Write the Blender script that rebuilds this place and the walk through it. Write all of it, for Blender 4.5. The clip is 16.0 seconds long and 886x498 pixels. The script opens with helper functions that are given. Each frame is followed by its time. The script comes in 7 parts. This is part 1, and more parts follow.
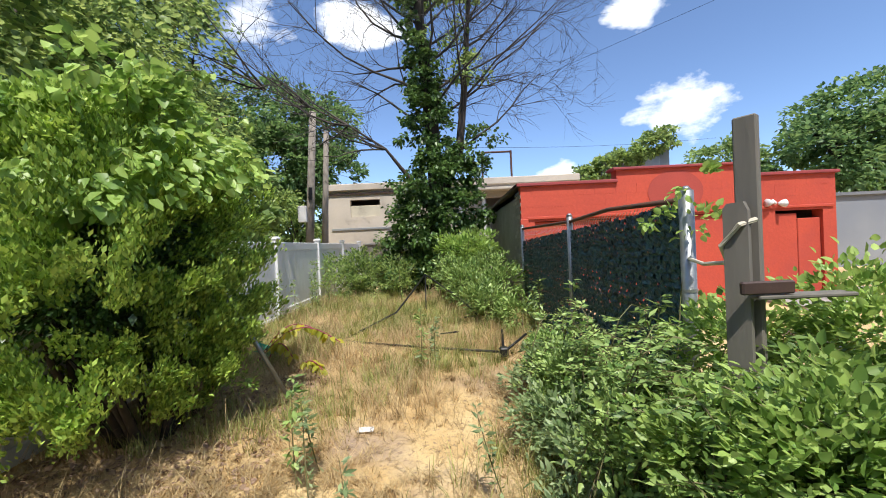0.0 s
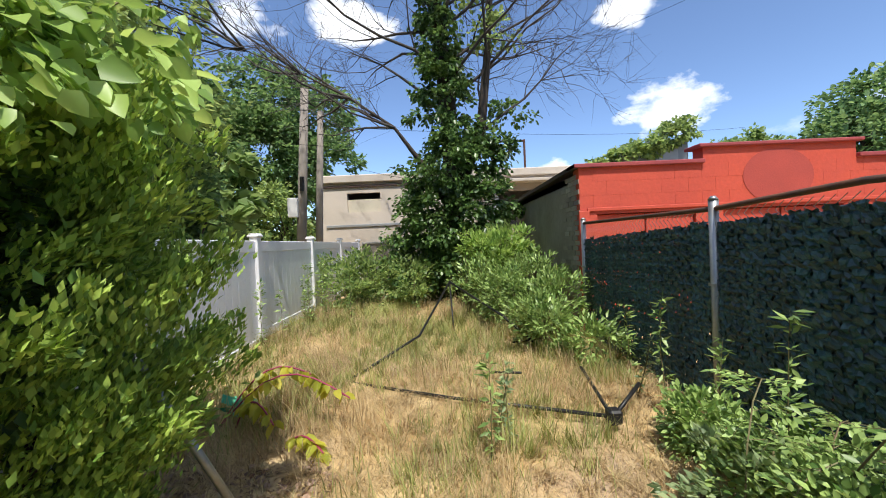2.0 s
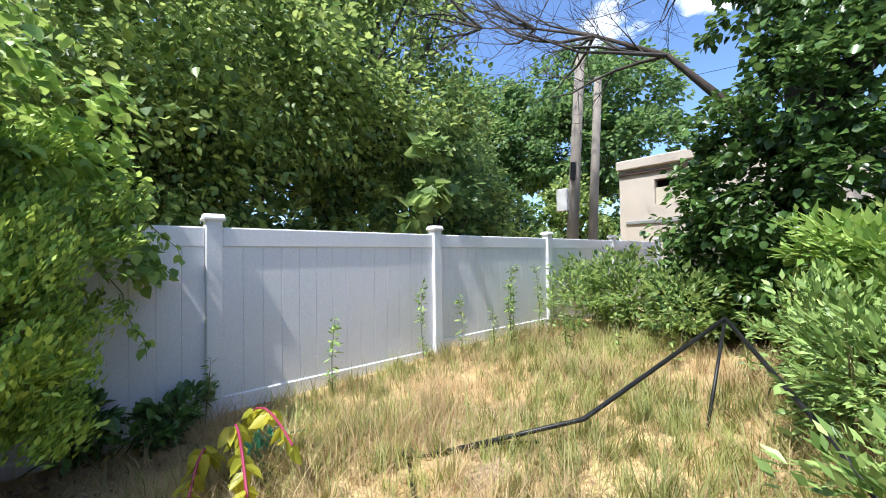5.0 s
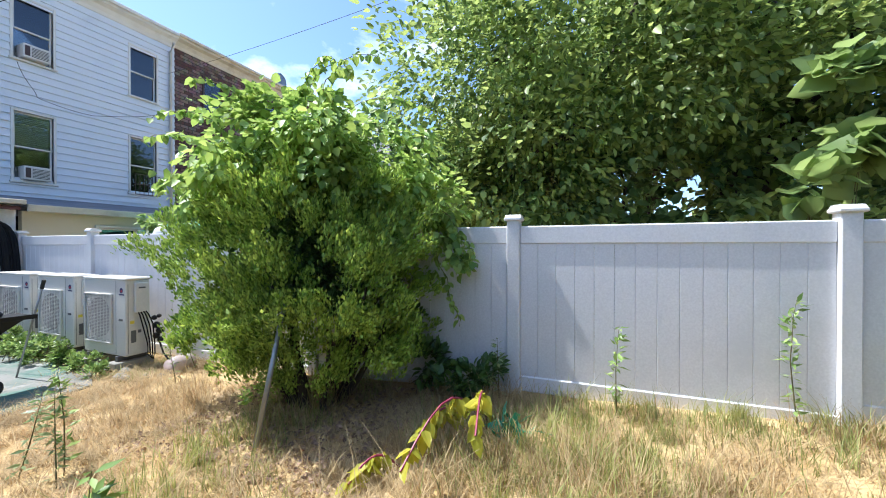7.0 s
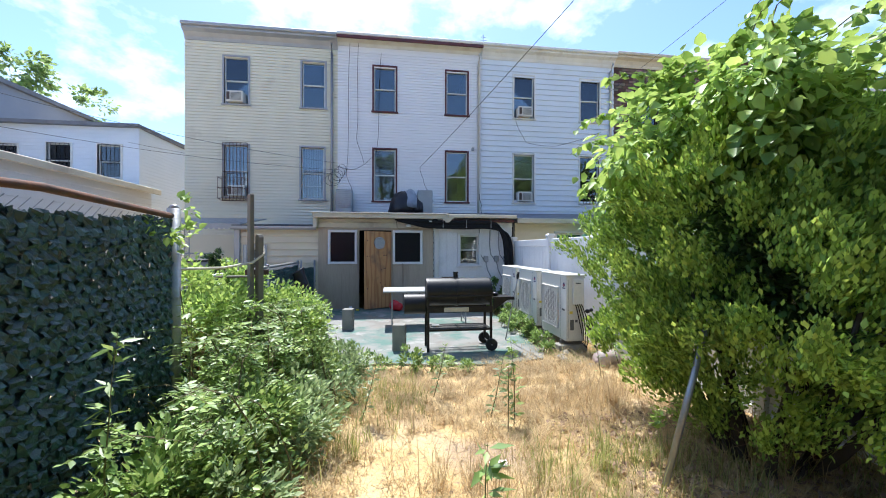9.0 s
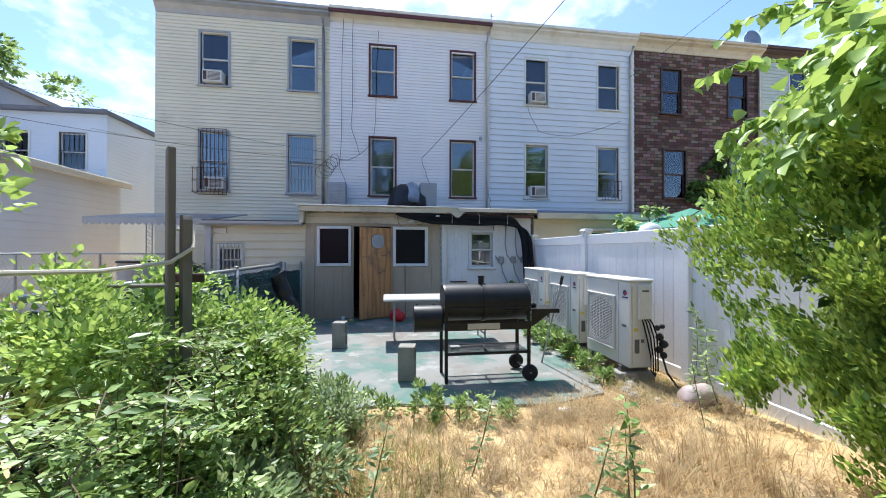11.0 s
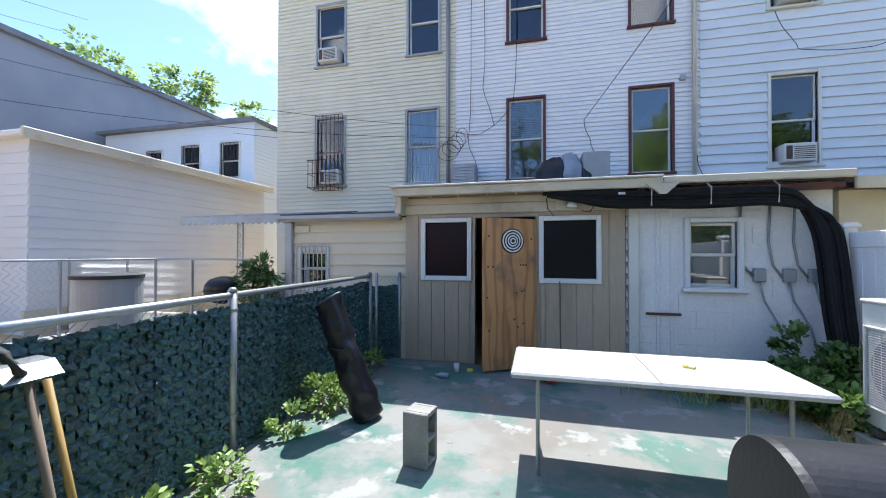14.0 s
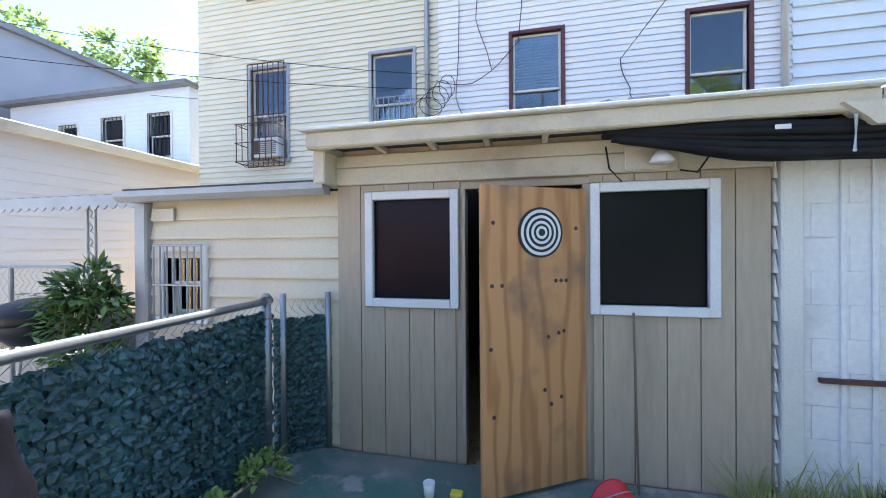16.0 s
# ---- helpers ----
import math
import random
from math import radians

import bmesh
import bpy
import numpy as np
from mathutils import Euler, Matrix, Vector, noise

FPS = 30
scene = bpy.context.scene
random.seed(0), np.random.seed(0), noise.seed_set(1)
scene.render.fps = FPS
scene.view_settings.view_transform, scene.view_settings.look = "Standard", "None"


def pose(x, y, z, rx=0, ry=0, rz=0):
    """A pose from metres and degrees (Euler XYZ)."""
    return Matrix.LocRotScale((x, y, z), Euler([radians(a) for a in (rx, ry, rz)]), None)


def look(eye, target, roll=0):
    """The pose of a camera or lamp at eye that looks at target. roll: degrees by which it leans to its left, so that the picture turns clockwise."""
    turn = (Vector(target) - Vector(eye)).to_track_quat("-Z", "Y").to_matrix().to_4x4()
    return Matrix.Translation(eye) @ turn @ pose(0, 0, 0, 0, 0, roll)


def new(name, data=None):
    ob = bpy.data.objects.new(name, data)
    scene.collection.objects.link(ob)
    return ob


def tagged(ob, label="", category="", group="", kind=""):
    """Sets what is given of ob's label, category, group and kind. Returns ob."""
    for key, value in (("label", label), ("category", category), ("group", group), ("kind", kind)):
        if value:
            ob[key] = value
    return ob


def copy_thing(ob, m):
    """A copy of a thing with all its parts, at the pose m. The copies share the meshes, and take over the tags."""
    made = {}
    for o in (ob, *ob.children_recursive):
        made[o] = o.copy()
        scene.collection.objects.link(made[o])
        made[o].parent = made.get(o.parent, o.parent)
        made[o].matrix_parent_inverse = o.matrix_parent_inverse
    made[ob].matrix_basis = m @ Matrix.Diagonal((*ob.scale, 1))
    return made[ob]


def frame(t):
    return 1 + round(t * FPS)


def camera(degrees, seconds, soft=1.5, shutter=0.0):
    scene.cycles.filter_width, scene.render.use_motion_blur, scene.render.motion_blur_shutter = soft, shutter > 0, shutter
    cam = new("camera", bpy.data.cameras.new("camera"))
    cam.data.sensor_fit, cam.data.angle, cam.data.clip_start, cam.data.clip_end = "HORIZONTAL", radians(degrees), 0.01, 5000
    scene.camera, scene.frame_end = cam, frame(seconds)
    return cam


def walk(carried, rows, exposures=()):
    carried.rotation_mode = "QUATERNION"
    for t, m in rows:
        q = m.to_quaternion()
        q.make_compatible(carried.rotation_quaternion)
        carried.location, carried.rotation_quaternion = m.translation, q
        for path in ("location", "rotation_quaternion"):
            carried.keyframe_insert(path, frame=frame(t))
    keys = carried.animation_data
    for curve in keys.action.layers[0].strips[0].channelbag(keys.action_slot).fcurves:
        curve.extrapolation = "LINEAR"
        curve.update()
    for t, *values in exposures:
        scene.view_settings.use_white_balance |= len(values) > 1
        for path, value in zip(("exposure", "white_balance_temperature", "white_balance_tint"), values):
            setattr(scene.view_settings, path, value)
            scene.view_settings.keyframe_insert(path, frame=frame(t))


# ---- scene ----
cam = camera(98.9, 16.0, soft=1.0)
PATH = [
    (0, (0.016, 4.691, 1.579), (0.007, 6.69, 1.56), -2.6),
    (0.5, (-0.118, 5.167, 1.596), (-0.152, 7.167, 1.573), -2.7),
    (1, (-0.286, 5.57, 1.606), (-0.323, 7.57, 1.582), -2.7),
    (1.5, (-0.463, 5.975, 1.62), (-0.491, 7.974, 1.594), -2.7),
    (2, (-0.594, 6.417, 1.626), (-0.565, 8.417, 1.596), -2.6),
    (2.5, (-0.564, 6.867, 1.61), (-0.519, 8.866, 1.581), -2.7),
    (3, (-0.465, 7.342, 1.615), (-0.546, 9.34, 1.591), -2.8),
    (3.2, (-0.424, 7.548, 1.632), (-0.601, 9.54, 1.608), -2.9),
    (5.3, (0.507, 9.307, 1.51), (-1.206, 10.34, 1.543), -0.8),
    (5.5, (0.534, 9.508, 1.512), (-1.284, 10.341, 1.54), -0.9),
    (6, (0.537, 9.868, 1.56), (-1.421, 10.276, 1.571), -0.2),
    (6.5, (0.519, 10.183, 1.579), (-1.474, 10.017, 1.575), 0.1),
    (7, (0.389, 10.395, 1.592), (-1.465, 9.644, 1.58), -0.0),
    (7.5, (0.32, 10.472, 1.578), (-1.216, 9.191, 1.576), 0.6),
    (8, (0.23, 10.429, 1.579), (-0.761, 8.692, 1.573), 0.3),
    (8.5, (0.165, 10.345, 1.588), (-0.377, 8.42, 1.583), 0.3),
    (9, (0.043, 10.221, 1.576), (-0.229, 8.239, 1.574), 0.1),
    (11.3, (0.169, 8.498, 1.489), (-0.144, 6.523, 1.504), 0.1),
    (11.5, (0.125, 8.34, 1.482), (-0.237, 6.373, 1.498), 0.1),
    (12, (-0.028, 7.776, 1.513), (-0.461, 5.824, 1.532), 0.2),
    (12.5, (-0.138, 7.2, 1.584), (-0.513, 5.236, 1.598), 0.1),
    (13, (-0.115, 6.542, 1.577), (-0.24, 4.546, 1.598), 0.2),
    (13.5, (-0.079, 5.895, 1.541), (0.195, 3.914, 1.57), 0.3),
    (14, (0.024, 5.337, 1.549), (0.505, 3.396, 1.574), 0.1),
    (14.5, (0.194, 4.728, 1.613), (0.73, 2.801, 1.616), -0.1),
    (15, (0.317, 4.121, 1.639), (0.83, 2.188, 1.633), -0.5),
    (16, (0.414, 2.808, 1.63), (0.855, 0.857, 1.619), -0.4),
]
EXPOSURES = [(0, 0.85, 6450, 10), (3.2, 0.9, 6500, 10), (5.3, 1.4, 5950, 10), (7.0, 1.45, 5900, 10), (8.0, 1.45, 5900, 10), (9.2, 1.42, 5950, 10), (11.3, 1.35, 5950, 10), (12.5, 1.45, 5950, 10), (14, 1.65, 5950, 10), (15, 1.95, 6000, 10), (16, 2.4, 6150, 10)]
walk(cam, [(t, look(eye, target, roll)) for t, eye, target, roll in PATH], EXPOSURES)

# ---------------------------------------------------------------- light
SUN_EL, SUN_DIR = radians(62), Vector((-0.11, 0.97, 0)).normalized()
sun_data = bpy.data.lights.new("sun", "SUN")
sun_data.energy, sun_data.angle, sun_data.color = 3.25, radians(0.53), (1.0, 0.95, 0.87)
sun = new("sun", sun_data)
sun.matrix_world = look((0, -10, 30), Vector((0, -10, 30)) + SUN_DIR * math.cos(SUN_EL) - Vector((0, 0, math.sin(SUN_EL))))

world = bpy.data.worlds.new("sky_world")
scene.world = world
world.use_nodes = True
wn, wl = world.node_tree.nodes, world.node_tree.links
wn.clear()


def wnode(kind, **values):
    n = wn.new(kind)
    for k, v in values.items():
        n.inputs[k].default_value = v
    return n


sky = wn.new("ShaderNodeTexSky")
sky.sky_type, sky.sun_disc = "NISHITA", False
sky.sun_elevation = SUN_EL
sky.sun_rotation = math.atan2(-SUN_DIR.x, -SUN_DIR.y)
sky.air_density, sky.dust_density, sky.ozone_density = 0.70, 0.55, 3.8
coord = wn.new("ShaderNodeTexCoord")
# scattered cumulus: ragged noise, thicker towards the sun, and a few separate puffs; the thickening overhead is unseen,
# added to brighten shaded walls
def math_node(op, a, b, clamp=False):
    n = wn.new("ShaderNodeMath"); n.operation, n.use_clamp = op, clamp
    for i, v in enumerate((a, b)):
        if isinstance(v, (int, float)):
            n.inputs[i].default_value = v
        else:
            wl.new(v, n.inputs[i])
    return n.outputs[0]


inv = wn.new("ShaderNodeVectorMath"); inv.operation = "MULTIPLY"; inv.inputs[1].default_value = (1.0, 1.0, 1.7)
wl.new(coord.outputs["Generated"], inv.inputs[0])
cl1 = wnode("ShaderNodeTexNoise", Scale=2.4, Detail=9.0, Roughness=0.58)
fine = wnode("ShaderNodeTexNoise", Scale=9.0, Detail=8.0, Roughness=0.6)
off = wn.new("ShaderNodeVectorMath"); off.operation = "ADD"; off.inputs[1].default_value = (5.2, 1.7, 0.4)
wl.new(inv.outputs[0], off.inputs[0]); wl.new(off.outputs[0], cl1.inputs["Vector"]); wl.new(inv.outputs[0], fine.inputs["Vector"])
axes = wn.new("ShaderNodeSeparateXYZ"); wl.new(coord.outputs["Generated"], axes.inputs[0])
sunward = math_node("MULTIPLY", axes.outputs["Y"], -0.12)
east = math_node("MULTIPLY", axes.outputs["X"], 0.07)
# Z term: extra cloud overhead, out of view, to lift the shaded house walls
cover = math_node("ADD", math_node("ADD", cl1.outputs["Fac"], math_node("ADD", sunward, east)), math_node("MULTIPLY", axes.outputs["Z"], 0.15))
cloud = math_node("MULTIPLY", math_node("SUBTRACT", cover, 0.645), 6.0, True)
for way, size in (((0.50, 0.82, 0.265), 0.115), ((0.42, 0.79, 0.48), 0.08), ((-0.385, 0.788, 0.49), 0.09), ((-0.17, 0.85, 0.50), 0.09), ((0.29, 0.94, 0.165), 0.06)):
    gap = wn.new("ShaderNodeVectorMath"); gap.operation = "DISTANCE"
    flat = wn.new("ShaderNodeVectorMath"); flat.operation = "MULTIPLY"; flat.inputs[1].default_value = (1.0, 1.0, 1.7)
    wl.new(coord.outputs["Generated"], flat.inputs[0]); wl.new(flat.outputs[0], gap.inputs[0])
    d = Vector(way).normalized()
    gap.inputs[1].default_value = (d.x, d.y, d.z * 1.7)
    near = math_node("SUBTRACT", 1.0, math_node("DIVIDE", gap.outputs["Value"], size))
    puff = math_node("ADD", near, math_node("MULTIPLY", math_node("SUBTRACT", fine.outputs["Fac"], 0.55), 2.4))
    cloud = math_node("MAXIMUM", cloud, math_node("MULTIPLY", puff, 2.2, True))
mixc = wn.new("ShaderNodeMix"); mixc.data_type = "RGBA"
mixc.inputs["B"].default_value = (6.0, 6.2, 6.5, 1)
wl.new(cloud, mixc.inputs["Factor"]); wl.new(sky.outputs[0], mixc.inputs["A"])
bg = wnode("ShaderNodeBackground", Strength=0.135)
wout = wn.new("ShaderNodeOutputWorld")
wl.new(mixc.outputs["Result"], bg.inputs["Color"]); wl.new(bg.outputs[0], wout.inputs["Surface"])


# ---------------------------------------------------------------- materials
def shader(name):
    m = bpy.data.materials.new(name)
    m.use_nodes = True
    return m, m.node_tree.nodes, m.node_tree.links, m.node_tree.nodes["Principled BSDF"]


def mat(name, c1, c2=None, scale=3.0, rough=0.7, bump=0.15, metal=0.0, fine=60.0, stain=None, amount=0.5, spec=0.5, piece=0.0, stretch=(1, 1, 1)):
    """Two-scale surface: broad tone drift, fine grain with relief, and an optional stain colour."""
    m, n, l, b = shader(name)
    c2 = c2 or tuple(v * 0.8 for v in c1)
    tc = n.new("ShaderNodeTexCoord")
    mp = n.new("ShaderNodeMapping"); mp.inputs["Scale"].default_value = stretch
    l.new(tc.outputs["Object"], mp.inputs[0])
    big = n.new("ShaderNodeTexNoise"); big.inputs["Scale"].default_value, big.inputs["Detail"].default_value = scale, 6
    small = n.new("ShaderNodeTexNoise"); small.inputs["Scale"].default_value, small.inputs["Detail"].default_value = fine, 4
    for t in (big, small):
        l.new(mp.outputs[0], t.inputs["Vector"])
    r = n.new("ShaderNodeValToRGB")
    r.color_ramp.elements[0].color, r.color_ramp.elements[1].color = (*c1, 1), (*c2, 1)
    r.color_ramp.elements[0].position, r.color_ramp.elements[1].position = 0.35, 0.68
    l.new(big.outputs["Fac"], r.inputs[0])
    grain = n.new("ShaderNodeMix"); grain.data_type, grain.blend_type = "RGBA", "MULTIPLY"
    grain.inputs["Factor"].default_value = 0.28
    l.new(r.outputs[0], grain.inputs["A"]); l.new(small.outputs["Fac"], grain.inputs["B"])
    bright = n.new("ShaderNodeBrightContrast"); bright.inputs["Bright"].default_value = 0.0
    l.new(grain.outputs["Result"], bright.inputs["Color"])
    out = bright.outputs[0]
    if stain:
        st = n.new("ShaderNodeTexNoise"); st.inputs["Scale"].default_value, st.inputs["Detail"].default_value = scale * 0.6, 9
        st.inputs["Roughness"].default_value = 0.65
        l.new(mp.outputs[0], st.inputs["Vector"])
        sr = n.new("ShaderNodeValToRGB")
        sr.color_ramp.elements[0].position, sr.color_ramp.elements[1].position = 0.62 - amount * 0.25, 0.72
        l.new(st.outputs["Fac"], sr.inputs[0])
        sm = n.new("ShaderNodeMix"); sm.data_type = "RGBA"; sm.inputs["B"].default_value = (*stain, 1)
        l.new(sr.outputs[0], sm.inputs["Factor"]); l.new(out, sm.inputs["A"])
        out = sm.outputs["Result"]
    if piece:
        oi = n.new("ShaderNodeObjectInfo")
        hs = n.new("ShaderNodeHueSaturation")
        mr = n.new("ShaderNodeMapRange"); mr.inputs["To Min"].default_value, mr.inputs["To Max"].default_value = 1 - piece, 1 + piece
        l.new(oi.outputs["Random"], mr.inputs["Value"]); l.new(mr.outputs[0], hs.inputs["Value"]); l.new(out, hs.inputs["Color"])
        out = hs.outputs[0]
    l.new(out, b.inputs["Base Color"])
    b.inputs["Roughness"].default_value, b.inputs["Metallic"].default_value = rough, metal
    b.inputs["Specular IOR Level"].default_value = spec
    if bump:
        bp = n.new("ShaderNodeBump"); bp.inputs["Strength"].default_value, bp.inputs["Distance"].default_value = bump, 0.01
        l.new(small.outputs["Fac"], bp.inputs["Height"]); l.new(bp.outputs[0], b.inputs["Normal"])
    return m


def leaf_mat(name, dark, light, glow=0.35, rough=0.45):
    """Leaves: each one its own green, part of the light passing through."""
    m, n, l, b = shader(name)
    geo = n.new("ShaderNodeNewGeometry")
    r = n.new("ShaderNodeValToRGB")
    r.color_ramp.elements[0].color, r.color_ramp.elements[1].color = (*dark, 1), (*light, 1)
    l.new(geo.outputs["Random Per Island"], r.inputs[0])
    tc = n.new("ShaderNodeTexCoord")
    nz = n.new("ShaderNodeTexNoise"); nz.inputs["Scale"].default_value = 1.3
    l.new(tc.outputs["Object"], nz.inputs["Vector"])
    mx = n.new("ShaderNodeMix"); mx.data_type, mx.blend_type = "RGBA", "MULTIPLY"; mx.inputs["Factor"].default_value = 0.5
    mr = n.new("ShaderNodeMapRange"); mr.inputs["From Min"].default_value, mr.inputs["From Max"].default_value = 0.3, 0.7
    mr.inputs["To Min"].default_value, mr.inputs["To Max"].default_value = 0.55, 1.25
    l.new(nz.outputs["Fac"], mr.inputs["Value"])
    l.new(r.outputs[0], mx.inputs["A"]); l.new(mr.outputs[0], mx.inputs["B"])
    l.new(mx.outputs["Result"], b.inputs["Base Color"])
    b.inputs["Roughness"].default_value = rough
    tr = n.new("ShaderNodeBsdfTranslucent")
    hue = n.new("ShaderNodeHueSaturation"); hue.inputs["Hue"].default_value, hue.inputs["Value"].default_value = 0.48, 1.5
    l.new(mx.outputs["Result"], hue.inputs["Color"]); l.new(hue.outputs[0], tr.inputs["Color"])
    ms = n.new("ShaderNodeMixShader"); ms.inputs[0].default_value = glow
    l.new(b.outputs[0], ms.inputs[1]); l.new(tr.outputs[0], ms.inputs[2])
    l.new(ms.outputs[0], n["Material Output"].inputs["Surface"])
    return m


def glass_mat(name, tint=(0.75, 0.8, 0.8), ior=1.6):
    m, n, l, b = shader(name)
    n.remove(b)
    fr = n.new("ShaderNodeFresnel"); fr.inputs["IOR"].default_value = ior
    tr = n.new("ShaderNodeBsdfTransparent"); tr.inputs["Color"].default_value = (*tint, 1)
    gl = n.new("ShaderNodeBsdfGlossy"); gl.inputs["Roughness"].default_value = 0.02
    ms = n.new("ShaderNodeMixShader")
    l.new(fr.outputs[0], ms.inputs[0]); l.new(tr.outputs[0], ms.inputs[1]); l.new(gl.outputs[0], ms.inputs[2])
    l.new(ms.outputs[0], n["Material Output"].inputs["Surface"])
    return m


SID_YELLOW = mat("cream_vinyl", (0.82, 0.78, 0.62), (0.76, 0.72, 0.57), 0.8, 0.55, 0.05, stain=(0.52, 0.48, 0.38), amount=0.15)
SID_WHITE = mat("white_vinyl_siding", (0.88, 0.88, 0.89), (0.83, 0.83, 0.85), 0.7, 0.5, 0.04)
SID_BLUE = mat("pale_blue_siding", (0.76, 0.81, 0.86), (0.70, 0.76, 0.82), 0.7, 0.55, 0.05, stain=(0.5, 0.54, 0.6), amount=0.15)
SID_GREEN = mat("pale_green_siding", (0.58, 0.66, 0.60), (0.52, 0.60, 0.55), 0.7, 0.55, 0.05)
SID_NB = mat("white_painted_siding", (0.70, 0.70, 0.71), (0.63, 0.63, 0.65), 0.5, 0.6, 0.05, stain=(0.52, 0.52, 0.50), amount=0.25)
SID_CREAM = mat("cream_board", (0.72, 0.66, 0.50), (0.64, 0.58, 0.44), 0.9, 0.6, 0.06, stain=(0.46, 0.42, 0.33), amount=0.25)


def brick_sheet():
    m, n, l, b = shader("brown_imitation_brick")
    tc = n.new("ShaderNodeTexCoord")
    mp = n.new("ShaderNodeMapping"); mp.inputs["Rotation"].default_value = (radians(90), 0, 0)
    l.new(tc.outputs["Object"], mp.inputs[0])
    br = n.new("ShaderNodeTexBrick")
    br.inputs["Color1"].default_value, br.inputs["Color2"].default_value, br.inputs["Mortar"].default_value = (0.075, 0.038, 0.03, 1), (0.25, 0.19, 0.165, 1), (0.035, 0.025, 0.022, 1)
    br.inputs["Scale"].default_value, br.inputs["Brick Width"].default_value, br.inputs["Row Height"].default_value, br.inputs["Mortar Size"].default_value = 1.0, 0.30, 0.115, 0.010
    br.inputs["Bias"].default_value = -0.25
    l.new(mp.outputs[0], br.inputs["Vector"])
    nz = n.new("ShaderNodeTexNoise"); nz.inputs["Scale"].default_value, nz.inputs["Detail"].default_value = 5, 8
    l.new(tc.outputs["Object"], nz.inputs["Vector"])
    mx = n.new("ShaderNodeMix"); mx.data_type, mx.blend_type = "RGBA", "OVERLAY"; mx.inputs["Factor"].default_value = 0.8
    l.new(br.outputs["Color"], mx.inputs["A"]); l.new(nz.outputs["Color"], mx.inputs["B"])
    l.new(mx.outputs["Result"], b.inputs["Base Color"]); b.inputs["Roughness"].default_value = 0.9
    return m


BROWN = brick_sheet()
TAN = mat("tan_t111_panel", (0.48, 0.40, 0.30), (0.41, 0.34, 0.255), 1.2, 0.75, 0.2, fine=30, stain=(0.20, 0.17, 0.13), amount=0.25, stretch=(1, 1, 0.15))
TRIM = mat("white_trim_paint", (0.78, 0.77, 0.72), (0.68, 0.67, 0.62), 2.0, 0.55, 0.1, stain=(0.5, 0.46, 0.38), amount=0.2)
CREAMTRIM = mat("cream_trim_paint", (0.66, 0.60, 0.47), (0.58, 0.53, 0.42), 2.0, 0.6, 0.1, stain=(0.35, 0.3, 0.24), amount=0.3)
WHITEBLOCK = mat("white_painted_block", (0.86, 0.86, 0.86), (0.79, 0.79, 0.80), 1.5, 0.6, 0.3, fine=25, stain=(0.52, 0.53, 0.53), amount=0.25)


def ply_mat():
    """Rotary-cut plywood: long flame-shaped grain with grey weather stains."""
    m, n, l, b = shader("plywood")
    tc = n.new("ShaderNodeTexCoord")
    mp = n.new("ShaderNodeMapping"); mp.inputs["Scale"].default_value = (1.0, 1.0, 0.16)
    l.new(tc.outputs["Object"], mp.inputs[0])
    wv = n.new("ShaderNodeTexWave")
    wv.inputs["Scale"].default_value, wv.inputs["Distortion"].default_value, wv.inputs["Detail"].default_value, wv.inputs["Detail Scale"].default_value = 2.6, 11.0, 3.0, 1.4
    l.new(mp.outputs[0], wv.inputs["Vector"])
    r = n.new("ShaderNodeValToRGB")
    r.color_ramp.elements[0].color, r.color_ramp.elements[1].color = (0.36, 0.165, 0.06, 1), (0.50, 0.26, 0.105, 1)
    r.color_ramp.elements[1].position = 0.55
    l.new(wv.outputs["Color"], r.inputs[0])
    st = n.new("ShaderNodeTexNoise"); st.inputs["Scale"].default_value, st.inputs["Detail"].default_value = 2.4, 9
    l.new(tc.outputs["Object"], st.inputs["Vector"])
    sr = n.new("ShaderNodeValToRGB"); sr.color_ramp.elements[0].position, sr.color_ramp.elements[1].position = 0.50, 0.70
    l.new(st.outputs["Fac"], sr.inputs[0])
    mx = n.new("ShaderNodeMix"); mx.data_type = "RGBA"; mx.inputs["B"].default_value = (0.17, 0.105, 0.07, 1)
    l.new(sr.outputs[0], mx.inputs["Factor"]); l.new(r.outputs[0], mx.inputs["A"])
    l.new(mx.outputs["Result"], b.inputs["Base Color"])
    b.inputs["Roughness"].default_value = 0.7
    bp = n.new("ShaderNodeBump"); bp.inputs["Strength"].default_value, bp.inputs["Distance"].default_value = 0.2, 0.003
    l.new(wv.outputs["Color"], bp.inputs["Height"]); l.new(bp.outputs[0], b.inputs["Normal"])
    return m


PLY = ply_mat()
ROOF = mat("tar_roof", (0.06, 0.065, 0.07), (0.10, 0.10, 0.11), 2, 0.9, 0.4, fine=80)
GREYROOF = mat("grey_shingle_roof", (0.16, 0.17, 0.19), (0.22, 0.23, 0.25), 2, 0.9, 0.4, fine=40)
# near-black colour that holds the shade inside rooms and slots
DARK = mat("interior_shade", (0.03, 0.03, 0.035), (0.05, 0.05, 0.05), 1, 0.9, 0)
SCREEN = mat("black_insect_screen", (0.006, 0.007, 0.011), (0.010, 0.011, 0.016), 1.5, 0.3, 0.05, fine=400, spec=0.2)
MAROON = mat("maroon_window_trim", (0.12, 0.03, 0.03), (0.09, 0.025, 0.025), 4, 0.5, 0.05)
DKBROWN = mat("dark_brown_trim", (0.06, 0.035, 0.03), (0.09, 0.05, 0.04), 4, 0.6, 0.1)
GREYTRIM = mat("grey_aluminium_trim", (0.42, 0.43, 0.44), (0.36, 0.37, 0.38), 3, 0.45, 0.05, metal=0.3)
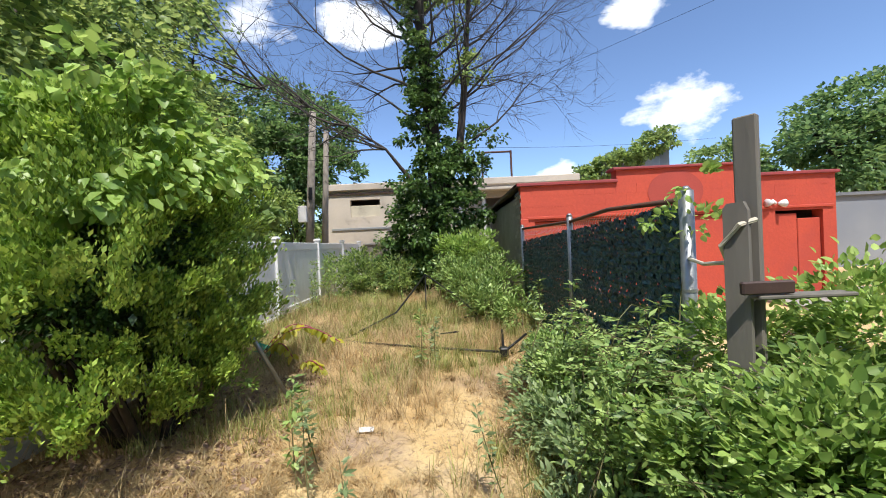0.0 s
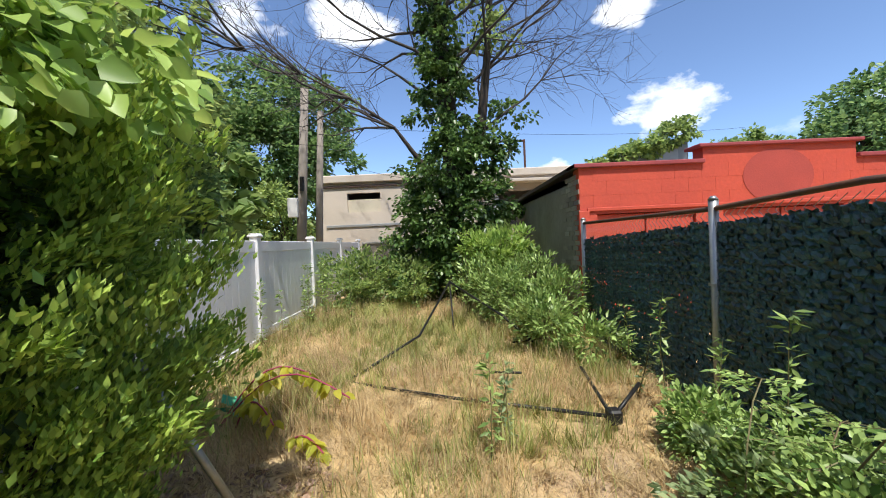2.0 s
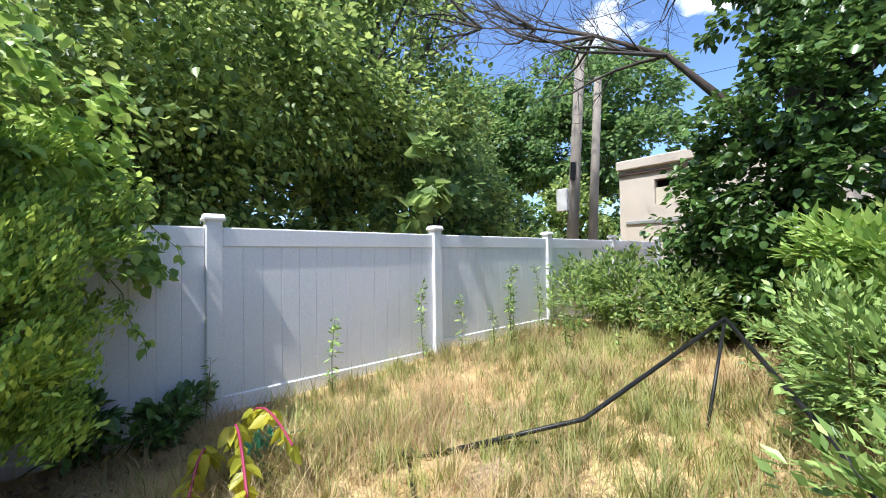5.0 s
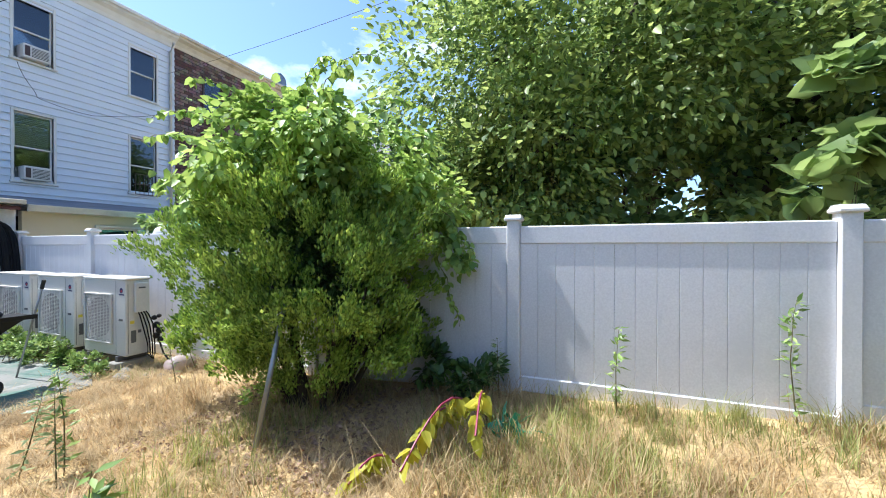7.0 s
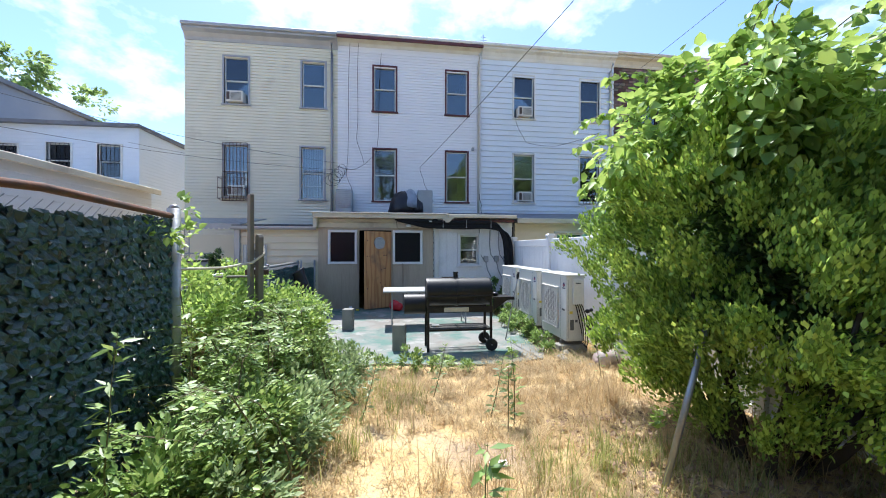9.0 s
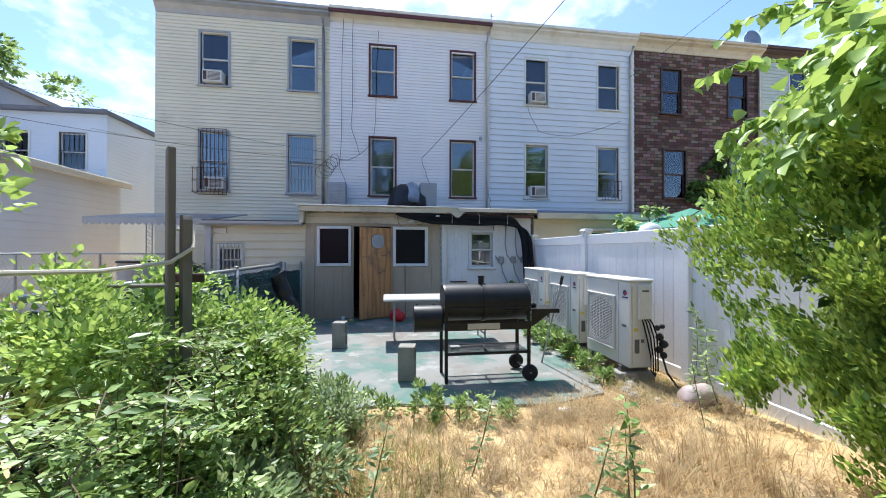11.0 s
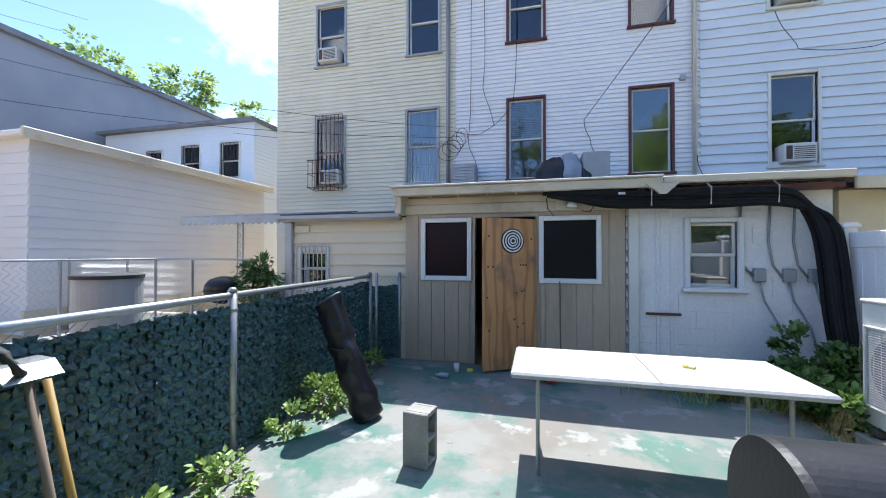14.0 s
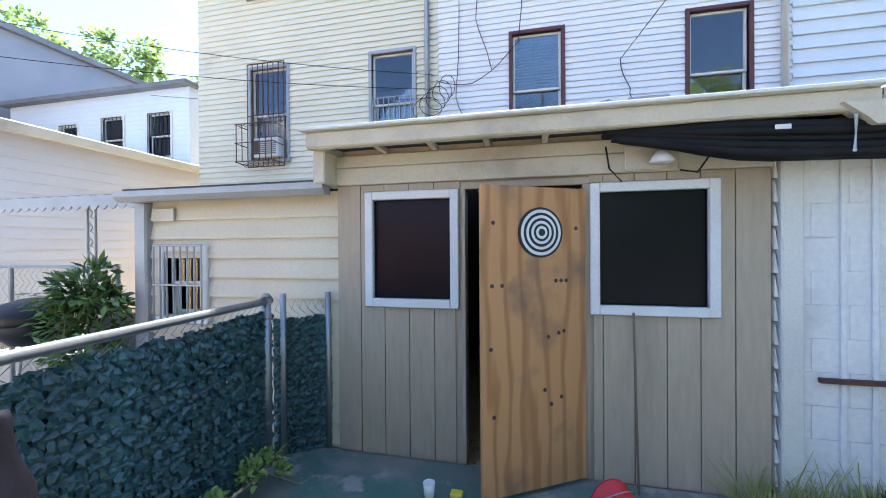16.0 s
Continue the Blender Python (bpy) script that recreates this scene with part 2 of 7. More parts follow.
VINYL = mat("white_pvc", (0.87, 0.87, 0.88), (0.83, 0.83, 0.85), 0.9, 0.38, 0.03, stain=(0.62, 0.63, 0.64), amount=0.12)
CURTAIN = mat("white_curtain", (0.55, 0.56, 0.60), (0.42, 0.43, 0.48), 6, 0.9, 0.2, stretch=(8, 1, 0.3))
GLASS = glass_mat("window_glass", ior=2.1)
RED = mat("red_painted_block", (0.60, 0.085, 0.045), (0.52, 0.072, 0.042), 0.9, 0.65, 0.3, fine=25, stain=(0.40, 0.06, 0.045), amount=0.3)
MAGENTA = mat("faded_maroon_paint", (0.30, 0.05, 0.06), (0.36, 0.06, 0.06), 2, 0.7, 0.2)
FADED = mat("faded_dark_red_paint", (0.40, 0.06, 0.045), (0.47, 0.07, 0.05), 2, 0.7, 0.2)
POLEGREY = mat("silvered_pole_wood", (0.34, 0.30, 0.26), (0.25, 0.22, 0.19), 3, 0.9, 0.4, fine=20, stretch=(1, 1, 0.1))
POLE_YELLOW = mat("yellow_varnished_wood", (0.42, 0.27, 0.08), (0.34, 0.21, 0.07), 4, 0.6, 0.2, stretch=(1, 1, 0.2))
GREYBRICK = mat("grey_side_brick", (0.30, 0.26, 0.22), (0.38, 0.34, 0.29), 2.5, 0.9, 0.5, fine=12, piece=0.25)
STUCCO = mat("cream_stucco", (0.66, 0.58, 0.49), (0.58, 0.51, 0.43), 0.8, 0.85, 0.3, fine=50, stain=(0.42, 0.37, 0.32), amount=0.25)
GREYWALL = mat("grey_blue_wall", (0.24, 0.26, 0.30), (0.30, 0.32, 0.35), 0.6, 0.7, 0.1)
GALV = mat("galvanised_steel", (0.42, 0.44, 0.45), (0.34, 0.35, 0.36), 5, 0.42, 0.15, metal=0.75, stain=(0.30, 0.26, 0.22), amount=0.15)
RUST = mat("rusty_steel", (0.16, 0.07, 0.04), (0.10, 0.06, 0.05), 9, 0.8, 0.3, metal=0.3)
SLAT = mat("dark_green_slat", (0.012, 0.050, 0.054), (0.042, 0.118, 0.122), 26, 0.3, 0.5, fine=160, piece=0.35, spec=0.7)
BLACK = mat("black_paint", (0.012, 0.012, 0.013), (0.02, 0.02, 0.021), 6, 0.42, 0.1, stain=(0.045, 0.04, 0.036), amount=0.15, spec=0.35)
RUBBER = mat("black_rubber", (0.02, 0.02, 0.021), (0.03, 0.03, 0.03), 6, 0.75, 0.2)
FABRIC = mat("black_nylon", (0.008, 0.007, 0.010), (0.016, 0.014, 0.019), 5, 0.36, 0.6, fine=14, spec=0.45)
CONC = mat("concrete", (0.40, 0.39, 0.36), (0.32, 0.31, 0.29), 3, 0.9, 0.4, stain=(0.24, 0.22, 0.19), amount=0.2)
BLOCK = mat("grey_concrete_block", (0.36, 0.34, 0.30), (0.28, 0.27, 0.24), 6, 0.95, 0.6, fine=70)
WOOD_G = mat("weathered_grey_wood", (0.22, 0.20, 0.17), (0.14, 0.13, 0.11), 4, 0.85, 0.5, fine=22, stretch=(1, 1, 0.12))
POLEWOOD = mat("utility_pole_wood", (0.24, 0.18, 0.13), (0.16, 0.12, 0.09), 3, 0.9, 0.4, fine=20, stretch=(1, 1, 0.1))
BARK = mat("bark", (0.055, 0.043, 0.034), (0.09, 0.07, 0.055), 6, 0.95, 0.8, fine=25, stretch=(1, 1, 0.3))
TWIG = mat("grey_twig", (0.055, 0.047, 0.042), (0.09, 0.078, 0.07), 6, 0.9, 0.4)
ACWHITE = mat("ac_white_enamel", (0.74, 0.72, 0.66), (0.70, 0.68, 0.62), 1.5, 0.4, 0.03, stain=(0.55, 0.52, 0.46), amount=0.12)
ACFAN = mat("ac_fan_shade", (0.40, 0.39, 0.36), (0.33, 0.32, 0.30), 4, 0.5, 0.05)
ACGREY = mat("ac_grey_fan", (0.13, 0.13, 0.13), (0.09, 0.09, 0.09), 4, 0.5, 0.05)
TABLE = mat("white_plastic", (0.46, 0.455, 0.44), (0.41, 0.40, 0.385), 3, 0.5, 0.15, stain=(0.36, 0.35, 0.33), amount=0.15)
REDMET = mat("red_plastic", (0.62, 0.02, 0.025), (0.54, 0.015, 0.02), 5, 0.4, 0.05)
CABLE = mat("black_cable", (0.009, 0.009, 0.01), (0.014, 0.014, 0.014), 8, 0.7, 0.1, spec=0.2)
SILVER = mat("silver_tape", (0.55, 0.55, 0.55), (0.45, 0.45, 0.46), 9, 0.4, 0.2, metal=0.6)
GREYPVC = mat("grey_conduit", (0.33, 0.34, 0.35), (0.28, 0.29, 0.30), 5, 0.5, 0.05)
PINK = mat("dirty_pink_plastic", (0.42, 0.30, 0.28), (0.50, 0.42, 0.40), 4, 0.55, 0.2, stain=(0.25, 0.2, 0.17), amount=0.3)
GREENPLASTIC = mat("green_film", (0.06, 0.42, 0.24), (0.10, 0.5, 0.32), 9, 0.3, 0.3)
UMBR = mat("green_canvas", (0.06, 0.24, 0.15), (0.07, 0.28, 0.18), 3, 0.85, 0.2)
WHITE = mat("plain_white", (0.80, 0.80, 0.80), (0.74, 0.74, 0.74), 4, 0.5, 0.03)
YELLOWTAG = mat("yellow_label", (0.75, 0.62, 0.06), (0.7, 0.56, 0.06), 4, 0.5, 0)
NAVY = mat("navy_mark", (0.03, 0.03, 0.12), (0.03, 0.03, 0.12), 4, 0.5, 0)
TAR = mat("blue_grey_sheet", (0.35, 0.40, 0.47), (0.25, 0.29, 0.35), 5, 0.35, 0.4, fine=12)
L_YEW = leaf_mat("yew_sprays", (0.095, 0.20, 0.028), (0.50, 0.67, 0.13), 0.26, 0.55)
L_VINE = leaf_mat("vine_leaves", (0.13, 0.25, 0.045), (0.44, 0.60, 0.16), 0.36)
L_TREE = leaf_mat("tree_leaves", (0.07, 0.14, 0.04), (0.40, 0.52, 0.16), 0.45)
L_DARKTREE = leaf_mat("far_tree_leaves", (0.056, 0.128, 0.042), (0.218, 0.346, 0.115), 0.45)
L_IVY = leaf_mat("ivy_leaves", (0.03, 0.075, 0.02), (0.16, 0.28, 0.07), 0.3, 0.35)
L_LIGHT = leaf_mat("pale_leaves", (0.12, 0.204, 0.06), (0.288, 0.408, 0.144), 0.48)
L_WEED = leaf_mat("weed_leaves", (0.085, 0.17, 0.035), (0.40, 0.54, 0.17), 0.24)
L_GREYWEED = leaf_mat("mugwort_leaves", (0.12, 0.20, 0.08), (0.40, 0.50, 0.25), 0.38)
L_POKE = leaf_mat("yellow_pokeweed_leaves", (0.35, 0.392, 0.042), (0.63, 0.588, 0.07), 0.5)
L_STRAW = leaf_mat("dry_grass", (0.32, 0.235, 0.11), (0.56, 0.44, 0.235), 0.3, 0.7)
L_GRASS = leaf_mat("green_grass", (0.17, 0.21, 0.055), (0.42, 0.43, 0.14), 0.3, 0.6)
L_DRYLEAF = leaf_mat("dead_leaves", (0.20, 0.13, 0.095), (0.46, 0.32, 0.22), 0.15, 0.8)
STEM = mat("green_stem", (0.14, 0.16, 0.05), (0.20, 0.14, 0.08), 8, 0.7, 0.2)
STEM_DRY = mat("dry_stem", (0.28, 0.20, 0.11), (0.20, 0.14, 0.08), 8, 0.8, 0.2)
MAGSTEM = mat("magenta_stem", (0.35, 0.04, 0.10), (0.28, 0.03, 0.08), 8, 0.5, 0.1)


def ground_mat():
    m, n, l, b = shader("dry_yard_soil")
    tc = n.new("ShaderNodeTexCoord")

    def nz(scale, detail=6):
        t = n.new("ShaderNodeTexNoise"); t.inputs["Scale"].default_value, t.inputs["Detail"].default_value = scale, detail
        l.new(tc.outputs["Object"], t.inputs["Vector"])
        return t

    def mixed(a, c, f, lo, hi):
        r = n.new("ShaderNodeValToRGB"); r.color_ramp.elements[0].position, r.color_ramp.elements[1].position = lo, hi
        l.new(f.outputs["Fac"], r.inputs[0])
        x = n.new("ShaderNodeMix"); x.data_type = "RGBA"
        l.new(r.outputs[0], x.inputs["Factor"])
        if isinstance(a, tuple):
            x.inputs["A"].default_value = (*a, 1)
        else:
            l.new(a, x.inputs["A"])
        x.inputs["B"].default_value = (*c, 1)
        return x.outputs["Result"]
    c = mixed((0.50, 0.34, 0.15), (0.62, 0.47, 0.24), nz(2.2), 0.35, 0.65)
    c = mixed(c, (0.34, 0.25, 0.18), nz(0.9), 0.55, 0.7)
    c = mixed(c, (0.22, 0.15, 0.10), nz(26, 8), 0.56, 0.72)
    l.new(c, b.inputs["Base Color"])
    b.inputs["Roughness"].default_value = 0.95
    f = nz(45, 8)
    bp = n.new("ShaderNodeBump"); bp.inputs["Strength"].default_value, bp.inputs["Distance"].default_value = 0.7, 0.02
    l.new(f.outputs["Fac"], bp.inputs["Height"]); l.new(bp.outputs[0], b.inputs["Normal"])
    return m


def patio_mat():
    m, n, l, b = shader("worn_green_painted_concrete")
    tc = n.new("ShaderNodeTexCoord")

    def layer(a, c, scale, lo, hi, detail=9, off=0.0):
        t = n.new("ShaderNodeTexNoise"); t.inputs["Scale"].default_value, t.inputs["Detail"].default_value = scale, detail
        t.inputs["Roughness"].default_value = 0.62
        mp = n.new("ShaderNodeMapping"); mp.inputs["Location"].default_value = (off, off * 0.7, 0)
        l.new(tc.outputs["Object"], mp.inputs[0]); l.new(mp.outputs[0], t.inputs["Vector"])
        r = n.new("ShaderNodeValToRGB"); r.color_ramp.elements[0].position, r.color_ramp.elements[1].position = lo, hi
        l.new(t.outputs["Fac"], r.inputs[0])
        x = n.new("ShaderNodeMix"); x.data_type = "RGBA"; l.new(r.outputs[0], x.inputs["Factor"])
        if isinstance(a, tuple):
            x.inputs["A"].default_value = (*a, 1)
        else:
            l.new(a, x.inputs["A"])
        x.inputs["B"].default_value = (*c, 1)
        return x.outputs["Result"]
    c = layer((0.058, 0.142, 0.112), (0.082, 0.165, 0.135), 1.4, 0.4, 0.6)
    c = layer(c, (0.13, 0.16, 0.143), 2.2, 0.45, 0.60, 12, 21.0)
    c = layer(c, (0.20, 0.20, 0.183), 1.1, 0.46, 0.55, 14, 4.0)
    c = layer(c, (0.165, 0.15, 0.13), 0.8, 0.52, 0.62, 12, 9.0)
    c = layer(c, (0.27, 0.27, 0.25), 2.6, 0.57, 0.63, 14, 31.0)
    c = layer(c, (0.25, 0.15, 0.088), 0.7, 0.60, 0.70, 12, 15.0)
    c = layer(c, (0.085, 0.082, 0.078), 9.0, 0.63, 0.72, 12, 2.0)
    l.new(c, b.inputs["Base Color"])
    b.inputs["Roughness"].default_value = 0.75
    t = n.new("ShaderNodeTexNoise"); t.inputs["Scale"].default_value, t.inputs["Detail"].default_value = 30, 8
    l.new(tc.outputs["Object"], t.inputs["Vector"])
    bp = n.new("ShaderNodeBump"); bp.inputs["Strength"].default_value, bp.inputs["Distance"].default_value = 0.25, 0.01
    l.new(t.outputs["Fac"], bp.inputs["Height"]); l.new(bp.outputs[0], b.inputs["Normal"])
    return m


GROUND, PATIO = ground_mat(), patio_mat()


# ---------------------------------------------------------------- mesh tools
class Shape:
    """Collects vertices and faces for one mesh, in world metres."""

    def __init__(self):
        self.v, self.f = [], []

    def box(self, x0, x1, y0, y1, z0, z1, b=0.0, m=None):
        x0, x1, y0, y1, z0, z1 = min(x0, x1), max(x0, x1), min(y0, y1), max(y0, y1), min(z0, z1), max(z0, z1)
        k = len(self.v)
        b = min(b, (x1 - x0) * 0.45, (y1 - y0) * 0.45, (z1 - z0) * 0.45)
        pts = []
        if b <= 0:
            pts = [(x, y, z) for x in (x0, x1) for y in (y0, y1) for z in (z0, z1)]
            fs = [(0, 1, 3, 2), (4, 6, 7, 5), (0, 4, 5, 1), (2, 3, 7, 6), (0, 2, 6, 4), (1, 5, 7, 3)]
        else:
            fs = []
            idx = {}
            for i, (X, sx) in enumerate(((x0, 1), (x1, -1))):
                for j, (Y, sy) in enumerate(((y0, 1), (y1, -1))):
                    for h, (Z, sz) in enumerate(((z0, 1), (z1, -1))):
                        for a, p in enumerate(((X, Y + sy * b, Z + sz * b), (X + sx * b, Y, Z + sz * b), (X + sx * b, Y + sy * b, Z))):
                            idx[i, j, h, a] = len(pts)
                            pts.append(p)
                        fs.append(tuple(idx[i, j, h, a] for a in ((0, 1, 2) if (i + j + h) % 2 == 1 else (0, 2, 1))))
            g = idx.get
            for s in (0, 1):
                o = (lambda q: q[::-1]) if s == 0 else (lambda q: q)
                fs.append(tuple(o([g((s, 0, 0, 0)), g((s, 1, 0, 0)), g((s, 1, 1, 0)), g((s, 0, 1, 0))])))
                fs.append(tuple(o([g((0, s, 0, 1)), g((0, s, 1, 1)), g((1, s, 1, 1)), g((1, s, 0, 1))])))
                fs.append(tuple(o([g((0, 0, s, 2)), g((1, 0, s, 2)), g((1, 1, s, 2)), g((0, 1, s, 2))])))
            for i in (0, 1):
                for j in (0, 1):
                    fs.append((g((i, j, 0, 0)), g((i, j, 1, 0)), g((i, j, 1, 1)), g((i, j, 0, 1))))
                    fs.append((g((i, 0, j, 0)), g((i, 1, j, 0)), g((i, 1, j, 2)), g((i, 0, j, 2))))
                    fs.append((g((0, i, j, 1)), g((1, i, j, 1)), g((1, i, j, 2)), g((0, i, j, 2))))
        if m is not None:
            pts = [tuple(m @ Vector(p)) for p in pts]
        self.v += pts
        self.f += [tuple(k + a for a in f) for f in fs]
        return self

    def tube(self, pts, r, seg=8, cap=True):
        """A round bar along a line of points; r is one radius or one for each point."""
        pts = [Vector(p) for p in pts]
        rs = r if isinstance(r, (list, tuple)) else [r] * len(pts)
        k = len(self.v)
        for i, p in enumerate(pts):
            d = (pts[min(i + 1, len(pts) - 1)] - pts[max(i - 1, 0)])
            d = d.normalized() if d.length > 1e-9 else Vector((0, 0, 1))
            a = d.cross(Vector((0, 0, 1)) if abs(d.z) < 0.9 else Vector((0, 1, 0))).normalized()
            c = d.cross(a)
            for s in range(seg):
                w = 2 * math.pi * s / seg
                self.v.append(tuple(p + (a * math.cos(w) + c * math.sin(w)) * rs[i]))
        for i in range(len(pts) - 1):
            for s in range(seg):
                t = (s + 1) % seg
                self.f.append((k + i * seg + s, k + i * seg + t, k + (i + 1) * seg + t, k + (i + 1) * seg + s))
        if cap:
            self.f.append(tuple(k + s for s in range(seg))[::-1])
            self.f.append(tuple(k + (len(pts) - 1) * seg + s for s in range(seg)))
        return self

    def poly(self, pts):
        k = len(self.v)
        self.v += [tuple(p) for p in pts]
        self.f.append(tuple(range(k, k + len(pts))))
        return self

    def prism(self, outline, axis, a0, a1):
        """An outline in the two other axes, drawn out along axis from a0 to a1."""
        def put(p, a):
            return {"x": (a, p[0], p[1]), "y": (p[0], a, p[1]), "z": (p[0], p[1], a)}[axis]
        k, n = len(self.v), len(outline)
        self.v += [put(p, a0) for p in outline] + [put(p, a1) for p in outline]
        self.f += [(k + i, k + (i + 1) % n, k + n + (i + 1) % n, k + n + i) for i in range(n)]
        self.f += [tuple(range(k, k + n))[::-1], tuple(range(k + n, k + 2 * n))]
        return self

    def lathe(self, profile, centre, seg=20, axis="z"):
        """(radius, height) pairs turned round an axis through centre."""
        k = len(self.v)
        cx, cy, cz = centre
        for r, h in profile:
            for s in range(seg):
                w = 2 * math.pi * s / seg
                a, b = r * math.cos(w), r * math.sin(w)
                self.v.append({"z": (cx + a, cy + b, cz + h), "x": (cx + h, cy + a, cz + b), "y": (cx + a, cy + h, cz + b)}[axis])
        for i in range(len(profile) - 1):
            for s in range(seg):
                t = (s + 1) % seg
                self.f.append((k + i * seg + s, k + i * seg + t, k + (i + 1) * seg + t, k + (i + 1) * seg + s))
        self.f.append(tuple(k + s for s in range(seg))[::-1])
        self.f.append(tuple(k + (len(profile) - 1) * seg + s for s in range(seg)))
        return self

    def moved(self, m):
        self.v = [tuple(m @ Vector(p)) for p in self.v]
        return self


def mesh_of(name, shape, material, smooth=False, fix=True):
    me = bpy.data.meshes.new(name)
    me.from_pydata(shape.v, [], shape.f)
    if fix and len(shape.f) < 60000:
        bm = bmesh.new()
        bm.from_mesh(me)
        bmesh.ops.recalc_face_normals(bm, faces=bm.faces)
        bm.to_mesh(me)
        bm.free()
    if smooth:
        me.polygons.foreach_set("use_smooth", [True] * len(me.polygons))
    me.materials.append(material)
    return me


BASE = {}


def thing(name, label, category, at, group="", kind="", rz=0):
    ob = tagged(new(name), label, category, group, kind)
    ob.empty_display_size = 0.1
    ob.location = at
    BASE[ob.name] = Vector(at)
    return ob


def part(name, shape, material, parent, label="", smooth=False, kind=""):
    """One mesh under a thing or a part; the shape is in world metres."""
    o = BASE[parent.name]
    shape.v = [(p[0] - o.x, p[1] - o.y, p[2] - o.z) for p in shape.v]
    ob = new(name, mesh_of(name, shape, material, smooth))
    ob.parent = parent
    BASE[ob.name] = o
    if label:
        ob["label"] = label
    if kind:
        ob["kind"] = kind
    return ob


def solo(name, shape, material, label, category, group="", kind="", smooth=False):
    """A thing of one mesh."""
    ob = new(name, mesh_of(name, shape, material, smooth))
    BASE[ob.name] = Vector((0, 0, 0))
    return tagged(ob, label, category, group, kind)


def rows_of(total, wanted):
    n = max(1, round(total / wanted))
    return [(i * total / n, (i + 1) * total / n) for i in range(n)]


def ground_z(x, y):
    """The yard's level: the patio's edge low, rising towards the back."""
    t = min(max((y - 5.0) / 7.5, 0.0), 1.0)
    z = -0.03 + 0.33 * t
    if y < 5.0 or x < -3.6 or x > 1.8:
        z = min(z, -0.03 if y < 5.0 else z)
    if 5.0 < y < 20 and -3.6 < x < 1.8:
        z += 0.03 * noise.noise(Vector((x * 0.8, y * 0.8, 0.3))) + 0.012 * noise.noise(Vector((x * 3.1, y * 3.1, 1.3)))
    return z

# ---------------------------------------------------------------- ground
def ground_sheet():
    s = Shape()
    xs = [-900, -200, -60, -25, -12] + [-8 + 0.25 * i for i in range(65)] + [12, 25, 60, 200, 900]
    ys = [-900, -200, -60, -25, -12] + [-6 + 0.25 * i for i in range(113)] + [30, 60, 200, 900]
    for y in ys:
        for x in xs:
            s.v.append((x, y, ground_z(x, y)))
    w = len(xs)
    for j in range(len(ys) - 1):
        for i in range(w - 1):
            s.f.append((j * w + i, j * w + i + 1, (j + 1) * w + i + 1, (j + 1) * w + i))
    solo("ground", s, GROUND, "dry sandy soil with trampled straw-coloured grass", "ground", kind="structure", smooth=True)


ground_sheet()


def patio():
    s = Shape()
    edge = [(2.3, 0.02), (2.3, 3.3), (2.0, 4.2), (1.35, 4.75), (0.7, 5.05), (0.1, 4.95), (-0.6, 5.12), (-1.5, 5.18), (-2.15, 4.98), (-2.45, 4.3), (-2.4, 3.2), (-2.45, 2.0), (-2.4, 0.7), (-2.5, 0.02)]
    s.prism(edge, "z", -0.12, 0.0)
    solo("pavement", s, PATIO, "concrete patio slab with worn green paint and rusty stains", "patio", kind="structure")
    s = Shape().box(2.46, 9.0, -3.6, 6.5, -0.1, -0.005)
    solo("pavement_neighbour", s, CONC, "bare grey concrete yard of the neighbouring house", "pavement", kind="structure")


patio()


# ---------------------------------------------------------------- walls and windows
def wall_cells(s, x0, x1, z0, z1, y0, y1, holes):
    """A thick wall in the x-z plane with rectangular openings right through it."""
    xs = sorted({x0, x1, *[min(max(h[i], x0), x1) for h in holes for i in (0, 1)]})
    for a, b in zip(xs, xs[1:]):
        cut = sorted((max(h[2], z0), min(h[3], z1)) for h in holes if h[0] < (a + b) / 2 < h[1] and h[2] < z1 and h[3] > z0)
        z = z0
        for lo, hi in cut:
            if lo > z:
                s.box(a, b, y0, y1, z, lo)
            z = hi
        if z < z1:
            s.box(a, b, y0, y1, z, z1)


def siding(s, x0, x1, z0, z1, y, course, holes, lap=0.016):
    """Lapped boards on a wall that faces +y, broken at the openings."""
    for a, b in rows_of(z1 - z0, course):
        lo, hi = z0 + a, z0 + b
        xs = [x0]
        for h in sorted(holes):
            if h[2] < (lo + hi) / 2 < h[3] and h[1] > x0 and h[0] < x1:
                xs += [max(h[0], x0), min(h[1], x1)]
        xs.append(x1)
        for p, q in zip(xs[::2], xs[1::2]):
            if q - p > 0.01:
                s.prism([(y, lo), (y + lap, lo), (y + lap, lo + 0.02), (y + 0.003, hi), (y, hi)], "x", p, q)


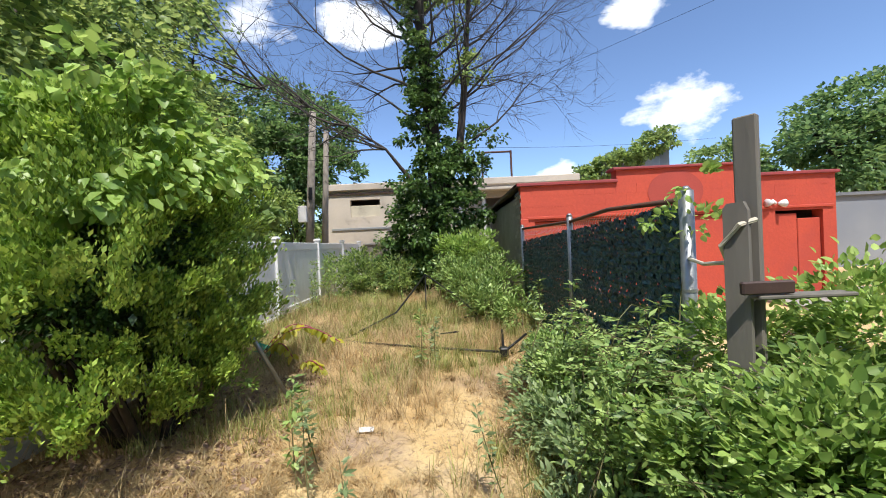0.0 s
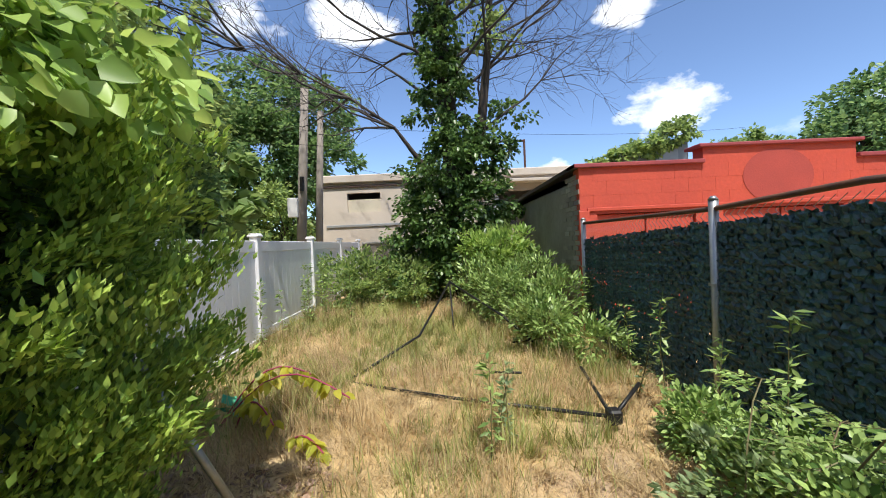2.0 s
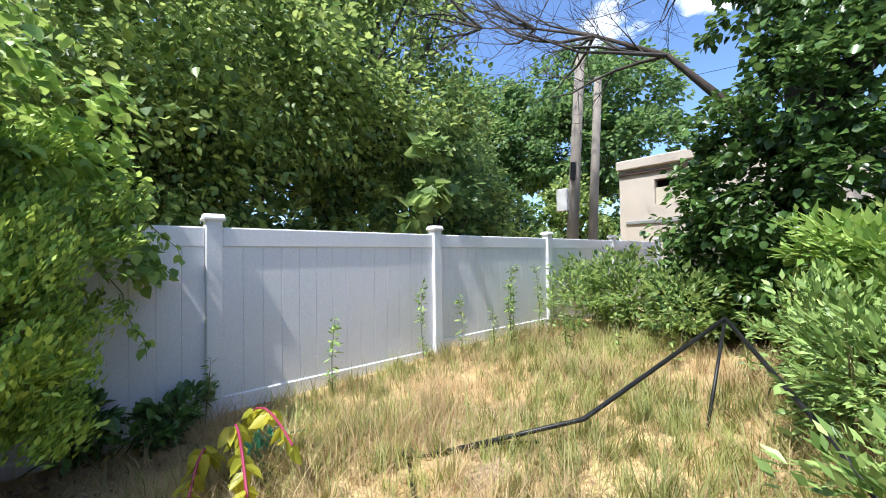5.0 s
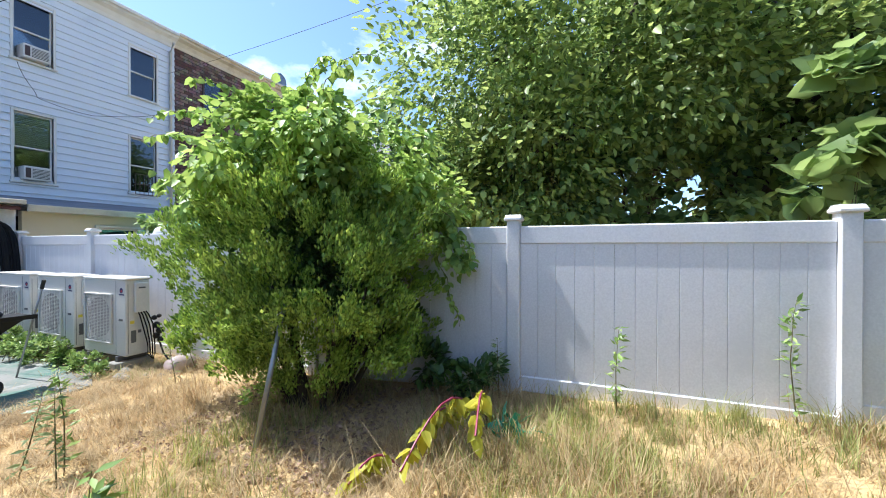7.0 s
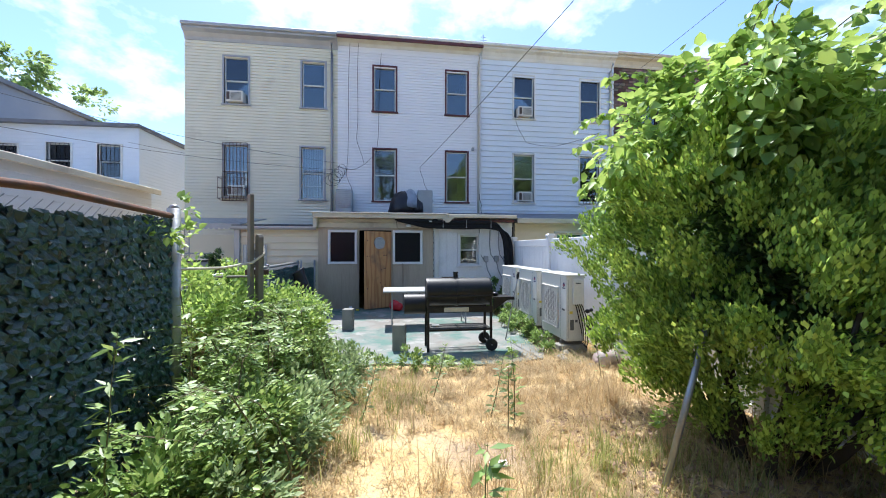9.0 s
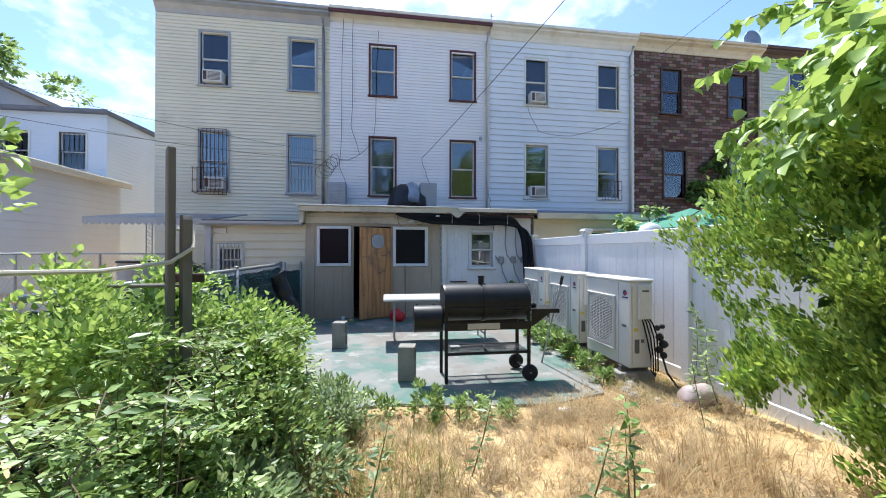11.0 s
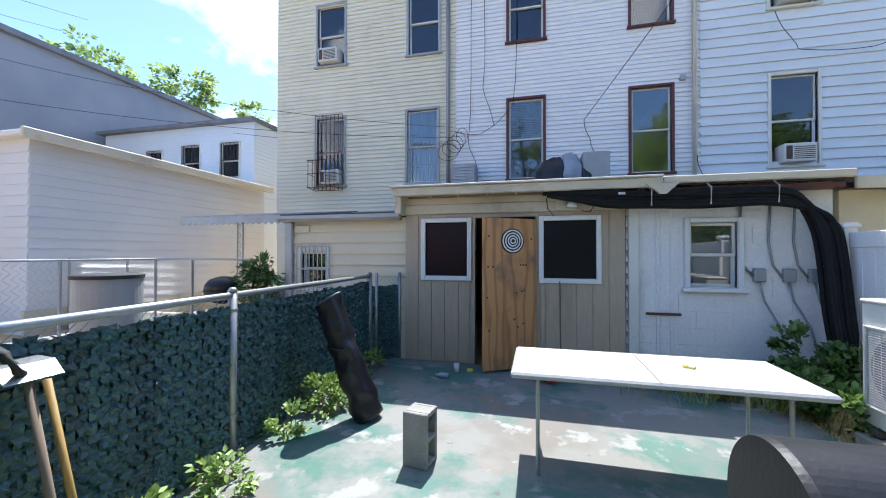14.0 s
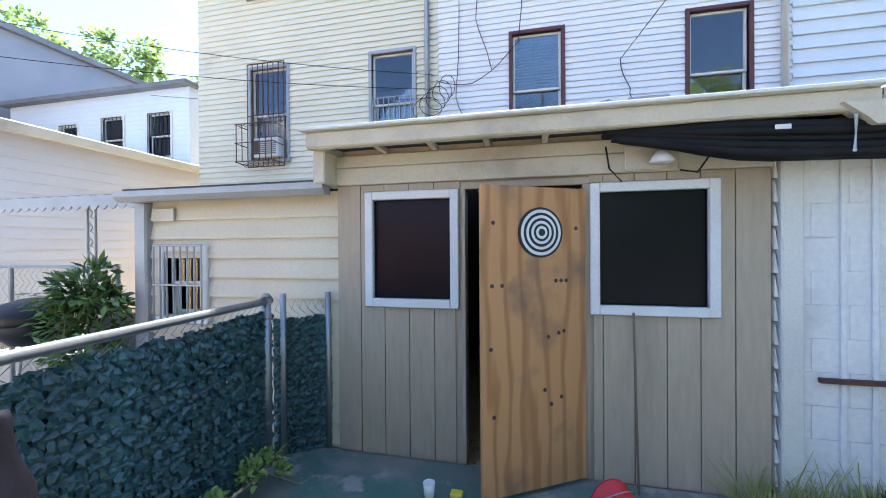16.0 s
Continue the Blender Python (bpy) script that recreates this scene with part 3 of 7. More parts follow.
def window(house, x0, x1, z0, z1, y, trim, style="sash", name="window"):
    """A double-hung window: casing, sill, two sashes with panes, and what hangs behind them."""
    s = Shape()
    t = 0.06
    for a, b, c, d in ((x0 - t, x0, z0 - t, z1 + t), (x1, x1 + t, z0 - t, z1 + t), (x0, x1, z1, z1 + t)):
        s.box(a, b, y - 0.06, y + 0.05, c, d, 0.008)
    w = part(name, s, trim, house)
    part("sill", Shape().box(x0 - t - 0.03, x1 + t + 0.03, y - 0.05, y + 0.085, z0 - t, z0 - 0.005, 0.01), trim, w)
    mid = (z0 + z1) / 2
    for i, (c, d, yy) in enumerate(((mid - 0.02, z1, y - 0.03), (z0, mid + 0.02, y - 0.065))):
        f = Shape()
        e = 0.04
        f.box(x0, x0 + e, yy - 0.03, yy, c, d, 0.005).box(x1 - e, x1, yy - 0.03, yy, c, d, 0.005)
        f.box(x0 + e, x1 - e, yy - 0.03, yy, c, c + e, 0.005).box(x0 + e, x1 - e, yy - 0.03, yy, d - e, d, 0.005)
        part("sash", f, TRIM if style != "dark" else DKBROWN, w)
        p = part("pane", Shape().box(x0 + e, x1 - e, yy - 0.018, yy - 0.012, c + e, d - e), GLASS, w, "reflecting window glass")
        p.visible_shadow = False
    if style in ("curtain", "barred"):
        c = Shape()
        n = 26
        for i in range(n):
            xa, xb = x0 + (x1 - x0) * i / n, x0 + (x1 - x0) * (i + 1) / n
            ya, yb = y - 0.16 + 0.02 * (i % 2), y - 0.16 + 0.02 * ((i + 1) % 2)
            c.poly([(xa, ya, z0), (xb, yb, z0), (xb, yb, z1), (xa, ya, z1)])
        part("curtain", c, CURTAIN, w, "white pleated curtain")
    if style == "blind":
        c = Shape()
        for i in range(18):
            z = mid + (z1 - mid) * i / 18
            c.box(x0 + 0.03, x1 - 0.03, y - 0.15, y - 0.135, z, z + 0.03)
        part("blind", c, CURTAIN, w, "half-lowered white blind")
    return w


def window_ac(house, x0, x1, z0, z1, y, name="window_air_conditioner"):
    s = Shape().box(x0, x1, y - 0.25, y + 0.22, z0, z1, 0.015)
    a = part(name, s, ACWHITE, house, "small off-white window air conditioner")
    g = Shape()
    for i in range(7):
        z = z0 + 0.05 + (z1 - z0 - 0.1) * i / 7
        g.box(x0 + 0.04, x1 - 0.16, y + 0.221, y + 0.228, z, z + 0.018)
    part("grille", g, ACGREY, a)
    part("control_panel", Shape().box(x1 - 0.13, x1 - 0.03, y + 0.221, y + 0.227, z0 + 0.05, z1 - 0.05), DKBROWN, a)


def bars(house, x0, x1, z0, z1, y, n=7, mat_=None, name="window_bars", belly=False):
    s = Shape()
    for i in range(n):
        x = x0 + (x1 - x0) * i / (n - 1)
        pts = [(x, y, z0), (x, y, z1)]
        if belly:
            pts = [(x, y, z1), (x, y, z0 + 0.45), (x, y + 0.22, z0 + 0.3), (x, y + 0.22, z0), (x, y, z0)]
        s.tube(pts, 0.009, 5)
    for z in (z0, (z0 + z1) / 2, z1):
        s.tube([(x0, y, z), (x1, y, z)], 0.011, 5)
    return part(name, s, mat_ or RUST, house)


def house_body(name, label, x0, x1, top, face, sid, course, holes, lap=0.016, y=-3.66, z0=2.0):
    """One row house: rear wall with openings and boards, party walls, roof."""
    h = thing(name, label, "house", ((x0 + x1) / 2, y, -0.03), group="row of terraced houses")
    s = Shape()
    wall_cells(s, x0, x1, -0.03, top, y - 0.25, y - 0.002, holes)
    s.box(x0, x0 + 0.2, y - 10, y - 0.25, -0.03, top).box(x1 - 0.2, x1, y - 10, y - 0.25, -0.03, top).box(x0, x1, y - 10.2, y - 10, -0.03, top)
    s.box(x0 + 0.2, x1 - 0.2, y - 4.2, y - 4.05, -0.03, top - 0.2)
    s.box(x0 + 0.2, x1 - 0.2, y - 4.0, y - 0.25, 5.75, 5.95)
    part("wall", s, face, h)
    if sid:
        b = Shape()
        siding(b, x0, x1, z0, top - 0.42, y, course, holes, lap)
        part("siding", b, sid, h)
    part("roof", Shape().box(x0, x1, y - 10.2, y - 0.26, top - 0.06, top + 0.04), ROOF, h)
    return h


W_UP, W_LO = (6.47, 8.19), (3.26, 5.19)


def hole(cx, zz, half=0.39):
    return (cx - half, cx + half, zz[0] + 0.06, zz[1] - 0.06)


def cornice(h, x0, x1, top, material, y=-3.66, drop=0.42):
    """Bracket-less roof edge: a curved soffit with a drip board."""
    out = [(y, top - drop), (y + 0.03, top - drop), (y + 0.06, top - drop + 0.1), (y + 0.14, top - drop + 0.22), (y + 0.27, top - drop + 0.29), (y + 0.28, top + 0.02), (y + 0.22, top + 0.05), (y, top + 0.05)]
    part("cornice", Shape().prism(out, "x", x0, x1), material, h)
    part("gutter", Shape().box(x0, x1, y + 0.281, y + 0.35, top - 0.06, top + 0.055, 0.02), material, h)


def downpipe(h, x, z0, z1, material, y=-3.66):
    part("downpipe", Shape().tube([(x, y + 0.25, z1), (x, y + 0.08, z1 - 0.3), (x, y + 0.08, z0)], 0.045, 10), material, h, smooth=True)


# yellow, white, blue, brown and green houses
yel_h = [hole(5.31, W_UP), hole(2.75, W_UP), hole(5.31, (3.28, 5.17)), hole(2.78, (3.25, 5.18))]
YEL = house_body("row_house", "three-storey row house with cream vinyl siding", 1.93, 6.95, 9.05, SID_YELLOW, SID_YELLOW, 0.105, yel_h, 0.03)
cornice(YEL, 1.93, 6.95, 9.05, GREYTRIM)
wht_h = [hole(0.27, W_UP), hole(-2.37, W_UP), hole(0.27, (3.24, 5.21)), hole(-2.37, (3.25, 5.21))]
WHT = house_body("row_house", "three-storey row house with bright white vinyl siding", -3.30, 1.93, 9.1, SID_WHITE, SID_WHITE, 0.10, wht_h, 0.026)
cornice(WHT, -3.30, 1.93, 9.1, TRIM, drop=0.3)
part("eave_board", Shape().box(-3.30, 1.93, -3.66 + 0.285, -3.66 + 0.36, 8.93, 9.03, 0.01), MAROON, WHT, "maroon board under the roof edge")
blu_h = [hole(-4.95, W_UP), hole(-7.62, W_UP), hole(-4.95, (3.27, 5.2)), hole(-7.61, (3.3, 5.22))]
BLU = house_body("row_house", "three-storey row house with pale blue lapped siding", -8.62, -3.30, 9.1, SID_BLUE, SID_BLUE, 0.2, blu_h, 0.04)
cornice(BLU, -8.62, -3.30, 9.1, TRIM)
brn_h = [hole(-10.12, W_UP), hole(-12.88, W_UP), hole(-10.25, (3.4, 5.25), 0.43), hole(-12.96, (3.4, 5.3), 0.43)]
BRN = house_body("row_house", "three-storey row house clad in dark brown imitation brick", -13.85, -8.62, 9.1, BROWN, None, 0.2, brn_h)
cornice(BRN, -13.85, -8.62, 9.15, CREAMTRIM)
grn_h = [hole(-15.55, (6.8, 8.5)), hole(-18.4, (6.8, 8.5)), hole(-15.55, (3.4, 5.25)), hole(-18.5, (3.4, 5.25))]
GRN = house_body("row_house", "three-storey row house with pale green siding", -19.2, -13.85, 9.1, SID_GREEN, SID_GREEN, 0.13, grn_h, 0.03)
cornice(GRN, -19.2, -13.85, 9.15, DKBROWN)
more = house_body("row_house", "three-storey row house with plain grey siding", -24.5, -19.2, 9.1, SID_NB, SID_NB, 0.15, [])
for house, hs, trim, styles in ((YEL, yel_h, GREYTRIM, ("sash", "sash", "curtain", "curtain")), (WHT, wht_h, MAROON, ("sash", "sash", "blind", "sash")), (BLU, blu_h, TRIM, ("blind", "blind", "blind", "sash")), (BRN, brn_h, DKBROWN, ("dark",) * 4), (GRN, grn_h, TRIM, ("sash",) * 4)):
    for h, st in zip(hs, styles):
        window(house, *h, -3.66, trim, st)
for house, cx, z in ((YEL, 5.31, 6.56), (BLU, -4.95, 6.56), (BLU, -4.95, 3.36), (YEL, 5.25, 3.36)):
    window_ac(house, cx - 0.27, cx + 0.27, z, z + 0.36, -3.66)
bars(YEL, 4.92, 5.72, 3.2, 5.18, -3.55, 8, RUST, belly=False)
bars(YEL, 2.42, 3.13, 3.2, 4.3, -3.57, 8, GREYTRIM)
bars(BLU, -7.98, -7.24, 3.3, 3.95, -3.4, 7, DKBROWN)
basket = Shape()
for i in range(7):
    x = 5.0 + 0.75 * i / 6
    basket.tube([(x, -3.55, 4.0), (x, -3.28, 3.95), (x, -3.28, 3.25), (x, -3.55, 3.2)], 0.009, 5)
for z in (3.25, 3.6, 3.95):
    basket.tube([(5.78, -3.6, z), (5.78, -3.28, z), (4.97, -3.28, z), (4.97, -3.6, z)], 0.009, 5)
part("guard_cage", basket, RUST, YEL, "rusty cage round the air conditioner")
downpipe(YEL, 2.12, 2.4, 8.75, GREYTRIM)
downpipe(WHT, -3.18, 2.6, 8.75, TRIM)
downpipe(BLU, -8.45, 2.6, 8.75, TRIM)
downpipe(BRN, -13.75, 2.6, 8.75, TRIM)
# the white house's lower right window frame corner vent and boxes
part("wall_vent", Shape().box(-3.02, -2.92, -3.66, -3.58, 5.22, 5.34, 0.01), GREYTRIM, WHT)


# ---------------------------------------------------------------- rear extension
EXT = thing("rear_extension", "single-storey lean-to with tan panels, white block wall and flat roof", "outbuilding", (-0.6, -1.8, -0.03))
dz = 2.06
ext_holes = [(0.99, 1.61, 1.23, 2.0), (-0.735, -0.065, 1.22, 2.0), (0.045, 0.885, -0.03, 2.06)]
s = Shape()
wall_cells(s, -1.09, 1.92, -0.03, 2.42, -0.16, -0.012, ext_holes)
s.box(1.78, 1.92, -3.66, -0.16, -0.03, 2.42)
part("wall", s, TAN, EXT, "tan wall core")
# grooved panels, one sheet strip after another
for a, b in rows_of(3.01, 0.205):
    xa, xb = -1.09 + a + 0.004, -1.09 + b - 0.004
    q = Shape()
    hs = [(h[0] - 0.07, h[1] + 0.07, h[2] - 0.07 if h[2] > 0 else -0.1, h[3] + 0.07) for h in ext_holes]
    wall_cells(q, xa, xb, 0.0, 2.12, -0.011, 0.004, hs)
    for k in range(0, len(q.v), 8):
        piece = Shape()
        piece.v, piece.f = q.v[k:k + 8], [tuple(i - k for i in f) for f in q.f[k // 8 * 6:k // 8 * 6 + 6]]
        part("wall_panel", piece, TAN, EXT)
for i, h in enumerate(ext_holes[:2]):
    f = Shape()
    t = 0.065
    f.box(h[0] - t, h[0], -0.05, 0.03, h[2] - t, h[3] + t, 0.006).box(h[1], h[1] + t, -0.05, 0.03, h[2] - t, h[3] + t, 0.006)
    f.box(h[0], h[1], -0.05, 0.03, h[3], h[3] + t, 0.006).box(h[0], h[1], -0.05, 0.035, h[2] - t, h[2], 0.006)
    w = part("window", f, WHITE, EXT, "white window casing")
    part("screen", Shape().box(h[0], h[1], -0.035, -0.028, h[2], h[3]), SCREEN, w, "black insect screen")
f = Shape().box(0.875, 0.905, -0.12, 0.012, 0.0, 2.06, 0.004).box(0.0, 0.045, -0.12, 0.012, 0.0, 2.06, 0.004).box(0.0, 0.905, -0.12, 0.012, 2.06, 2.11, 0.004)
part("door_frame", f, TAN, EXT)
# header boards and the roof edge
part("header_board", Shape().box(-1.09, 1.92, 0.005, 0.028, 2.125, 2.26, 0.005), CREAMTRIM, EXT)
part("header_board", Shape().box(-1.09, 1.92, 0.005, 0.02, 2.264, 2.36, 0.005), CREAMTRIM, EXT)
part("corner_post", Shape().box(-1.24, -1.12, -0.08, 0.05, 0.0, 2.28, 0.008), TRIM, EXT, "white square corner post")
part("roof", Shape().prism([(-3.66, 2.86), (0.28, 2.44), (0.28, 2.47), (-3.66, 2.9)], "x", -3.35, 2.0), ROOF, EXT, "black tar roof")
# roof underside coloured near-black to stand for shade
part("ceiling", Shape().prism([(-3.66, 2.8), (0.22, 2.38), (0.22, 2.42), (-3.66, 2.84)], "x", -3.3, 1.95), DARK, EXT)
part("fascia", Shape().box(-1.45, 2.02, 0.22, 0.30, 2.36, 2.48, 0.012), CREAMTRIM, EXT, "cream fascia with peeling paint")
part("fascia", Shape().box(-3.35, -1.46, 0.22, 0.29, 2.40, 2.49, 0.012), CREAMTRIM, EXT)
part("drip_edge", Shape().box(-1.45, 2.05, 0.18, 0.34, 2.482, 2.505, 0.004), TRIM, EXT)
part("fascia_bracket", Shape().prism([(-1.25, 2.40), (-1.62, 2.40), (-1.52, 2.31), (-1.48, 2.27), (-1.40, 2.27), (-1.36, 2.31)], "y", 0.24, 0.33), CREAMTRIM, EXT, "cut fascia end")
part("soffit_board", Shape().box(-3.3, -1.3, 0.02, 0.2, 2.30, 2.36, 0.005), MAROON, EXT, "exposed maroon board under the eave")
for x in (1.9, 1.5, 1.1, 0.7, 0.3, -0.1, -0.5):
    part("rafter_end", Shape().box(x - 0.02, x + 0.02, -0.1, 0.2, 2.365, 2.43), CREAMTRIM, EXT)
part("wall_end", Shape().box(1.92, 2.02, -0.1, 0.2, 2.12, 2.4, 0.01), CREAMTRIM, EXT)
# clapboard ends beside the post
for i in range(14):
    part("clapboard_end", Shape().prism([(-1.095, 0.1 + i * 0.15), (-1.118, 0.1 + i * 0.15), (-1.098, 0.235 + i * 0.15)], "y", -0.02, 0.02), TRIM, EXT)
# white block wall with its window
bh = [(-2.34, -1.82, 1.14, 1.94)]
s = Shape()
wall_cells(s, -3.30, -1.24, -0.03, 2.42, -0.2, -0.006, bh)
s.box(-3.3, -3.12, -3.66, -0.2, -0.03, 2.42)
part("wall", s, WHITEBLOCK, EXT, "white painted block wall core")
for r, (a, b) in enumerate(rows_of(2.3, 0.2)):
    xs = [-3.30] + [-3.30 + 0.4 * k + (0.2 if r % 2 else 0.0) for k in range(0 if r % 2 else 1, 6)] + [-1.24]
    xs = sorted(set(min(max(x, -3.3), -1.24) for x in xs))
    for xa, xb in zip(xs, xs[1:]):
        q = Shape()
        wall_cells(q, xa + 0.0012, xb - 0.0012, a + 0.0015, b - 0.0015, -0.005, 0.002, [(-2.41, -1.75, 1.07, 2.01)])
        if q.v and xb - xa > 0.03:
            part("block", q, WHITEBLOCK, EXT)
for x in (-1.46, -1.62):
    part("batten", Shape().box(x - 0.015, x + 0.015, 0.004, 0.022, 0.1, 2.3, 0.004), WHITEBLOCK, EXT)
window(EXT, *bh[0], 0.0, WHITE, "blind")
# added near-black sheet: the unlit room's shade painted behind door and window
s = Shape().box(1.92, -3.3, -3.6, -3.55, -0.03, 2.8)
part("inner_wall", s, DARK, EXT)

# plywood door, ajar
D = thing("door", "stained raw plywood door standing ajar with a dartboard on it", "door", (0.05, 0.03, 0.03))
m = Matrix.Translation((0.05, 0.03, 0)) @ pose(0, 0, 0, 0, 0, -31)
dm = Matrix.Translation((0.05, 0.02, 0)) @ Matrix.Rotation(radians(31), 4, "Z")
part("leaf", Shape().box(0.0, 0.78, -0.005, 0.035, 0.03, 2.02, 0.004, dm), PLY, D)
for hx, hz in ((0.08, 1.75), (0.70, 1.78), (0.71, 1.38), (0.64, 1.38), (0.16, 1.4), (0.20, 1.4), (0.24, 1.4), (0.30, 1.03), (0.22, 1.05), (0.18, 1.06), (0.72, 0.98), (0.70, 0.55), (0.33, 0.68), (0.2, 0.62), (0.28, 0.58)):
    k = Shape().lathe([(0.0, 0.0), (0.014, 0.0), (0.014, 0.002), (0.0, 0.003)], (0, 0, 0), 8, "y").moved(dm @ Matrix.Translation((hx, 0.035, hz)))
    part("knot", k, DKBROWN, D)
DB = thing("dartboard", "round black and white ringed dartboard hung on the plywood door", "dartboard", (0.35, 0.25, 1.72))
dbm = dm @ Matrix.Translation((0.36, 0.036, 1.72))
for i, r in enumerate((0.165, 0.15, 0.13, 0.112, 0.094, 0.076, 0.058, 0.042, 0.024)):
    k = Shape().lathe([(0.0, 0.0), (r, 0.0), (r, 0.012 + 0.0012 * i), (0.0, 0.0125 + 0.0012 * i)], (0, 0, 0), 36, "y").moved(dbm)
    part("ring", k, BLACK if i % 2 == 0 else WHITE, DB)

# ---------------------------------------------------------------- yellow house's own lean-to and porch awning
YX = thing("side_extension", "cream clapboard lean-to with barred window and low roof", "outbuilding", (2.95, -1.8, -0.03))
yh = [(3.26, 3.68, 1.02, 1.6)]
s = Shape()
wall_cells(s, 1.93, 3.9, -0.03, 2.1, -0.2, -0.06, yh)
s.box(3.76, 3.9, -3.66, -0.2, -0.03, 2.1)
part("wall", s, SID_CREAM, YX)
b = Shape()
siding(b, 1.925, 3.84, 0.0, 2.06, -0.06, 0.165, yh, 0.032)
part("siding", b, SID_CREAM, YX)
part("roof", Shape().prism([(-3.66, 2.35), (0.1, 2.13), (0.1, 2.17), (-3.66, 2.42)], "x", 1.93, 4.0), ROOF, YX)
part("gutter", Shape().prism([(0.05, 2.05), (0.13, 2.05), (0.17, 2.09), (0.17, 2.14), (0.05, 2.14)], "x", 1.96, 4.02), GREYTRIM, YX, "dented grey aluminium gutter")
part("corner_post", Shape().box(3.84, 3.98, -0.1, 0.02, -0.03, 2.06, 0.015), GREYTRIM, YX, "grey metal corner post")
window(YX, *yh[0], -0.06, TRIM, "curtain")
bars(YX, 3.22, 3.74, 0.95, 1.66, 0.03, 8, GREYTRIM)
part("house_number_board", Shape().box(3.55, 3.8, -0.03, -0.005, 1.88, 2.0, 0.005), CREAMTRIM, YX)
AW = thing("awning", "grey scalloped metal porch awning on a lattice post", "awning", (5.3, -1.2, 2.0))
n = 24
for i in range(n):
    s = Shape()
    xa, xb = 4.0 + 2.6 * i / n, 4.0 + 2.6 * (i + 1) / n
    s.prism([(-2.6, 2.5), (-0.45, 2.2), (-0.45, 2.23 + 0.012 * (i % 2)), (-2.6, 2.53)], "x", xa, xb)
    part("pan", s, GREYTRIM, AW)
s = Shape()
for i in range(20):
    xa = 4.0 + 2.6 * i / 20
    w = 2.6 / 20
    s.prism([(xa, 2.22), (xa + w, 2.22), (xa + w, 2.12), (xa + w * 0.75, 2.085), (xa + w * 0.5, 2.07), (xa + w * 0.25, 2.085), (xa, 2.12)], "y", -0.45, -0.435)
part("valance", s, GREYTRIM, AW, "scalloped edge")
s = Shape()
for x in (5.32, 5.44):
    s.tube([(x, -0.6, -0.005), (x, -0.6, 2.2)], 0.014, 6)
for i in range(12):
    z = 0.1 + i * 0.17
    s.tube([(5.32, -0.6, z), (5.40, -0.6, z + 0.04), (5.36, -0.6, z + 0.09), (5.44, -0.6, z + 0.16)], 0.007, 5)
part("lattice_post", s, GREYTRIM, AW)

# ---------------------------------------------------------------- blue house lean-to
BX = thing("side_extension", "cream lean-to with grey shingle roof behind the white fence", "outbuilding", (-6, -1.8, -0.03))
bxh = [(-6.4, -4.6, 1.3, 2.02), (-7.9, -6.6, 1.3, 2.02)]
s = Shape()
wall_cells(s, -8.6, -3.42, -0.03, 2.3, -0.25, -0.1, bxh)
part("wall", s, SID_CREAM, BX)
part("roof", Shape().prism([(-3.66, 2.85), (0.15, 2.36), (0.15, 2.42), (-3.66, 2.92)], "x", -8.6, -3.4), GREYROOF, BX)
part("fascia", Shape().box(-8.62, -3.4, 0.151, 0.2, 2.28, 2.42, 0.01), CREAMTRIM, BX)
for h in bxh:
    for k in range(2):
        xa, xb = h[0] + (h[1] - h[0]) * k / 2, h[0] + (h[1] - h[0]) * (k + 1) / 2
        window(BX, xa + 0.05, xb - 0.05, h[2], h[3], -0.1, TRIM, "sash")
# added dark sheet partway in, colouring the room behind the panes as shade
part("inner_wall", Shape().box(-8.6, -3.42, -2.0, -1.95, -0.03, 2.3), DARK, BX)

# ---------------------------------------------------------------- buildings beside the row
NB = thing("neighbour_wing", "long one-storey wing with white lapped siding and flat roof", "building", (11, -3, -0.03))
s = Shape().box(9.45, 13.5, -6.2, 0.22, -0.03, 3.75)
part("wall", s, SID_NB, NB)
b = Shape()
for a, c in rows_of(3.3, 0.2):
    b.prism([(9.45, 0.4 + a), (9.425, 0.4 + a), (9.425, 0.4 + a + 0.012), (9.447, 0.4 + c), (9.45, 0.4 + c)], "y", -6.2, 0.22)
siding(b, 9.45, 13.5, 0.4, 3.7, 0.22, 0.2, [], 0.022)
part("siding", b, SID_NB, NB)
part("roof", Shape().box(9.2, 13.7, -6.3, 0.45, 3.75, 3.86, 0.02), SID_NB, NB)
part("fascia", Shape().box(9.12, 9.2, -6.3, 0.5, 3.68, 3.88, 0.015), CREAMTRIM, NB)
part("foundation", Shape().box(9.38, 9.45, -6.2, 0.3, -0.03, 0.45), CREAMTRIM, NB)
UP = thing("neighbour_house", "two-storey pale blue sided house with barred windows", "building", (12.5, -9, -0.03))
uh = [(10.55, 11.35, 4.3, 5.6), (12.3, 13.1, 4.3, 5.6), (14.1, 14.8, 4.5, 5.5)]
s = Shape()
wall_cells(s, 9.9, 17, -0.03, 6.35, -6.5, -6.25, uh)
s.box(9.9, 10.1, -13, -6.5, -0.03, 6.35).box(10.1, 17, -9.5, -9.4, 0, 6.3)
part("wall", s, SID_NB, UP)
b = Shape()
siding(b, 9.9, 17, 3.8, 6.3, -6.25, 0.14, uh)
for a, c in rows_of(6.2, 0.14):
    b.prism([(9.9, 0.1 + a), (9.885, 0.1 + a), (9.885, 0.112 + a), (9.898, 0.1 + c), (9.9, 0.1 + c)], "y", -13, -6.26)
part("siding", b, SID_BLUE, UP)
part("roof", Shape().prism([(-13, 6.35), (-6.0, 6.3), (-6.0, 6.42), (-13, 6.6)], "x", 9.8, 17.2), GREYROOF, UP)
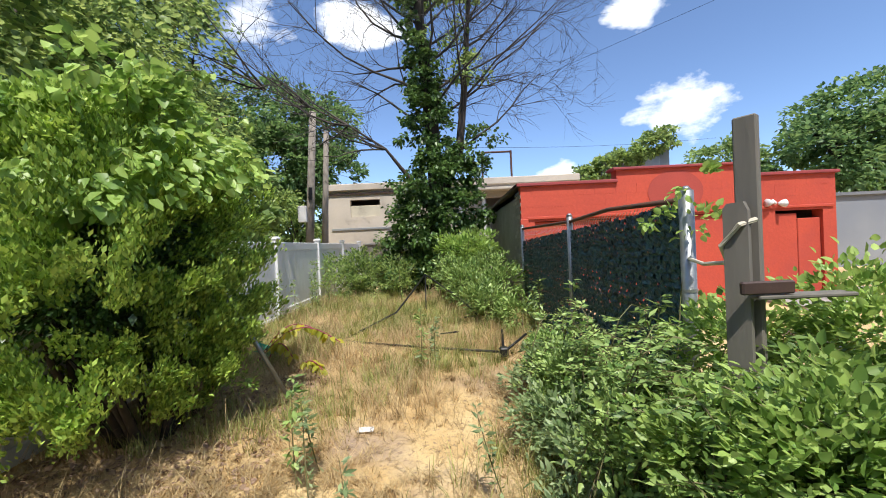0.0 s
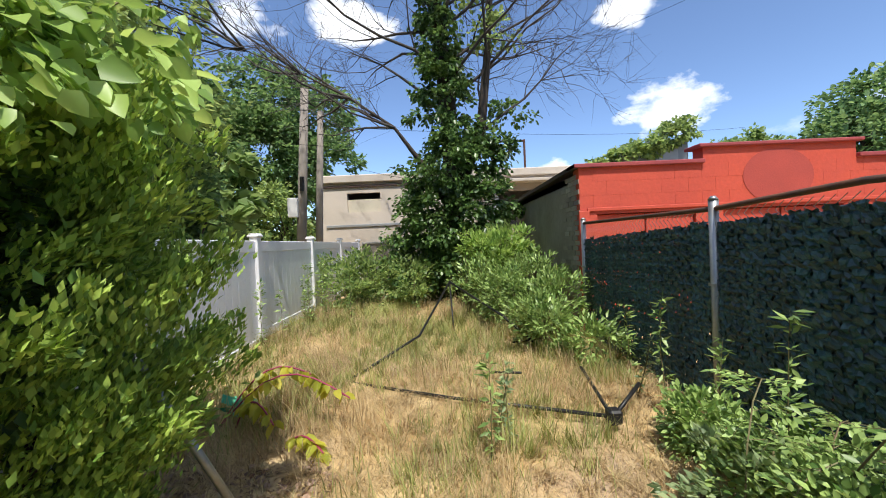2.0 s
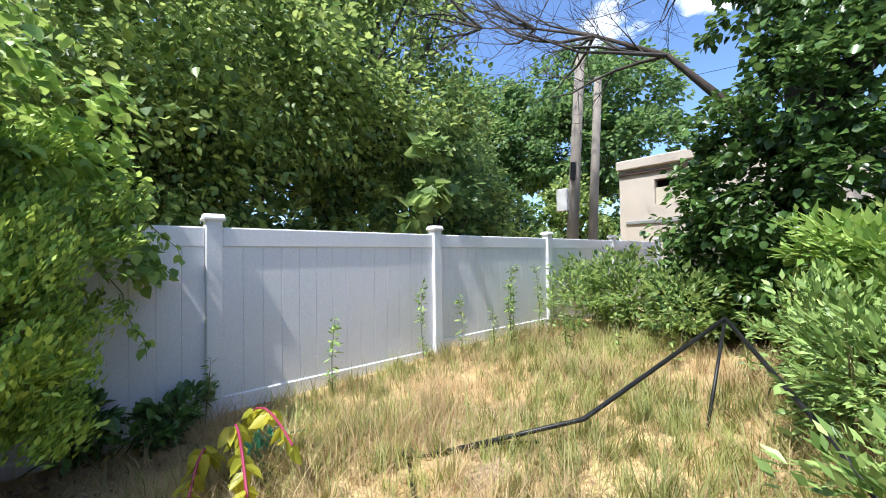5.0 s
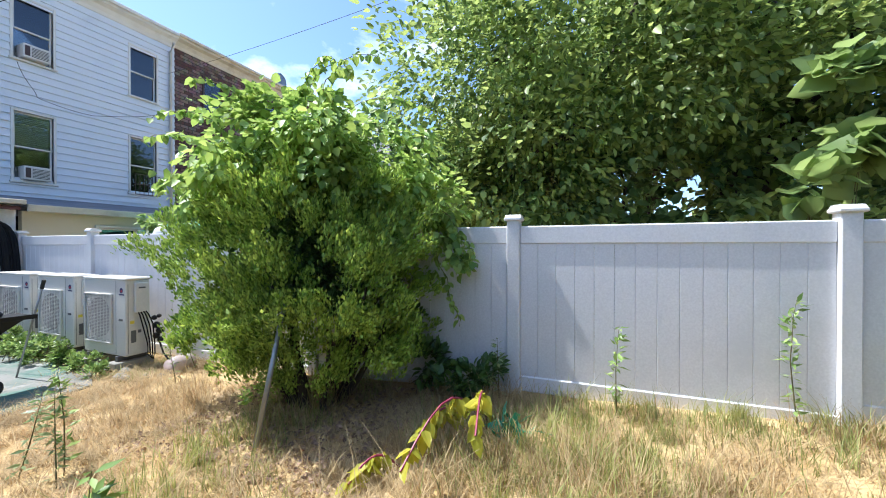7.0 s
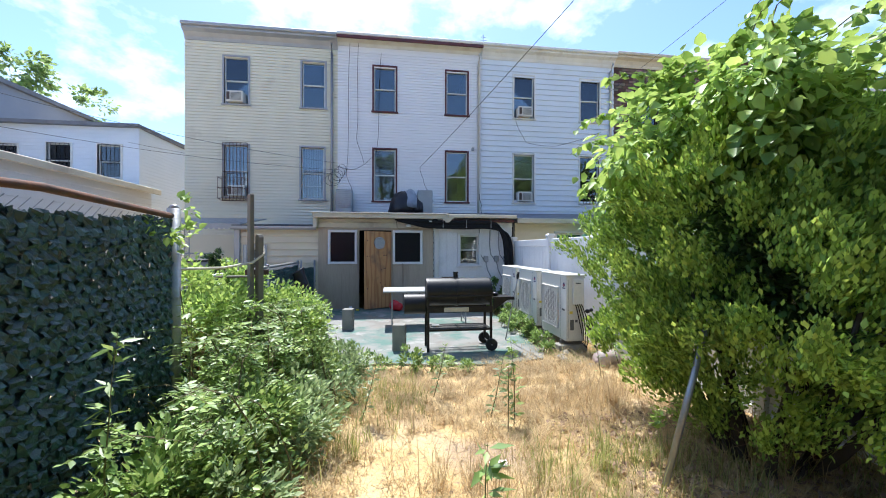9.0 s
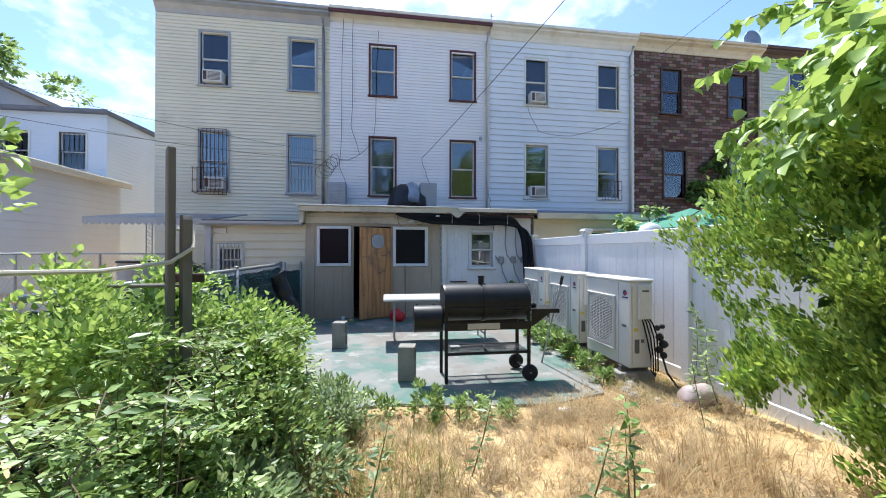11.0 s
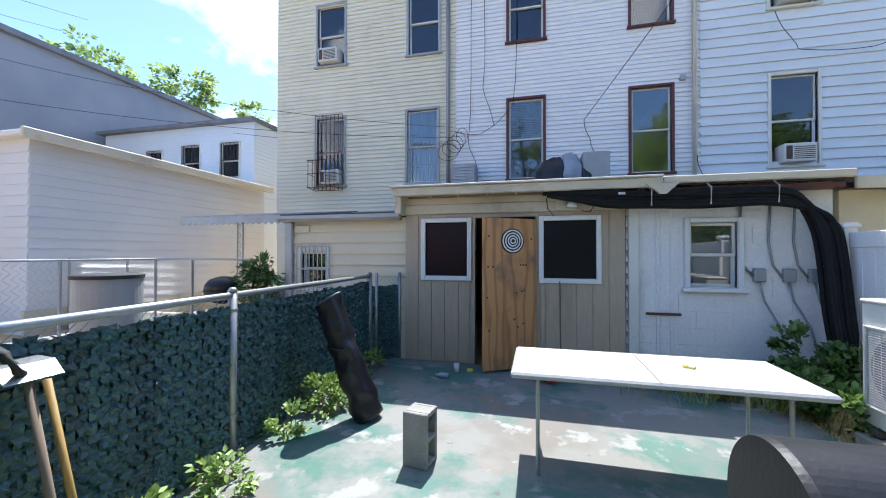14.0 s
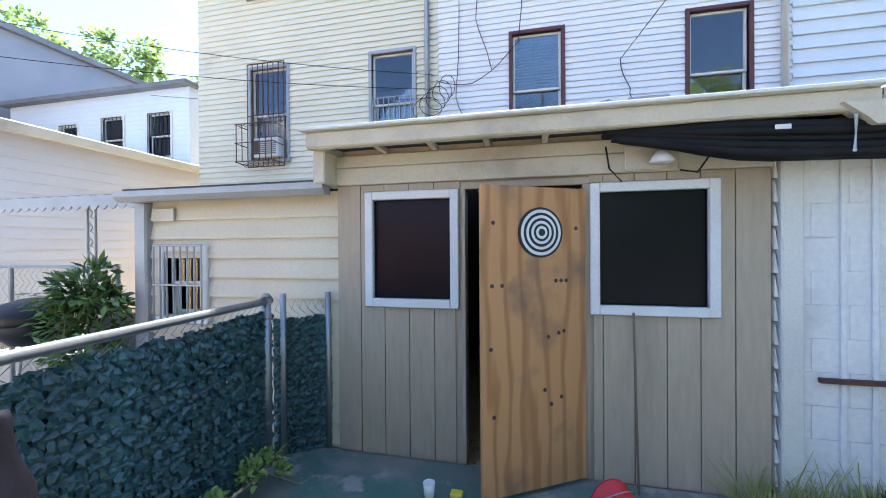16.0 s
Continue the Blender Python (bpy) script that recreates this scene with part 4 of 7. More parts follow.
for h in uh:
    w = window(UP, *h, -6.25, TRIM, "sash")
    bars(UP, h[0] + 0.02, h[1] - 0.02, h[2], h[3], -6.17, 6, BLACK)
part("chimney", Shape().box(13.0, 13.5, -8.5, -8.0, 6.5, 6.9, 0.02).box(12.9, 13.6, -8.6, -7.9, 6.9, 7.0, 0.02), BLACK, UP)
GW = thing("warehouse", "large grey-blue windowless wall behind the houses", "building", (24, -8, -0.03))
part("wall", Shape().box(17.5, 40, -26, 1.5, -0.03, 9.0), GREYWALL, GW)
part("roof", Shape().box(17.3, 40, -26, 1.7, 9.0, 9.2), GREYROOF, GW)

# ---------------------------------------------------------------- white vinyl fence
FENCE = thing("vinyl_fence", "tall white vinyl privacy fence with capped posts", "fence", (-3.3, 10, 0))
FP = [0.2, 2.57, 4.83, 7.22, 9.65, 12.1, 14.57, 16.96, 19.41]
post_me, cap_me, board_me = None, None, {}
for y in FP:
    z0, zt = ground_z(-3.2, y) - 0.05, 1.86
    part("post", Shape().box(-3.362, -3.238, y - 0.062, y + 0.062, z0, zt, 0.008), VINYL, FENCE)
    c = Shape().box(-3.385, -3.215, y - 0.085, y + 0.085, zt - 0.02, zt + 0.015, 0.01)
    c.prism([(-3.375, zt + 0.015), (-3.225, zt + 0.015), (-3.25, zt + 0.04), (-3.35, zt + 0.04)], "y", y - 0.075, y + 0.075)
    part("post_cap", c, VINYL, FENCE)
for a, c in zip(FP, FP[1:]):
    ya, yb = a + 0.062, c - 0.062
    g = min(ground_z(-3.2, ya), ground_z(-3.2, yb)) + 0.02
    part("top_rail", Shape().box(-3.325, -3.275, ya, yb, 1.62, 1.79, 0.01), VINYL, FENCE)
    part("bottom_rail", Shape().box(-3.325, -3.275, ya, yb, g, g + 0.15, 0.01), VINYL, FENCE)
    for p, q in rows_of(yb - ya, 0.165):
        part("board", Shape().box(-3.31, -3.288, ya + p + 0.0004, ya + q - 0.0004, g + 0.14, 1.63, 0.0045), VINYL, FENCE)


# ---------------------------------------------------------------- chain-link fences with dark green slats
def slat_mesh(h, seed):
    """A ragged hedge-like plastic slat woven in and out of the wire."""
    rng = np.random.default_rng(seed)
    s = Shape()
    n = int(h / 0.017)
    across = (-0.044, -0.022, 0.0, 0.022, 0.044)
    for i in range(n + 1):
        z = h * i / n
        o = 0.010 * math.sin(2 * math.pi * z / 0.105 + math.pi * (seed % 2))
        for k in across:
            s.v.append((o + rng.normal(0, 0.0075), k + rng.normal(0, 0.003), z + rng.normal(0, 0.004)))
    for i in range(n):
        for k in range(4):
            q = 5 * i + k
            s.f.append((q, q + 1, q + 6, q + 5))
    return mesh_of("slat", s, SLAT, False, False)


def link_fence(name, label, line, h, slat_h, step, wire_r=0.0028, diamonds=True, far_h=None):
    """Posts, top rail, woven wire and slats along a straight line from a to b."""
    (xa, ya), (xb, yb) = line
    L = math.hypot(xb - xa, yb - ya)
    ux, uy = (xb - xa) / L, (yb - ya) / L
    fz = thing(name, label, "fence", ((xa + xb) / 2, (ya + yb) / 2, 0))
    ob = BASE[fz.name]
    g0 = ground_z(xa, ya)
    g1 = ground_z(xb, yb)

    def at(d, z, o=0.0):
        return (xa + ux * d - uy * o, ya + uy * d + ux * o, z)
    top = max(g0, g1) + h
    w = Shape()
    cell = 0.06
    n = int(L / cell)
    for i in range(n):
        d = i * cell
        pts = []
        z, k = top - 0.02, 0
        low = top - h + (0.05 if diamonds else slat_h - 0.1)
        while z > low:
            pts.append(at(d + (cell if k % 2 else 0) * 1.0, z, -0.016))
            z -= cell * 0.9
            k += 1
        w.tube(pts, wire_r, 3, False)
    part("wire_mesh", w, GALV, fz, kind="stuff")
    meshes = [slat_mesh(slat_h, k) for k in range(6)]
    rng = np.random.default_rng(31)
    far_h = far_h or slat_h
    i, d = 0, 0.03
    rot = math.atan2(uy, ux) - math.pi / 2
    while d < L - 0.02:
        sl = new("slat", meshes[2 * int(rng.integers(0, 3)) + i % 2])
        sl.parent = fz
        x, y, _ = at(d, 0)
        foot = ground_z(x, y) + 0.015
        head = top - h + 0.05 + (slat_h + (far_h - slat_h) * d / L) + rng.normal(0, 0.012)
        sl.matrix_basis = Matrix.Translation((x - ob.x, y - ob.y, foot - ob.z)) @ Matrix.Rotation(rot, 4, "Z") @ Matrix.Diagonal((1, 1, (head - foot) / slat_h, 1))
        i, d = i + 1, d + step
    return fz, at, top


G1, at1, top1 = link_fence("chain_link_fence", "low chain-link fence woven with dark green privacy slats beside the patio", ((2.36, 0.25), (2.2, 6.3)), 1.2, 1.07, 0.05)
part("top_rail", Shape().tube([at1(0, top1), at1(6.05, top1)], 0.026, 10), GALV, G1, smooth=True)
for d in (0.05, 2.65, 5.3):
    p = part("post", Shape().tube([at1(d, -0.05), at1(d, top1 + 0.03)], 0.034, 12).tube([at1(d, top1 + 0.03), at1(d, top1 + 0.06)], [0.04, 0.02], 12), GALV, G1, smooth=True)
    for z in (0.3, 0.75, 1.1):
        part("clamp", Shape().tube([at1(d, z), at1(d, z + 0.025)], 0.039, 12), GALV, p)
G1b, at1b, top1b = link_fence("chain_link_gate", "short end panel of slatted chain-link beside the shed", ((2.36, 0.2), (1.98, -0.02)), 1.2, 1.05, 0.05)
for d in (0.06, 0.4):
    part("post", Shape().tube([at1b(d, -0.05), at1b(d, top1b + 0.1)], 0.024, 10), GALV, G1b, smooth=True)
twist = Shape()
for i in range(7):
    d = 0.06 * i
    twist.tube([at1b(d, top1b - 0.03), at1b(d + 0.03, top1b + 0.05), at1b(d + 0.06, top1b - 0.02)], 0.003, 4)
part("twisted_wire", twist, GALV, G1b)

G2, at2, top2 = link_fence("chain_link_fence", "tall chain-link fence with dark green slats along the yard", ((1.62, 7.2), (1.47, 11.75)), 1.55, 1.47, 0.05, far_h=1.27)
part("top_rail", Shape().tube([at2(-0.02, top2 - 0.01), at2(1.1, top2 + 0.03), at2(2.12, top2 - 0.02), at2(4.55, top2)], 0.021, 10), RUST, G2, smooth=True)
for d in (0.0, 2.12, 4.53):
    p = part("post", Shape().tube([at2(d, 0.0), at2(d, top2 + 0.05)], 0.035 if d else 0.045, 12).tube([at2(d, top2 + 0.05), at2(d, top2 + 0.08)], [0.04, 0.015], 12), GALV, G2, smooth=True)
    for z in (0.7, 1.2):
        part("clamp", Shape().tube([at2(d, z), at2(d, z + 0.02)], 0.05, 12), GALV, p)

# ---------------------------------------------------------------- red garage
RG = thing("garage", "flat-roofed block garage painted bright red", "building", (4.4, 14, 0))
yf = 11.9
rholes = [(6.3, 7.2, 0.3, 1.95), (3.6, 5.4, -0.2, 1.95), (1.75, 3.2, -0.2, 1.95)]
s = Shape()
wall_cells(s, 1.5, 7.45, -0.2, 2.62, yf, yf + 0.22, rholes)
s.box(3.33, 5.6, yf, yf + 0.22, 2.62, 2.85)
part("wall", s, RED, RG, "red painted front wall core")
bl = Shape()
for r, (a, c) in enumerate(rows_of(2.8, 0.2)):
    z = -0.18 + a
    xs = [1.5 + 0.2 * (r % 2) + 0.4 * k for k in range(16)]
    for x in xs:
        if x + 0.4 <= 7.46 and z > 1.96 and (z < 2.43 or x > 3.34 and x < 5.2 and z < 2.65):
            part("block", Shape().box(x + 0.0012, x + 0.3988, yf - 0.004, yf, z + 0.0012, z + 0.1988), RED, RG)
part("coping", Shape().box(1.42, 3.33, yf - 0.06, yf + 0.3, 2.62, 2.68, 0.01), MAGENTA, RG)
part("coping", Shape().box(3.25, 5.68, yf - 0.06, yf + 0.3, 2.85, 2.90, 0.01), MAGENTA, RG)
part("coping", Shape().box(5.6, 7.5, yf - 0.06, yf + 0.3, 2.62, 2.68, 0.01), MAGENTA, RG)
part("lintel", Shape().box(1.6, 7.4, yf - 0.03, yf - 0.007, 1.99, 2.04, 0.006), RED, RG)
spot = Shape().lathe([(0.0, 0.0), (0.5, 0.0), (0.5, 0.003), (0.0, 0.003)], (4.43, yf - 0.0105, 2.45), 40, "y")
spot.v = [(4.43 + (v[0] - 4.43) * 1.05, v[1], min(2.4 + (v[2] - 2.45) * 0.8, 2.78)) for v in spot.v]
part("painted_disc", spot, FADED, RG, "faded dark painted oval over an old sign")
for x0, x1 in ((1.76, 2.47), (2.49, 3.19), (3.61, 4.49), (4.51, 5.39), (6.31, 6.75), (6.76, 7.19)):
    tilt = 0.05 if x0 > 6 else 0.0
    part("door_panel", Shape().box(x0, x1, yf + 0.05, yf + 0.1, -0.2 if x0 < 6 else 0.3, 1.94 - tilt * (3 if x0 > 6.7 else 1), 0.01), RED, RG, "weathered red timber door leaf")
bw = Shape().box(1.5, 1.72, yf + 0.22, 16.6, -0.2, 2.55)
part("wall", bw, GREYBRICK, RG, "grey brick side wall core")
for r, (a, c) in enumerate(rows_of(2.7, 0.075)):
    z = -0.15 + a
    if z > 2.5:
        continue
    for k in range(5):
        y0 = yf + 0.22 * k + (0.11 if r % 2 else 0)
        if y0 < yf + 0.75 and (k < 2 or r % 3 == 0):
            part("brick", Shape().box(1.487, 1.4995, y0 + 0.004, y0 + 0.21, z + 0.004, z + 0.07), GREYBRICK, RG)
part("roof", Shape().box(1.5, 7.4, yf + 0.22, 16.6, 2.45, 2.55), ROOF, RG)
part("coping", Shape().prism([(yf - 0.05, 2.62), (16.7, 2.55), (16.7, 2.62), (yf - 0.05, 2.68)], "x", 1.42, 1.8), DKBROWN, RG)
part("wall", Shape().box(7.23, 7.45, yf + 0.22, 16.6, -0.2, 2.5).box(1.72, 7.23, 16.4, 16.6, -0.2, 2.5), GREYBRICK, RG)
part("pilaster", Shape().box(1.47, 1.62, yf - 0.05, yf - 0.008, -0.2, 2.0, 0.008), RED, RG)
lamp = part("flood_light", Shape().lathe([(0.0, 0.0), (0.03, 0.01), (0.07, 0.09), (0.075, 0.12), (0.0, 0.11)], (6.3, yf - 0.08, 2.08), 16, "x"), WHITE, RG, "twin white flood lamp", smooth=True)
part("flood_light", Shape().lathe([(0.0, 0.0), (0.03, -0.01), (0.07, -0.09), (0.075, -0.12), (0.0, -0.11)], (6.2, yf - 0.08, 2.1), 16, "x").tube([(6.25, yf, 2.15), (6.25, yf - 0.08, 2.08)], 0.025, 8), WHITE, RG, smooth=True)

# ---------------------------------------------------------------- cream building and brick wall at the back
WB = thing("flat_roofed_building", "two-storey cream stucco building with flat roof", "building", (-0.5, 24, 0))
wbh = [(-4.05, -2.75, 3.0, 3.75), (1.9, 3.6, 2.2, 3.6)]
s = Shape()
wall_cells(s, -5.1, 6.0, -0.2, 4.15, 21.4, 21.65, wbh)
s.box(-5.1, -4.9, 21.65, 29, -0.2, 4.15).box(5.8, 6, 21.65, 29, -0.2, 4.15).box(-4.9, 5.8, 23.5, 23.6, -0.2, 4.1)
part("wall", s, STUCCO, WB)
part("parapet", Shape().box(-5.15, 6.05, 21.25, 21.7, 4.15, 4.45, 0.03), STUCCO, WB)
part("band", Shape().box(-5.12, 6.0, 21.33, 21.398, 3.98, 4.05, 0.01), DKBROWN, WB)
part("band", Shape().box(-4.9, -2.0, 21.35, 21.398, 2.42, 2.52, 0.01), GREYTRIM, WB)
part("roof", Shape().box(-5.1, 6.0, 21.7, 29, 4.1, 4.2), GREYROOF, WB)
part("shutter", Shape().box(-4.05, -2.75, 21.5, 21.55, 3.0, 3.5, 0.01), CREAMTRIM, WB, "boarded window")
for x in (0.8, 1.8, 3.7):
    part("column", Shape().box(x - 0.08, x + 0.08, 21.25, 21.39, 1.2, 3.9, 0.01), WHITE, WB)
part("canopy", Shape().box(0.4, 4.8, 20.8, 21.39, 3.85, 3.97, 0.02), STUCCO, WB)
f = Shape()
for x in (2.0, 3.4):
    f.tube([(x, 23.0, 4.1), (x, 23.0, 6.0)], 0.05, 6)
f.tube([(2.0, 23.0, 5.95), (3.4, 23.0, 5.95)], 0.05, 6)
part("roof_frame", f, RUST, WB)
BW = thing("brick_wall", "low weathered brick boundary wall at the end of the yard", "wall", (-0.9, 20, 0))
part("core", Shape().box(-3.25, 1.5, 19.9, 20.1, 0.0, 1.72), GREYBRICK, BW)
part("coping", Shape().box(-3.25, 1.5, 19.85, 20.15, 1.72, 1.79, 0.01), CONC, BW)
DB2 = thing("dark_building", "dark grey metal building with sloping roof behind the garage", "building", (9, 30, 0))
part("wall", Shape().prism([(8.2, -0.2), (14, -0.2), (14, 6.9), (11.6, 6.9), (8.2, 5.6)], "y", 28, 34), GREYWALL, DB2)
part("window", Shape().box(11.9, 13.4, 27.95, 27.99, 5.7, 6.4, 0.02), GREYTRIM, DB2)
# plain ends that close the view far behind
GB = thing("garage", "plain grey building beyond the neighbouring yard", "building", (14, 16, 0))
part("wall", Shape().box(11.5, 18, 17, 24, -0.2, 2.6), GREYWALL, GB)
part("roof", Shape().box(11.4, 18.1, 16.9, 24.1, 2.6, 2.7), GREYROOF, GB)

# ---------------------------------------------------------------- utility poles and wires
UPOLE = thing("utility_pole", "tall weathered timber utility pole with a white box", "utility pole", (-4.5, 17.45, 0.3))
part("pole", Shape().tube([(-4.62, 17.45, 0.2), (-4.42, 17.45, 3.2), (-4.21, 17.45, 6.25)], [0.15, 0.13, 0.11], 14), POLEGREY, UPOLE, smooth=True)
part("equipment_box", Shape().box(-4.78, -4.5, 17.2, 17.33, 2.55, 3.1, 0.02), WHITE, UPOLE, "white meter box")
part("insulator", Shape().tube([(-4.38, 17.3, 3.3), (-4.36, 17.3, 3.7)], 0.06, 10), BLACK, UPOLE)
UP2 = thing("utility_pole", "shorter pale timber utility pole", "utility pole", (-4.0, 17.45, 0.3))
part("pole", Shape().tube([(-4.1, 17.5, 0.2), (-3.95, 17.5, 3.0), (-3.8, 17.5, 5.6)], [0.12, 0.10, 0.085], 14), POLEGREY, UP2, smooth=True)


def wire(a, b, sag, r=0.0055, label="thin black overhead cable"):
    a, b = Vector(a), Vector(b)
    pts = [a.lerp(b, i / 24) - Vector((0, 0, sag * 4 * (i / 24) * (1 - i / 24))) for i in range(25)]
    solo("overhead_cable", Shape().tube(pts, r, 5), CABLE, label, "cable", group="overhead cables")


wire((-1.0, -3.62, 4.55), (-4.25, 17.4, 6.0), 0.25)
wire((-8.4, -3.6, 7.7), (-4.25, 17.4, 6.1), 0.3)
wire((-4.25, 17.4, 5.2), (14, 24, 6.4), 0.3)
wire((-4.25, 17.4, 4.4), (1.0, 21.3, 4.0), 0.3)
wire((-4.25, 17.4, 5.8), (-20, 6, 7.5), 0.5)
wire((-3.85, 17.45, 4.6), (-22, 3.0, 5.2), 0.6)
wire((2.0, -3.55, 4.6), (14, -0.4, 6.6), 0.35)
wire((2.0, -3.55, 4.35), (16, 2.5, 5.6), 0.5)
wire((2.05, -3.55, 4.2), (9.2, -4.5, 5.3), 0.1)
wire((14, 9.5, 8.6), (-9, 40, 10), 0.2)
wire((7.4, 12.2, 3.2), (13, -3, 8.5), 0.2)
wire((7.6, 12.2, 3.1), (14, -3, 8.3), 0.2)

# ---------------------------------------------------------------- plants
RNG = np.random.default_rng(7)


def np_mesh(name, V, F, material, smooth=False):
    me = bpy.data.meshes.new(name)
    nv, nf = len(V), len(F)
    me.vertices.add(nv); me.vertices.foreach_set("co", np.ascontiguousarray(V, dtype=np.float32).ravel())
    me.loops.add(nf * 3); me.loops.foreach_set("vertex_index", np.ascontiguousarray(F, dtype=np.int32).ravel())
    me.polygons.add(nf); me.polygons.foreach_set("loop_start", np.arange(0, nf * 3, 3, dtype=np.int32))
    me.update(calc_edges=True)
    me.validate()
    me.materials.append(material)
    return me


def unit(a):
    return a / np.maximum(np.linalg.norm(a, axis=1, keepdims=True), 1e-9)


def leaf_arrays(P, length, width, along, droop=0.3, fold=0.25, rng=RNG):
    """Folded pointed leaves at P, each lying along its own direction."""
    n = len(P)
    d = unit(along + rng.normal(0, 0.45, (n, 3)) + np.array([0, 0, -droop]))
    up = np.tile(np.array([0, 0, 1.0]), (n, 1)) + rng.normal(0, 0.45, (n, 3))
    side = unit(np.cross(d, up))
    nor = np.cross(side, d)
    L = (length * rng.uniform(0.6, 1.25, n))[:, None]
    W = L * width
    if width < 0.3:
        V = np.stack([P, P + d * L * 0.42 + side * W + nor * W * fold, P + d * L, P + d * L * 0.42 - side * W + nor * W * fold], 1).reshape(-1, 3)
        i = np.arange(n)[:, None] * 4
        F = np.concatenate([i + [0, 2, 1], i + [0, 3, 2]], 1).reshape(-1, 3)
        return V, F
    low, high = P + d * L * 0.25, P + d * L * 0.66
    V = np.stack([P, low + side * W * 0.95 + nor * W * fold, high + side * W * 0.75 + nor * W * fold * 0.8, P + d * L - nor * W * 0.3, high - side * W * 0.75 + nor * W * fold * 0.8, low - side * W * 0.95 + nor * W * fold], 1).reshape(-1, 3)
    i = np.arange(n)[:, None] * 6
    F = np.concatenate([i + [0, 3, 1], i + [1, 3, 2], i + [0, 5, 3], i + [5, 4, 3]], 1).reshape(-1, 3)
    return V, F


def clumps(blobs, count, clump_r, rng=RNG, shell=0.55, flat=0.8):
    """Leaf points gathered in clumps through a set of (x, y, z, radius) balls; also the way out of each clump."""
    B = np.array(blobs, float)
    w = B[:, 3] ** 2.2
    n_cl = max(8, int(count / 42))
    k = rng.choice(len(B), n_cl, p=w / w.sum())
    d = unit(rng.normal(0, 1, (n_cl, 3)))
    r = B[k, 3] * (shell + (1.08 - shell) * rng.uniform(0, 1, n_cl) ** 0.7)
    C = B[k, :3] + d * r[:, None] * np.array([1, 1, flat])
    R = clump_r * rng.uniform(0.5, 1.35, n_cl)
    j = rng.integers(0, n_cl, count)
    o = unit(rng.normal(0, 1, (count, 3))) * (rng.uniform(0.15, 1, count) ** 0.6)[:, None]
    P = C[j] + o * R[j][:, None] * np.array([1, 1, 0.7])
    out = unit(o * 0.7 + d[j] * 0.8)
    return P, out, C


def leaf_object(name, P, out, length, width, material, parent=None, droop=0.3, label="", fold=0.25):
    V, F = leaf_arrays(P, length, width, out, droop, fold)
    if parent is not None:
        o = BASE[parent.name]
        V = V - np.array([o.x, o.y, o.z])
    ob = new(name, np_mesh(name, V, F, material))
    if parent is not None:
        ob.parent = parent
        BASE[ob.name] = BASE[parent.name]
    if label:
        ob["label"] = label
    return ob


def limb_path(a, b, bend, n=6, rng=RNG):
    a, b = Vector(a), Vector(b)
    side = Vector(rng.normal(0, 1, 3).tolist()) * bend * (b - a).length
    return [a.lerp(b, i / n) + side * math.sin(math.pi * i / n) * (0.6 + 0.4 * math.sin(3.1 * i)) for i in range(n + 1)]


def tree(name, label, base, trunk_top, blobs, count, leaf, width, material, r0=0.2, clump_r=0.5, limbs=9, group=""):
    t = thing(name, label, "tree", base, group)
    rng = np.random.default_rng(int(abs(base[0] * 31 + base[1] * 17)) + 3)
    s = Shape()
    path = limb_path(base, trunk_top, 0.05, 8, rng)
    s.tube(path, [r0 * (1 - 0.6 * i / 8) for i in range(9)], 10)
    part("trunk", s, BARK, t, smooth=True)
    P, out, C = clumps(blobs, count, clump_r, rng)
    l = Shape()
    for i in range(limbs):
        src = path[3 + i % 6]
        dst = C[rng.integers(0, len(C))]
        pts = limb_path(src, tuple(dst), 0.12, 5, rng)
        l.tube(pts, [r0 * 0.38 * (1 - 0.85 * k / 5) + 0.008 for k in range(6)], 6)
    part("limb_fork", l, BARK, t, smooth=True)
    leaf_object("crown", P, out, leaf, width, material, t)
    return t


# trees behind the white fence
tree("tree", "large leafy deciduous tree behind the white fence", (-7.6, 9.0, 0.2), (-7.3, 9.2, 5.5), [(-6.6, 8.6, 4.4, 2.3), (-7.6, 9.8, 6.6, 2.5), (-6.2, 10.4, 4.6, 2.2), (-8.0, 8.2, 3.4, 1.6), (-6.0, 9.3, 2.9, 1.6)], 30000, 0.13, 0.34, L_TREE, 0.26, 0.55)
tree("tree", "large leafy deciduous tree behind the white fence", (-7.8, 13.0, 0.2), (-7.5, 13.0, 6.5), [(-6.6, 12.4, 4.2, 2.0), (-7.6, 13.2, 6.8, 2.5), (-8.6, 12.0, 8.4, 2.4), (-6.8, 14.2, 4.4, 1.8), (-8.0, 14.2, 8.6, 2.0)], 28000, 0.135, 0.34, L_TREE, 0.26, 0.55)
tree("tree", "airy pale green tree behind the fence", (-9.5, 18.5, 0.2), (-9.3, 18.5, 5.0), [(-9.3, 18.2, 5.4, 1.7), (-9.8, 19, 3.6, 1.6), (-8.6, 17.4, 4.0, 1.3)], 7000, 0.15, 0.3, L_LIGHT, 0.12, 0.4)
tree("tree", "tall dark tree beyond the utility poles", (-8.0, 25, 0.2), (-7.8, 25, 8), [(-8.5, 24.5, 6.0, 2.6), (-7.0, 25.5, 8.2, 2.4), (-6.0, 24.5, 5.4, 1.9), (-9.5, 25, 9.0, 2.4), (-7.2, 24.4, 3.4, 1.8)], 20000, 0.24, 0.36, L_DARKTREE, 0.3, 0.6)
tree("tree", "tall dark tree beyond the utility poles", (-13.0, 22, 0.2), (-13, 22, 8), [(-12.5, 21, 5.5, 2.8), (-13.5, 23, 8.5, 2.8), (-11, 23.5, 6.5, 2.4)], 14000, 0.26, 0.36, L_DARKTREE, 0.3, 0.7)
